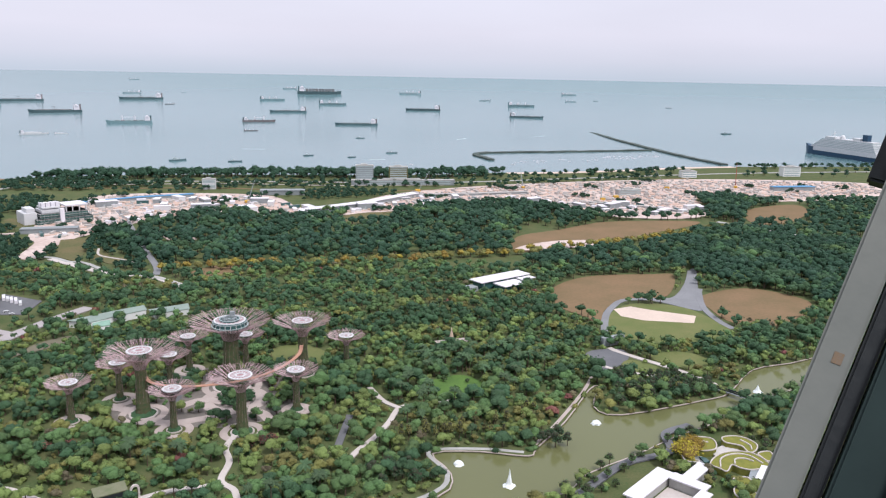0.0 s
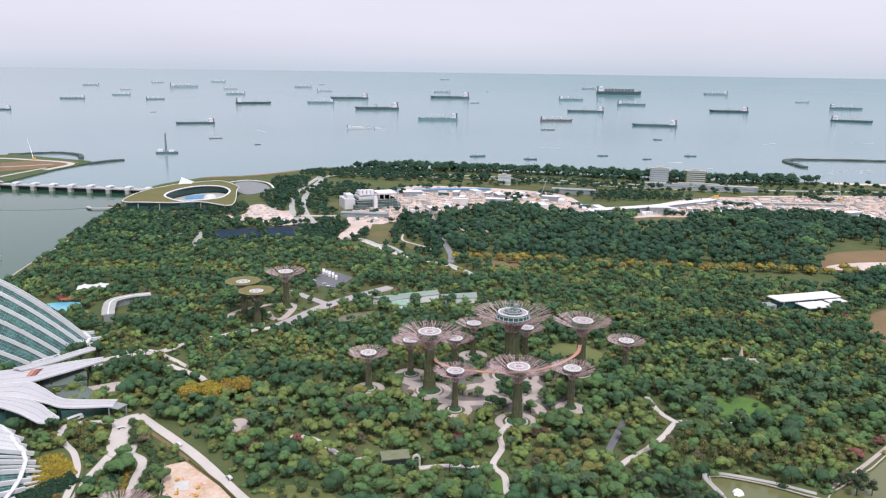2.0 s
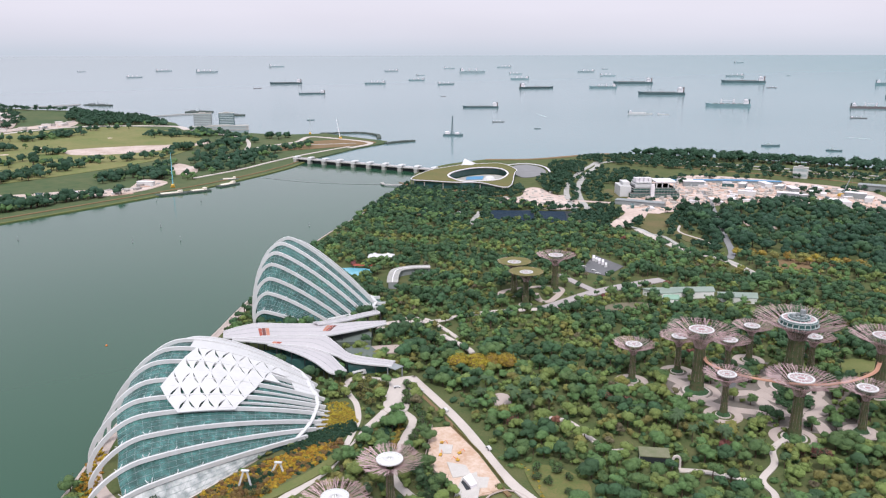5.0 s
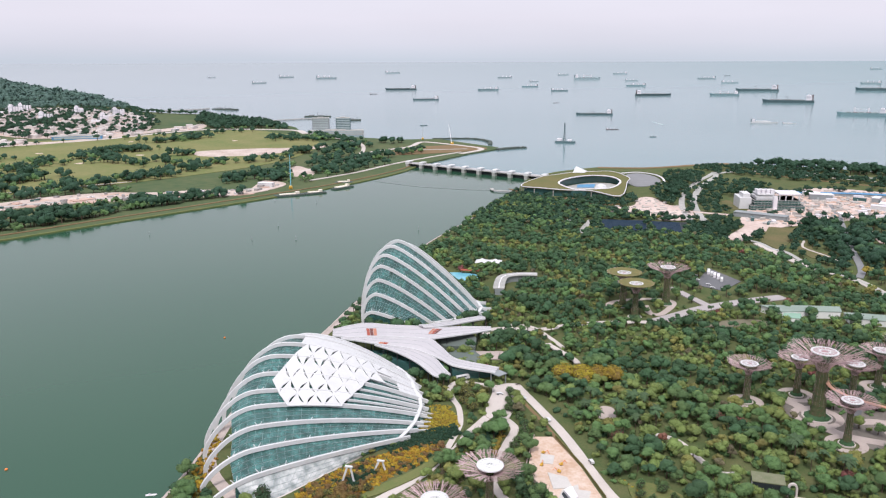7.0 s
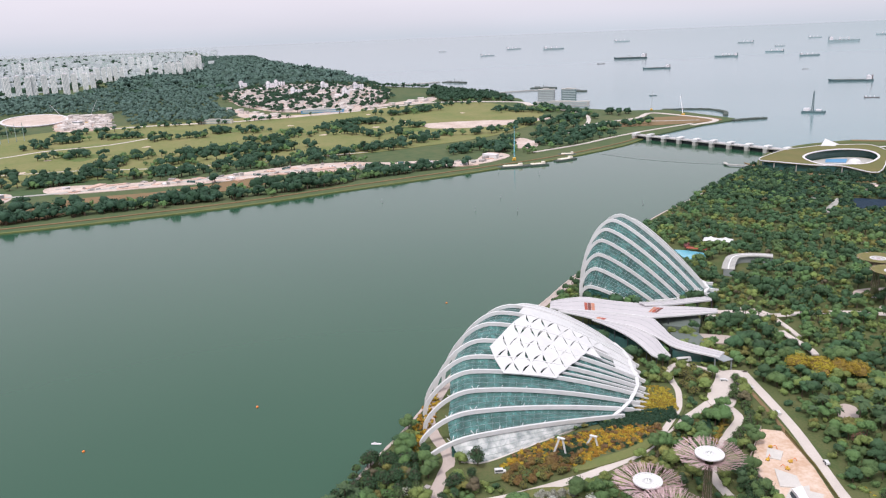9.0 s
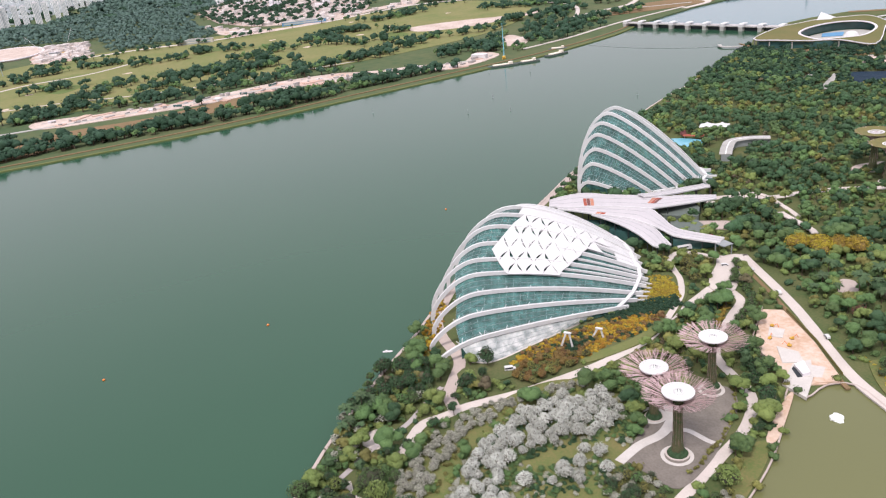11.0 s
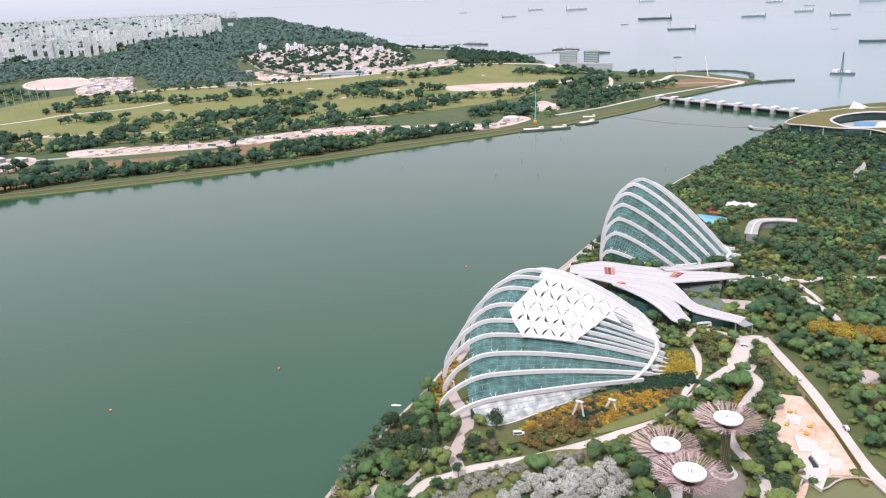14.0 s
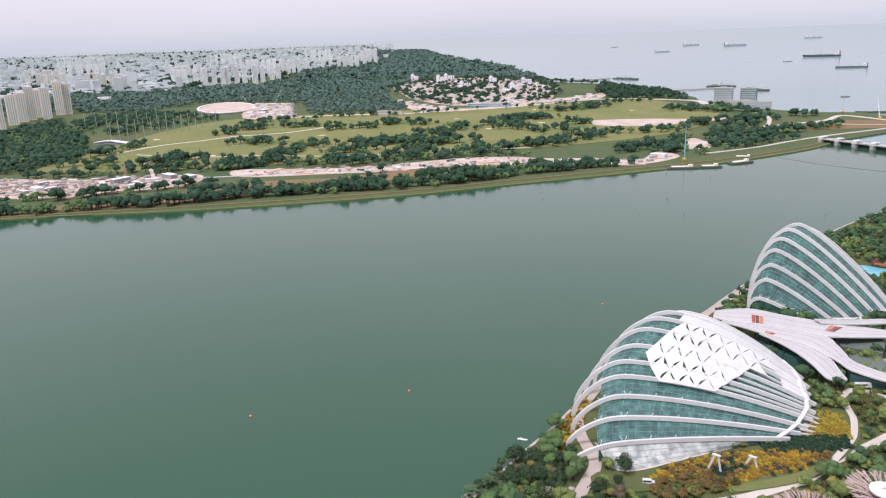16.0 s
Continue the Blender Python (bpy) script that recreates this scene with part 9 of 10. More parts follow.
# denser trees on the shore, at the lake and round the court
shore_w = clear_of(strew([(-300, 66), (-314, 82), (-326, 100), (-322, 116), (-304, 114), (-282, 103), (-280, 84), (-272, 73), (-262, 60), (-250, 46), (-262, 40), (-280, 54)], 5.2, 0.4, 27), -0.6)
sk = patchy(shore_w, 22.0, 29)
near_w = clear_of(strew([(-250, 40), (-236, 47), (-224, 52), (-210, 52), (-190, 40), (-170, 10), (-160, -40), (-200, -20), (-225, 8)], 7.4, 0.4, 30), -0.4)
lr = np.concatenate([off_ways(strew([(-230, 236), (-224, 241), (-210, 233), (-202, 228), (-190, 210), (-188, 205), (-200, 216), (-216, 229)], 4.2, 0.35, 51), 0.6), np.array([(-217, 230), (-208, 230), (-197, 222), (-192, 212), (-224, 234), (-188, 203), (-232, 238), (-218, 236), (-296, 138), (-282, 120), (-287, 131), (-279, 112)])])
plant(tree_kinds(M["leaf_deep"], 7.5, 4.0, 8, 620, 0.33, 770, "dark green spreading shore tree", "shore_tree"), [tuple(p) for p in np.concatenate([shore_w[sk < 0.45], near_w, lr])], 64, (0.7, 1.2))
plant(tree_kinds(M["leaf_mid"], 6.0, 3.2, 9, 480, 0.3, 780, "mid green leafy shore tree", "shore_tree"), [tuple(p) for p in shore_w[(sk >= 0.45) & (sk < 0.75)]], 65, (0.7, 1.2))
plant(tree_kinds(M["leaf_sage"], 5.0, 2.8, 9, 400, 0.26, 785, "grey-green leafy shore tree", "shore_tree"), [tuple(p) for p in shore_w[sk >= 0.75]], 66, (0.7, 1.2))
plant(tree_kinds(M["leaf_mid"], 9.5, 7.0, 16, 1500, 0.32, 790, "large round-crowned green tree", base=0.2), [(-242, 58), (-232, 33), (-234, 42), (-225, 45), (-220, 37), (-227, 26), (-216, 46)], 67, (0.95, 1.15))
# ochre, yellow, brown and green shrub slopes before the low greenhouse
hedge_2 = strew([(-312, 108), (-352, 128), (-380, 152), (-372, 152), (-342, 134), (-318, 116)], 2.6, seed=32)
ochre = off_ways(strew([(-301, 192), (-297, 220), (-288, 242), (-279, 228), (-277, 198), (-274, 174), (-286, 160), (-290, 146), (-298, 162)], 1.7, seed=33), 0.2)
ok_ = patchy(ochre, 12.0, 4)
yellow = strew([(-307, 234), (-320, 254), (-308, 266), (-296, 259), (-298, 246)], 1.6, seed=31)
green_h = strew([(-309, 210), (-306, 232), (-300, 258), (-288, 252), (-290, 233), (-300, 212)], 1.7, seed=34)
brown_h = off_ways(strew([(-281, 143), (-288, 157), (-281, 180), (-272, 184), (-272, 162), (-269, 147)], 3.4, seed=35), -0.4)
wood("shrubs", "orange-yellow flowering shrubs beside the greenhouse", np.concatenate([ochre[ok_ < 0.62], hedge_2]), M["hedge"], (1.0, 1.8), (1.3, 2.2), 3, 56, 0.26, 320, base=0.02, trunk=False)
wood("shrubs", "bright yellow clipped shrubs beside the greenhouse", np.concatenate([yellow, off_ways(strew([(-329, 262), (-321, 272), (-303, 262), (-298, 253), (-309, 242), (-314, 254)], 1.7, seed=52), 0.1)]), M["leaf_yellow"], (0.9, 1.5), (1.1, 1.8), 3, 56, 0.24, 324, base=0.02, trunk=False)
wood("shrubs", "dark green clipped shrubs on the slope beside the greenhouse", np.concatenate([green_h, ochre[ok_ > 0.86], along([(-288, 276), (-279, 266), (-271, 253), (-263, 241), (-258, 232)], 0.7, 1.5, 37)]), M["leaf_dark"], (1.4, 2.6), (1.4, 2.3), 3, 60, 0.28, 321, base=0.02, trunk=False)
wood("shrubs", "rust-brown shrubs beside the greenhouse", ochre[(ok_ >= 0.62) & (ok_ <= 0.86)], M["leaf_rust"], (1.4, 2.8), (1.5, 2.4), 3, 60, 0.28, 322, base=0.02, trunk=False)
plant(tree_kinds(M["leaf_rust"], 4.6, 2.9, 10, 460, 0.24, 795, "rust-brown bushy tree on the garden slope", base=0.15, inner="warm_shaded_twigs"), [tuple(p) for p in brown_h[::2]], 68, (0.75, 1.2))
wood("shrubs", "yellow-green clipped hedge between two paths", along([(-280, 276), (-271, 264), (-263, 253), (-255, 241), (-250, 234)], 0.8, 0.9, 53), M["hedge_tree"], (1.4, 2.4), (1.2, 1.9), 3, 60, 0.26, 343, base=0.02, trunk=False)
fill = off_ways(strew([(-299, 281), (-291, 264), (-281, 238), (-266, 206), (-254, 212), (-250, 226), (-262, 238), (-276, 256), (-288, 274)], 2.3, 0.45, 54), 0.3)
fk = patchy(fill, 8.0, 55)
for mat, lo, hi in (("leaf_olive", 0, 0.4), ("leaf_mid", 0.4, 0.75), ("leaf_brown", 0.75, 1.01)):
    wood("shrubs", "low mixed bushes between the garden paths", fill[(fk >= lo) & (fk < hi)], M[mat], (0.8, 2.6), (1.1, 2.0), 3, 60, 0.24, 344 + int(lo * 10), base=0.02, trunk=False)
plant(tree_kinds(M["leaf_mid"], 6.0, 3.6, 9, 480, 0.28, 960, "mid green bushy tree beside the boardwalk", base=0.12), [tuple(p) for p in along([(-313, 313), (-303, 303), (-292, 295), (-282, 290), (-273, 286), (-266, 277), (-260, 267), (-254, 258)], 3.6, 0.7, 56)], 79, (0.75, 1.1))
plant(tree_kinds(M["leaf_olive"], 7.0, 3.6, 9, 480, 0.28, 965, "olive leafy tree on the entrance plaza", base=0.3), [(-336, 276), (-331, 274), (-325, 286), (-317, 284), (-311, 277), (-333, 300), (-322, 298), (-312, 290), (-306, 277), (-327, 296), (-318, 279), (-330, 291)], 80, (0.7, 1.1))
plant(tree_kinds(M["leaf_olive"], 4.2, 2.8, 10, 460, 0.24, 799, "olive bushy tree on the garden slope", base=0.15), [tuple(p) for p in brown_h[1::2]], 78, (0.75, 1.2))
# palms: a slim trunk under a tuft of drooping fronds
def palm_kinds(h, r, fronds, seed, label, mat):
    out = []
    for k in range(3):
        gq = random.Random(seed + k)
        t = thing("palm_tree", label, "palm", group="garden palms")
        part("trunk", lathe([(0.32, -0.2), (0.2, h * 0.3), (0.17, h * 0.9), (0.26, h)], 7), M["trunk"], t)
        v, f = [], []
        for q in range(fronds):
            a, up = q * 2.399 + gq.uniform(-0.2, 0.2), gq.uniform(-0.15, 0.9)
            ln = r * gq.uniform(0.85, 1.12)
            c, s_ = math.cos(a), math.sin(a)
            b0 = len(v)
            for j in range(5):
                w = (0.12, 0.5, 0.62, 0.42, 0.04)[j] * r / 3
                d = ln * j / 4 * (0.75 + 0.25 * (1 - up))
                z = h + up * ln * 0.62 * (j / 4) - ln * (0.30 + 0.32 * (1 - up)) * (j / 4) ** 2.2
                v += [(c * d - s_ * w, s_ * d + c * w, z - w * 0.45), (c * d, s_ * d, z + 0.05), (c * d + s_ * w, s_ * d - c * w, z - w * 0.45)]
            for j in range(4):
                e = b0 + j * 3
                f += [(e, e + 3, e + 4, e + 1), (e + 1, e + 4, e + 5, e + 2)]
        part("crown", (v, f), mat, t, "drooping palm fronds")
        out.append(t)
    return out


PALMS = np.concatenate([clear_of(strew(o, g_, 0.45, 170 + i), -0.5) for i, (o, g_) in enumerate((
    ([(-275, 322), (-262, 352), (-236, 356), (-222, 340), (-238, 318), (-256, 308)], 9.5), ([(-30, 395), (10, 425), (62, 470), (80, 520), (30, 560), (-20, 520), (-28, 450)], 12.0),
    ([(-280, 52), (-300, 72), (-292, 84), (-272, 68)], 6.5), ([(-90, 330), (-60, 352), (-52, 340), (-78, 322)], 9.0), ([(-165, 372), (-140, 378), (-128, 365), (-150, 356)], 9.0)))])
plant(palm_kinds(9.5, 3.8, 22, 900, "tall green palm with drooping fronds", M["leaf_palm"]), [tuple(p) for p in PALMS], 70, (0.75, 1.25))
plant(tree_kinds(M["leaf_mid"], 7.5, 4.2, 9, 600, 0.3, 950, "mid green bushy tree on a grass slope", base=0.2), [(-192, 282), (-184, 288), (-176, 285), (-170, 276), (-181, 276), (-188, 276), (-165, 270), (-14 + 10, 470), (12, 462), (20, 480), (4, 480)], 76, (0.6, 1.0))
plant(tree_kinds(M["leaf_red"], 6.0, 4.2, 10, 420, 0.26, 797, "rose-red flowering garden tree", base=0.2), [(-209, 376), (-203, 381), (-197, 379), (-102, 384), (-96, 389), (-90, 389), (-228, 312), (-221, 316)], 71, (0.8, 1.15))
wood("shrubs", "bright green clipped hedge in an arc", np.concatenate([along([(-84, 345), (-84, 354), (-79, 361), (-70, 362)], 1.3, 0.8, 45), along([(-84, 345), (-76, 340), (-66, 333)], 1.3, 0.8, 46)]), M["leaf_light"], (1.6, 2.4), (1.4, 2.2), 3, 50, 0.26, 340, base=0.02, trunk=False)
wood("shrubs", "low yellow flowers beside the boardwalk", along([(-203, 285), (-190, 275), (-176, 267)], 2.6, 1.2, 47), M["leaf_yellow"], (0.8, 1.4), (0.9, 1.5), 3, 40, 0.22, 341, base=0.02, trunk=False)
wood("shrubs", "dense planting on the round island under the towers", strew([(-126 + 12 * math.cos(k), 446 + 12 * math.sin(k)) for k in np.linspace(0, 6, 13)], 3.2, 0.4, 48), M["leaf_deep"], (2.5, 5.5), (2.0, 3.4), 4, 60, 0.4, 342, base=0.05, trunk=False)
plant(tree_kinds(M["leaf_deep"], 7.0, 3.0, 9, 600, 0.28, 945, "small dark green tree with a bare trunk", "tree", base=0.42), [(-268, 106), (-262, 94), (-254, 78), (-256, 70), (-276, 117), (-245, 47), (-182, 186), (-168, 152), (-170, 142), (-165, 136), (-172, 134)], 75, (0.8, 1.1))
# columns of trees along the lake and on its peninsula
plant(tree_kinds(M["leaf_olive"], 13.0, 2.6, 9, 320, 0.3, 930, "tall slim light green lakeside tree", "lakeside_tree", flat=1.5, base=0.12), [tuple(p) for p in np.concatenate([along([(-22, 394), (-4, 396), (18, 398), (41, 402)], 5.5, 1.2, 180), along([(-10, 404), (20, 408), (48, 418), (62, 436)], 7.0, 2.0, 181)])], 72, (0.75, 1.1))
PENIN = clear_of(strew([(108, 472), (118, 500), (140, 494), (160, 500), (182, 480), (174, 465), (144, 452), (114, 444)], 6.0, 0.4, 182), -0.5)
plant(tree_kinds(M["leaf_deep"], 9.0, 4.4, 8, 320, 0.32, 935, "dark green spreading lakeside tree", "lakeside_tree", base=0.15), [tuple(p) for p in PENIN[::2]] + [(59, 395), (66, 391), (73, 393), (68, 401), (63, 399), (-32, 357), (-24, 363), (-14, 364), (-5, 361), (-1, 352), (-10, 348), (-20, 352), (-27, 347)], 73, (0.8, 1.2))
plant(tree_kinds(M["leaf_mid"], 8.0, 4.0, 8, 320, 0.3, 940, "mid green round lakeside tree", "lakeside_tree", base=0.15), [tuple(p) for p in PENIN[1::2]] + [(64, 344), (72, 348), (80, 352), (88, 357), (98, 364), (90, 349), (82, 343), (74, 340), (110, 379), (130, 397), (146, 408), (156, 414), (168, 424), (176, 428), (190, 441), (202, 449), (212, 458), (220, 468), (120, 372), (100, 340), (128, 362), (134, 366), (140, 362), (141, 356), (150, 357), (92, 372), (86, 366), (104, 372), (180, 388), (184, 380), (183, 392), (178, 398)], 74, (0.7, 1.1))
# big yellow-flowering crowns
plant(tree_kinds(M["leaf_yellow"], 10, 8.0, 16, 1200, 0.42, 740, "broad tree covered in yellow flowers", inner="warm_shaded_twigs"), [(-303, 352), (-296, 360), (-287, 367), (-279, 371), (-290, 358), (134, 379), (140, 385)], 61, (0.9, 1.15))

# woods beyond the gardens
W1 = [(-411, 912), (-380, 1000), (-340, 1080), (-230, 1100), (-136, 1125), (-95, 1240), (-60, 1265), (18, 1180), (109, 1060), (92, 862), (-49, 830), (-195, 787), (-315, 790), (-360, 850)]
W2 = [(243, 800), (103, 790), (88, 840), (200, 885), (330, 975), (400, 1030), (520, 980), (640, 900), (700, 700), (560, 600), (420, 560), (360, 700), (300, 740)]
W3 = [(445, 1330), (598, 1345), (560, 1230), (432, 1090), (388, 1130)]
W5 = [(-700, 740), (-800, 800), (-840, 850), (-760, 900), (-660, 880), (-600, 850), (-640, 790)]
W7 = [(-236, 1304), (-180, 1336), (-110, 1310), (-9, 1330), (80, 1370), (60, 1345), (-20, 1305), (-105, 1262), (-223, 1205)]
W8 = [(-600, 1050), (-560, 1090), (-600, 1180), (-660, 1210), (-690, 1130), (-640, 1060)]
W9 = [(-640, 945), (-690, 1080), (-782, 1215), (-810, 1230), (-770, 1120), (-700, 1000)]
W10 = [(-530, 850), (-500, 790), (-450, 740), (-425, 790), (-455, 865), (-500, 905)]
W11 = [(-640, 950), (-590, 945), (-540, 900), (-515, 925), (-575, 1010), (-620, 1040)]
W12 = [(-800, 1330), (-795, 1260), (-740, 1245), (-560, 1320), (-580, 1420), (-730, 1395)]
W6 = [(-740, 1010), (-690, 1190), (-640, 1260), (-560, 1230), (-590, 1090), (-560, 980), (-600, 930), (-650, 930)]
W13 = [(250, 800), (330, 985), (440, 1080), (520, 1095), (590, 1190), (600, 1275), (700, 1330), (1000, 1330), (1250, 1000), (900, 600), (560, 560), (420, 600)]
W14 = [(-60, 1110), (-40, 1160), (60, 1250), (112, 1222), (267, 1114), (400, 1140), (440, 1330), (520, 1290), (560, 1280), (500, 1215), (440, 1080), (373, 1090), (240, 1075), (160, 1010)]
far_pts = np.concatenate([clear_of(strew(w, 13.2, seed=60 + i, on=MAIN)) for i, w in enumerate((W1, W2, W3))] + [clear_of(strew(W13, 15.5, seed=64, on=MAIN))[::1], clear_of(strew(W14, 17.0, seed=65, on=MAIN))])
thin = np.concatenate([clear_of(strew(w, 12.0, seed=70 + i, on=MAIN)) for i, w in enumerate((W5, W7, W8, W9, W10, W11, W12))] + [along(l_, g_, s_, 140 + i_) for i_, (l_, g_, s_) in enumerate((([(-747, 1251), (-680, 1269), (-467, 1289), (-391, 1301), (-338, 1392), (-263, 1403)], 8, 7), ([(-700, 1330), (-500, 1345), (-300, 1350), (-100, 1370), (100, 1430), (300, 1520), (520, 1620)], 9, 9), ([(-760, 1290), (-640, 1310), (-440, 1335)], 13, 8), ([(-423, 974), (-381, 893), (-345, 852)], 4, 8), ([(-377, 928), (-350, 880), (-345, 852)], 5, 8), ([(-560, 905), (-640, 1000), (-720, 1160)], 9, 8), ([(-320, 1240), (-220, 1270), (-100, 1330)], 10, 8), ([(-500, 880), (-540, 850), (-640, 820)], 8, 7), ([(-480, 940), (-420, 990), (-350, 1100), (-310, 1180)], 10, 9), ([(-560, 1080), (-540, 1200), (-440, 1250)], 12, 9)))])
DAMSIDE = [(-860, 832), (-800, 760), (-720, 640), (-600, 660), (-480, 770), (-430, 800), (-470, 860), (-520, 880), (-600, 985), (-660, 1090), (-700, 1210), (-790, 1230), (-740, 1110), (-650, 985), (-668, 880), (-760, 832)]
LOTS = [(-470, 800), (-410, 790), (-300, 745), (-270, 770), (-330, 880), (-380, 960), (-420, 1010), (-450, 960), (-440, 890)]
COAST = [(-740, 1270), (-560, 1360), (-300, 1400), (0, 1430), (150, 1490), (300, 1590), (120, 1590), (-90, 1520), (-420, 1490), (-620, 1440), (-780, 1380)]
thin = np.concatenate([thin, clear_of(strew(LOTS, 10.0, 0.5, 192, on=MAIN), 0.5), clear_of(strew(DAMSIDE, 11.0, 0.5, 190, on=MAIN), 1.0)[::1], clear_of(strew(COAST, 27.0, 0.5, 191, on=MAIN), 1.0)])
fk = patchy(far_pts, 120.0, 12)
for i, (mat, lo, hi, lab) in enumerate((("leaf_dark", 0, 0.72, "dark green dense woodland"), ("leaf_deep", 0.72, 0.97, "green woodland trees"), ("leaf_mid", 0.97, 1.01, "lighter green woodland trees"))):
    wood("woodland", lab, far_pts[(fk >= lo) & (fk < hi)], M[mat], (10, 17), (6.5, 10.5), 5, 20, 1.0, 800 + i)
wood("woodland", "scattered dark trees", thin, M["leaf_dark"], (6, 10), (4, 6.5), 5, 40, 1.2, 810)
# the yellow-flowering row
row = along([(-280, 757), (-193, 777), (-107, 797), (1, 830), (99, 866), (210, 920), (309, 982), (390, 1040)], 9, 4.5, 90)
wood("flowering_row", "row of ochre-flowering roadside trees", row, M["leaf_olive"], (7, 10), (5.5, 8), 5, 60, 0.8, 820)
yl = along([(-290, 762), (-193, 775), (-107, 795), (1, 828), (99, 862), (210, 918), (330, 990)], 13, 5, 91)
wood("flowering_row", "yellow-flowering roadside trees", yl, M["hedge_tree"], (8, 11), (5, 7.5), 5, 60, 0.8, 821)
# trees along the coast
coast = np.concatenate([along([(-726, 1395), (-615, 1445), (-422, 1490), (-91, 1522), (120, 1590)], 5, 9, 92), along([(-700, 1390), (-420, 1475), (-91, 1505), (100, 1565)], 7, 8, 93)])
wood("coast_trees", "dark spreading trees along the coast", coast, M["leaf_dark"], (13, 22), (8, 13), 6, 50, 1.1, 830)
coast2 = np.concatenate([along([(240, 1600), (420, 1660), (560, 1720)], 16, 8, 94), along([(700, 1790), (1100, 1855), (2200, 2040)], 9, 14, 95), along([(600, 1640), (1100, 1760), (2200, 1960)], 16, 22, 96),
                         along([(-640, 1290), (-420, 1380), (-100, 1400), (150, 1480), (500, 1610)], 22, 14, 97), along([(-300, 1460), (150, 1540), (500, 1680)], 18, 16, 98)])
wood("coast_trees", "dark trees and palms along the beach", clear_of(coast2), M["leaf_dark"], (9, 15), (5, 8), 6, 50, 1.5, 831)
site_trees = clear_of(np.concatenate([strew([(-60, 1235), (20, 1180), (110, 1070), (250, 1100), (385, 1128), (300, 1160), (150, 1200), (60, 1255)], 15, 0.5, 66), along([(-640, 1270), (-540, 1330), (-400, 1370), (-200, 1390), (0, 1420)], 9, 10, 67), along([(-690, 900), (-640, 1000), (-560, 1130)], 14, 16, 68), along([(20, 1330), (110, 1380), (200, 1360), (330, 1420)], 14, 12, 99), along([(100, 1180), (240, 1180), (390, 1165)], 12, 9, 100), along([(-440, 1000), (-400, 900), (-350, 870)], 12, 8, 101)]))
wood("site_trees", "dark trees beside the building site", site_trees, M["leaf_dark"], (8, 15), (5, 8), 6, 50, 1.3, 832)

gs = np.random.default_rng(19)
on_site = np.concatenate([np.stack([gs.normal(x, 9, 6), gs.normal(y, 5, 6)], 1) for x, y in strew(SITE, 110, 0.5, 150)])
wood("site_trees", "small dark trees between the site yards", on_site, M["leaf_dark"], (5, 10), (4, 7), 5, 40, 1.2, 833)
# far bank: rows along the shore, clumps on the golf course, woods behind
gg = np.random.default_rng(12)
ROW = [(-1041, -500), (-1043, -294), (-1040, -211), (-1041, -143), (-1046, -83), (-1043, 7), (-1040, 98), (-1042, 212), (-1062, 285), (-1080, 370), (-1092, 455), (-1100, 500)]
fb = [along(ROW, 6, 5, 110), along(ROW, 9, 9, 111), along([(-1092, -140), (-1091, -85), (-1064, -16), (-1075, 54), (-1078, 151), (-1092, 222), (-1112, 300), (-1130, 400)], 6, 7, 112), along([(-1120, 520), (-1150, 600), (-1160, 700), (-1200, 800), (-1240, 900)], 14, 9, 113),
      along([(-1340, -460), (-1330, -300), (-1320, -150), (-1310, 20), (-1290, 180), (-1300, 330), (-1340, 430), (-1386, 521), (-1443, 625), (-1434, 756), (-1510, 856)], 9, 13, 114), along([(-2112, 1140), (-2068, 1116), (-2167, 978), (-2240, 960)], 8, 10, 115),
      along([(-1783, 1027), (-1703, 1077), (-1623, 1061), (-1529, 1016), (-1463, 882)], 6, 14, 116), along([(-2100, 500), (-2080, 800), (-2050, 1000)], 22, 12, 117), along([(-2120, 60), (-2070, 283), (-2080, 435)], 16, 10, 118)]
CLUMPS = ((-1429, -251), (-1350, -201), (-1440, -230), (-1443, -189), (-1820, -150), (-1900, -102), (-1630, -73), (-1320, -88), (-1364, -56), (-1413, -27), (-1469, -3), (-1533, 17), (-1540, 57), (-1302, 40), (-1793, 100), (-1503, 134), (-1513, 168), (-1522, 203), (-1456, 233), (-1415, 113), (-1620, 304),
          (-1456, 286), (-1795, 306), (-1792, 170), (-1851, 233), (-1324, 217), (-1895, 50), (-1917, 10), (-1509, 216), (-1367, 213), (-1523, 299), (-1653, 340), (-1703, 373), (-1340, 316), (-1723, 471), (-1778, 510), (-1798, 549), (-1778, 584), (-1943, 693), (-1956, 753), (-1980, 799), (-1358, 427),
          (-1360, 472), (-1635, 630), (-1222, 572), (-1264, 623), (-1194, 631), (-1221, 713), (-1510, 856), (-1821, 966), (-1768, 973), (-1727, 1039), (-1521, 963), (-1260, 827), (-1312, 881), (-1319, 921), (-1350, 1029), (-1554, 1106))
for cx, cy in CLUMPS:
    n = int(gg.integers(9, 24))
    fb.append(np.stack([gg.normal(cx, 15, n), gg.normal(cy, 13 + n * 0.6, n)], 1))
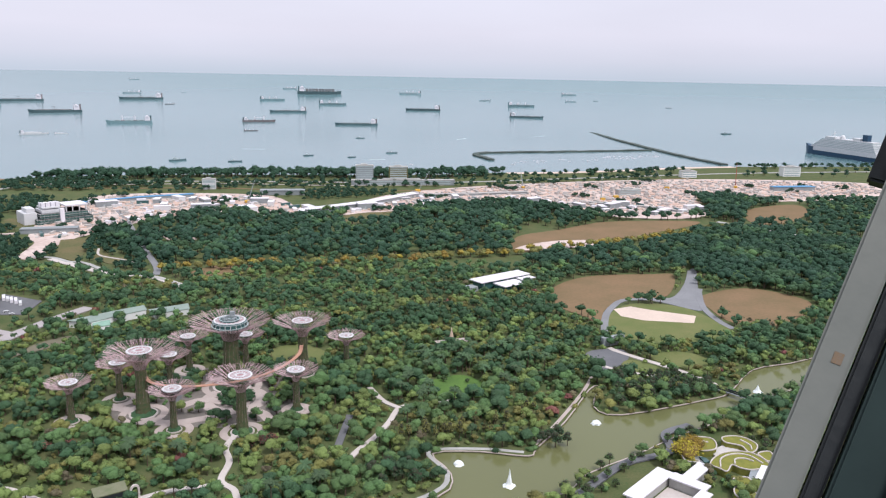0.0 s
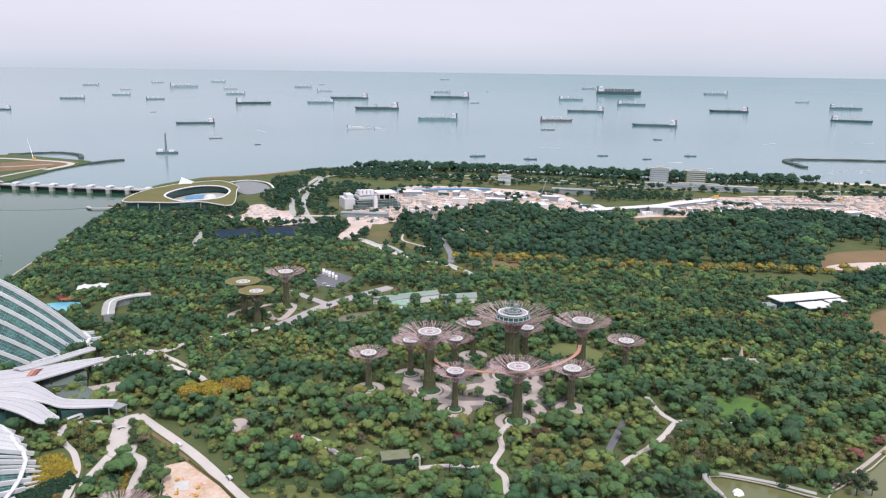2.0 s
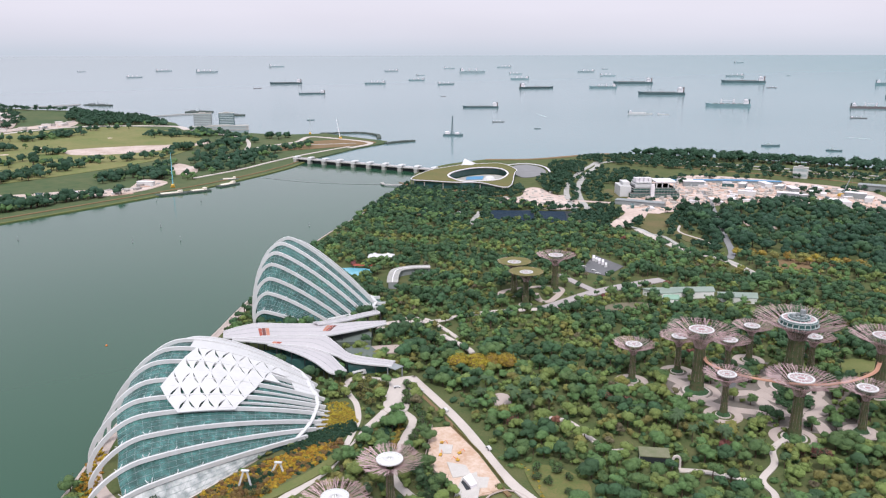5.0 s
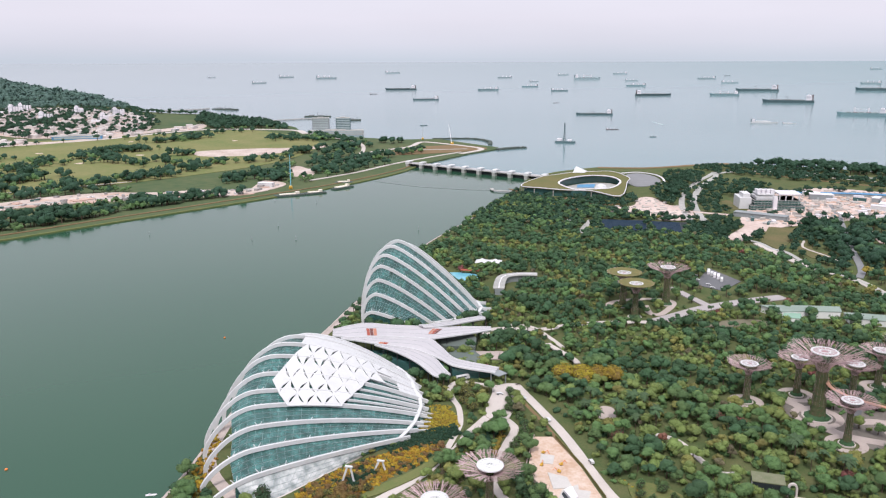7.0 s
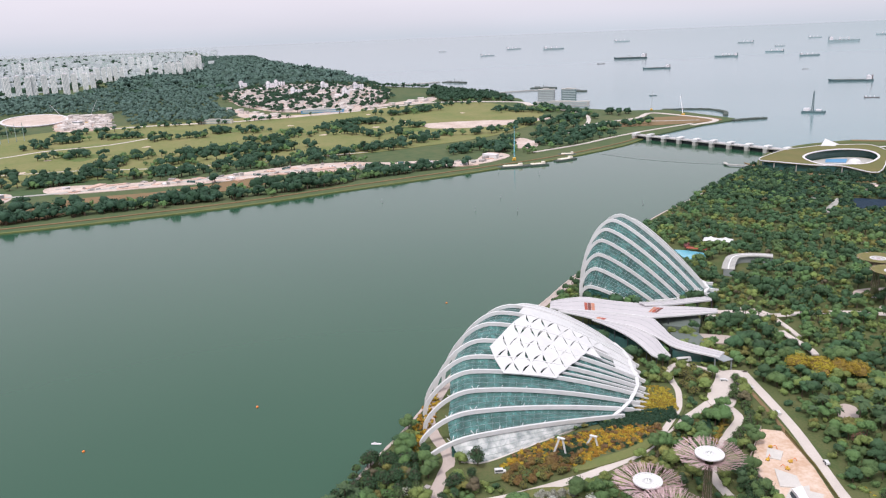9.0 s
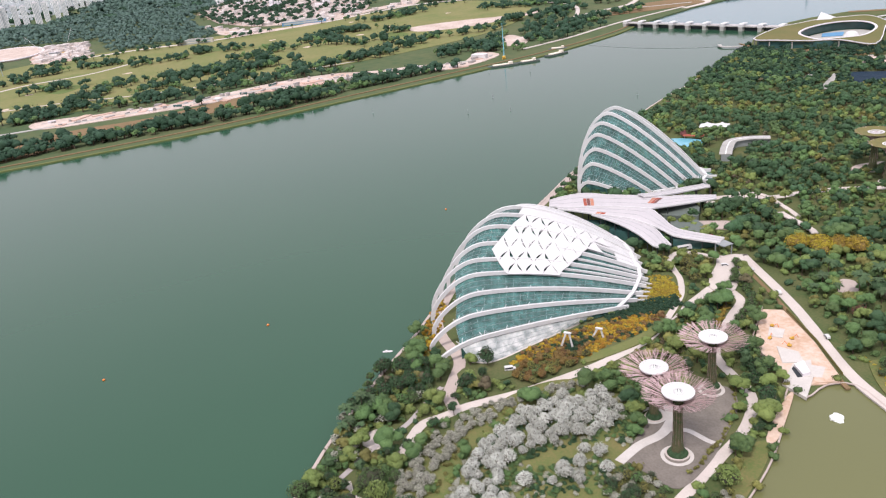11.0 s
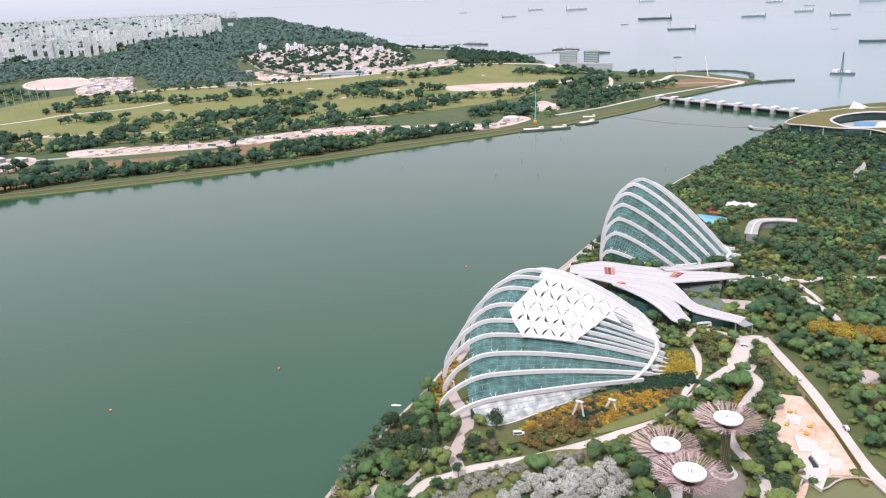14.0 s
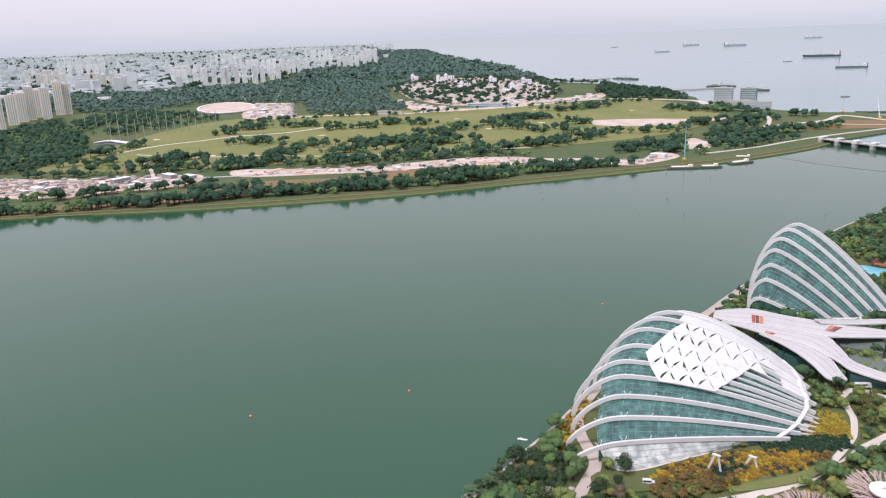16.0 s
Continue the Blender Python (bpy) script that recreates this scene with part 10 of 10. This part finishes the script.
fb += [along([(-1140, -470), (-1130, -330), (-1150, -200), (-1165, -120)], 9, 8, 195), along([(-1225, -60), (-1195, 60), (-1180, 150)], 16, 6, 196), along([(-1262, 30), (-1275, 180), (-1262, 300), (-1230, 400)], 10, 9, 197), along([(-1150, 560), (-1200, 640), (-1260, 660), (-1330, 720)], 9, 9, 198), along([(-1700, 1000), (-1780, 1060), (-1850, 1080)], 8, 12, 199), along([(-1500, -420), (-1650, -330), (-1700, -300)], 7, 16, 125), along([(-1930, -440), (-2100, -330), (-2250, -200)], 8, 22, 126), along([(-1420, -420), (-1480, -330), (-1380, -320)], 8, 14, 127), along([(-1980, -120), (-2080, -60), (-2060, 60)], 12, 14, 128), along([(-1640, 380), (-1620, 480), (-1480, 540), (-1480, 640)], 8, 16, 129), along([(-1230, 640), (-1300, 760), (-1380, 860), (-1440, 960)], 7, 18, 130)]
fb.append(strew([(-1400, -900), (-1401, -491), (-1396, -436), (-1450, -435), (-1580, -399), (-1775, -440), (-2001, -505), (-2391, -643), (-2300, -698), (-2111, -722), (-2050, -900)], 17, 0.5, 119))
fb.append(strew([(-2001, -505), (-2300, -600), (-2466, -558), (-2490, -396), (-2400, -300), (-2287, -249), (-2227, -350), (-2193, -500)], 18, 0.5, 122))
fb = np.concatenate(fb)
fb = clear_of(fb[inside(fb[:, 0], fb[:, 1], EAST)])
fkk = patchy(fb, 160.0, 14)
wood("far_bank_trees", "dark green tree clumps on the far bank", fb[fkk < 0.72], M["leaf_dark"], (11, 20), (8, 15), 4, 20, 1.3, 840, base=0.18)
wood("far_bank_trees", "lighter green trees on the far bank", fb[fkk >= 0.72], M["leaf_mid"], (8, 15), (6, 10), 4, 20, 1.3, 841, base=0.18)
tp_in = tp[inside(tp[:, 0], tp[:, 1], EAST)][::3]
wood("town_trees", "dark trees between the town blocks", tp_in, M["leaf_dark"], (14, 24), (18, 40), 5, 26, 9.0, 845, trunk=False)
# forest behind the golf course and the wooded coast
F1 = [(-2480, -1300), (-2700, -720), (-2560, -420), (-2700, -420), (-2850, -230), (-2700, -60), (-2640, 40), (-2180, 60), (-2165, 200), (-2170, 330), (-2600, 320), (-3233, 400), (-3680, 640), (-3680, 960), (-3300, 1050), (-3587, 1150), (-4693, 1240), (-7308, 1450), (-11500, 1980), (-12500, 1300), (-9000, 900), (-6600, 700), (-5500, 300), (-4900, 100), (-4250, 20), (-3950, -120), (-3780, -380), (-3700, -1300)]
fp = clear_of(strew(F1, 25, 0.5, seed=120))
dd = np.hypot(fp[:, 0], fp[:, 1])
keep = gg.uniform(size=len(fp)) < np.clip(2500 / dd, 0.14, 1.0) ** 1.4
fp = fp[keep]
dd = dd[keep]
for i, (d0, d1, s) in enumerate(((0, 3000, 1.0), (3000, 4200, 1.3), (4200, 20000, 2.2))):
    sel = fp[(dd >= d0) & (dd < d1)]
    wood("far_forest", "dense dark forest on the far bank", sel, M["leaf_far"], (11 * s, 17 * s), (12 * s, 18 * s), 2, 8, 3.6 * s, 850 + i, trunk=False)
spit = np.concatenate([strew(FAR_WORKS, 52, 0.5, 133), along(FAR_WORKS + FAR_WORKS[:1], 26, 14, 131), along([(-2500, 420), (-2700, 560), (-3000, 740), (-3300, 900)], 9, 7, 132), clear_of(strew([(-2480, 1010), (-2817, 1170), (-2607, 1170), (-2395, 1185), (-2130, 1140), (-2160, 1020), (-2240, 950)], 15, 0.5, 121)), along([(-2817, 1180), (-3000, 1090), (-3207, 1050), (-3400, 1100)], 14, 8, 123), along([(-2460, 620), (-2800, 590), (-3100, 590)], 12, 10, 124)])
wood("far_forest", "dark trees on the spit", spit, M["leaf_dark"], (12, 20), (8, 13), 5, 36, 2.2, 860)

# ------------------------------------------------------------------ the leaning window frame beside the camera
wnd = thing("window_1", "leaning grey window frame with black gaskets", "window", kind="structure")
a, b = Vector((0.5306, 0.8549, 200.0203)), Vector((0.3288, 0.7177, 199.5738))
axis = (b - a).normalized()
view = ((a + b) / 2 - Vector((0, 0, EYE))).normalized()
across = axis.cross(view).normalized()
if across.x < 0:
    across = -across
deep = across.cross(axis).normalized()
if deep.dot(view) < 0:
    deep = -deep
def rail(name, off0, off1, d0, d1, mat, label="", start=-0.5, stop=0.7):
    bm = bmesh.new()
    vs = []
    for end in (a + axis * start, b + axis * stop):
        for o, d in ((off0, d0), (off1, d0), (off1, d1), (off0, d1)):
            vs.append(bm.verts.new(end + across * o + deep * d))
    for i in range(4):
        j = (i + 1) % 4
        bm.faces.new((vs[i], vs[j], vs[4 + j], vs[4 + i]))
    bm.faces.new(vs[:4][::-1])
    bm.faces.new(vs[4:])
    bmesh.ops.recalc_face_normals(bm, faces=bm.faces)
    bmesh.ops.bevel(bm, geom=bm.edges[:], offset=0.003 if d1 - d0 > 0.01 else 0.0004, segments=2, affect="EDGES")
    return part(name, bm, mat, wnd, label)
rail("window_frame", 0.0, 0.036, 0.0, 0.05, M["jamb"], "grey painted frame bar")
rail("gasket", 0.038, 0.056, 0.004, 0.045, M["gasket"], "black rubber gasket")
rail("sash", 0.058, 0.105, -0.012, 0.04, M["sash"], "dark green-black sash")
rail("reveal", 0.107, 0.30, -0.03, 0.03, M["gasket"], "dark reveal")
rail("latch", -0.018, 0.03, 0.052, 0.075, M["gasket"], "black window latch", start=-0.03, stop=-0.385)
rail("rust_mark", 0.017, 0.027, -0.0008, 0.001, M["rust"], "faint rust spot on the frame", start=0.33, stop=-0.166)
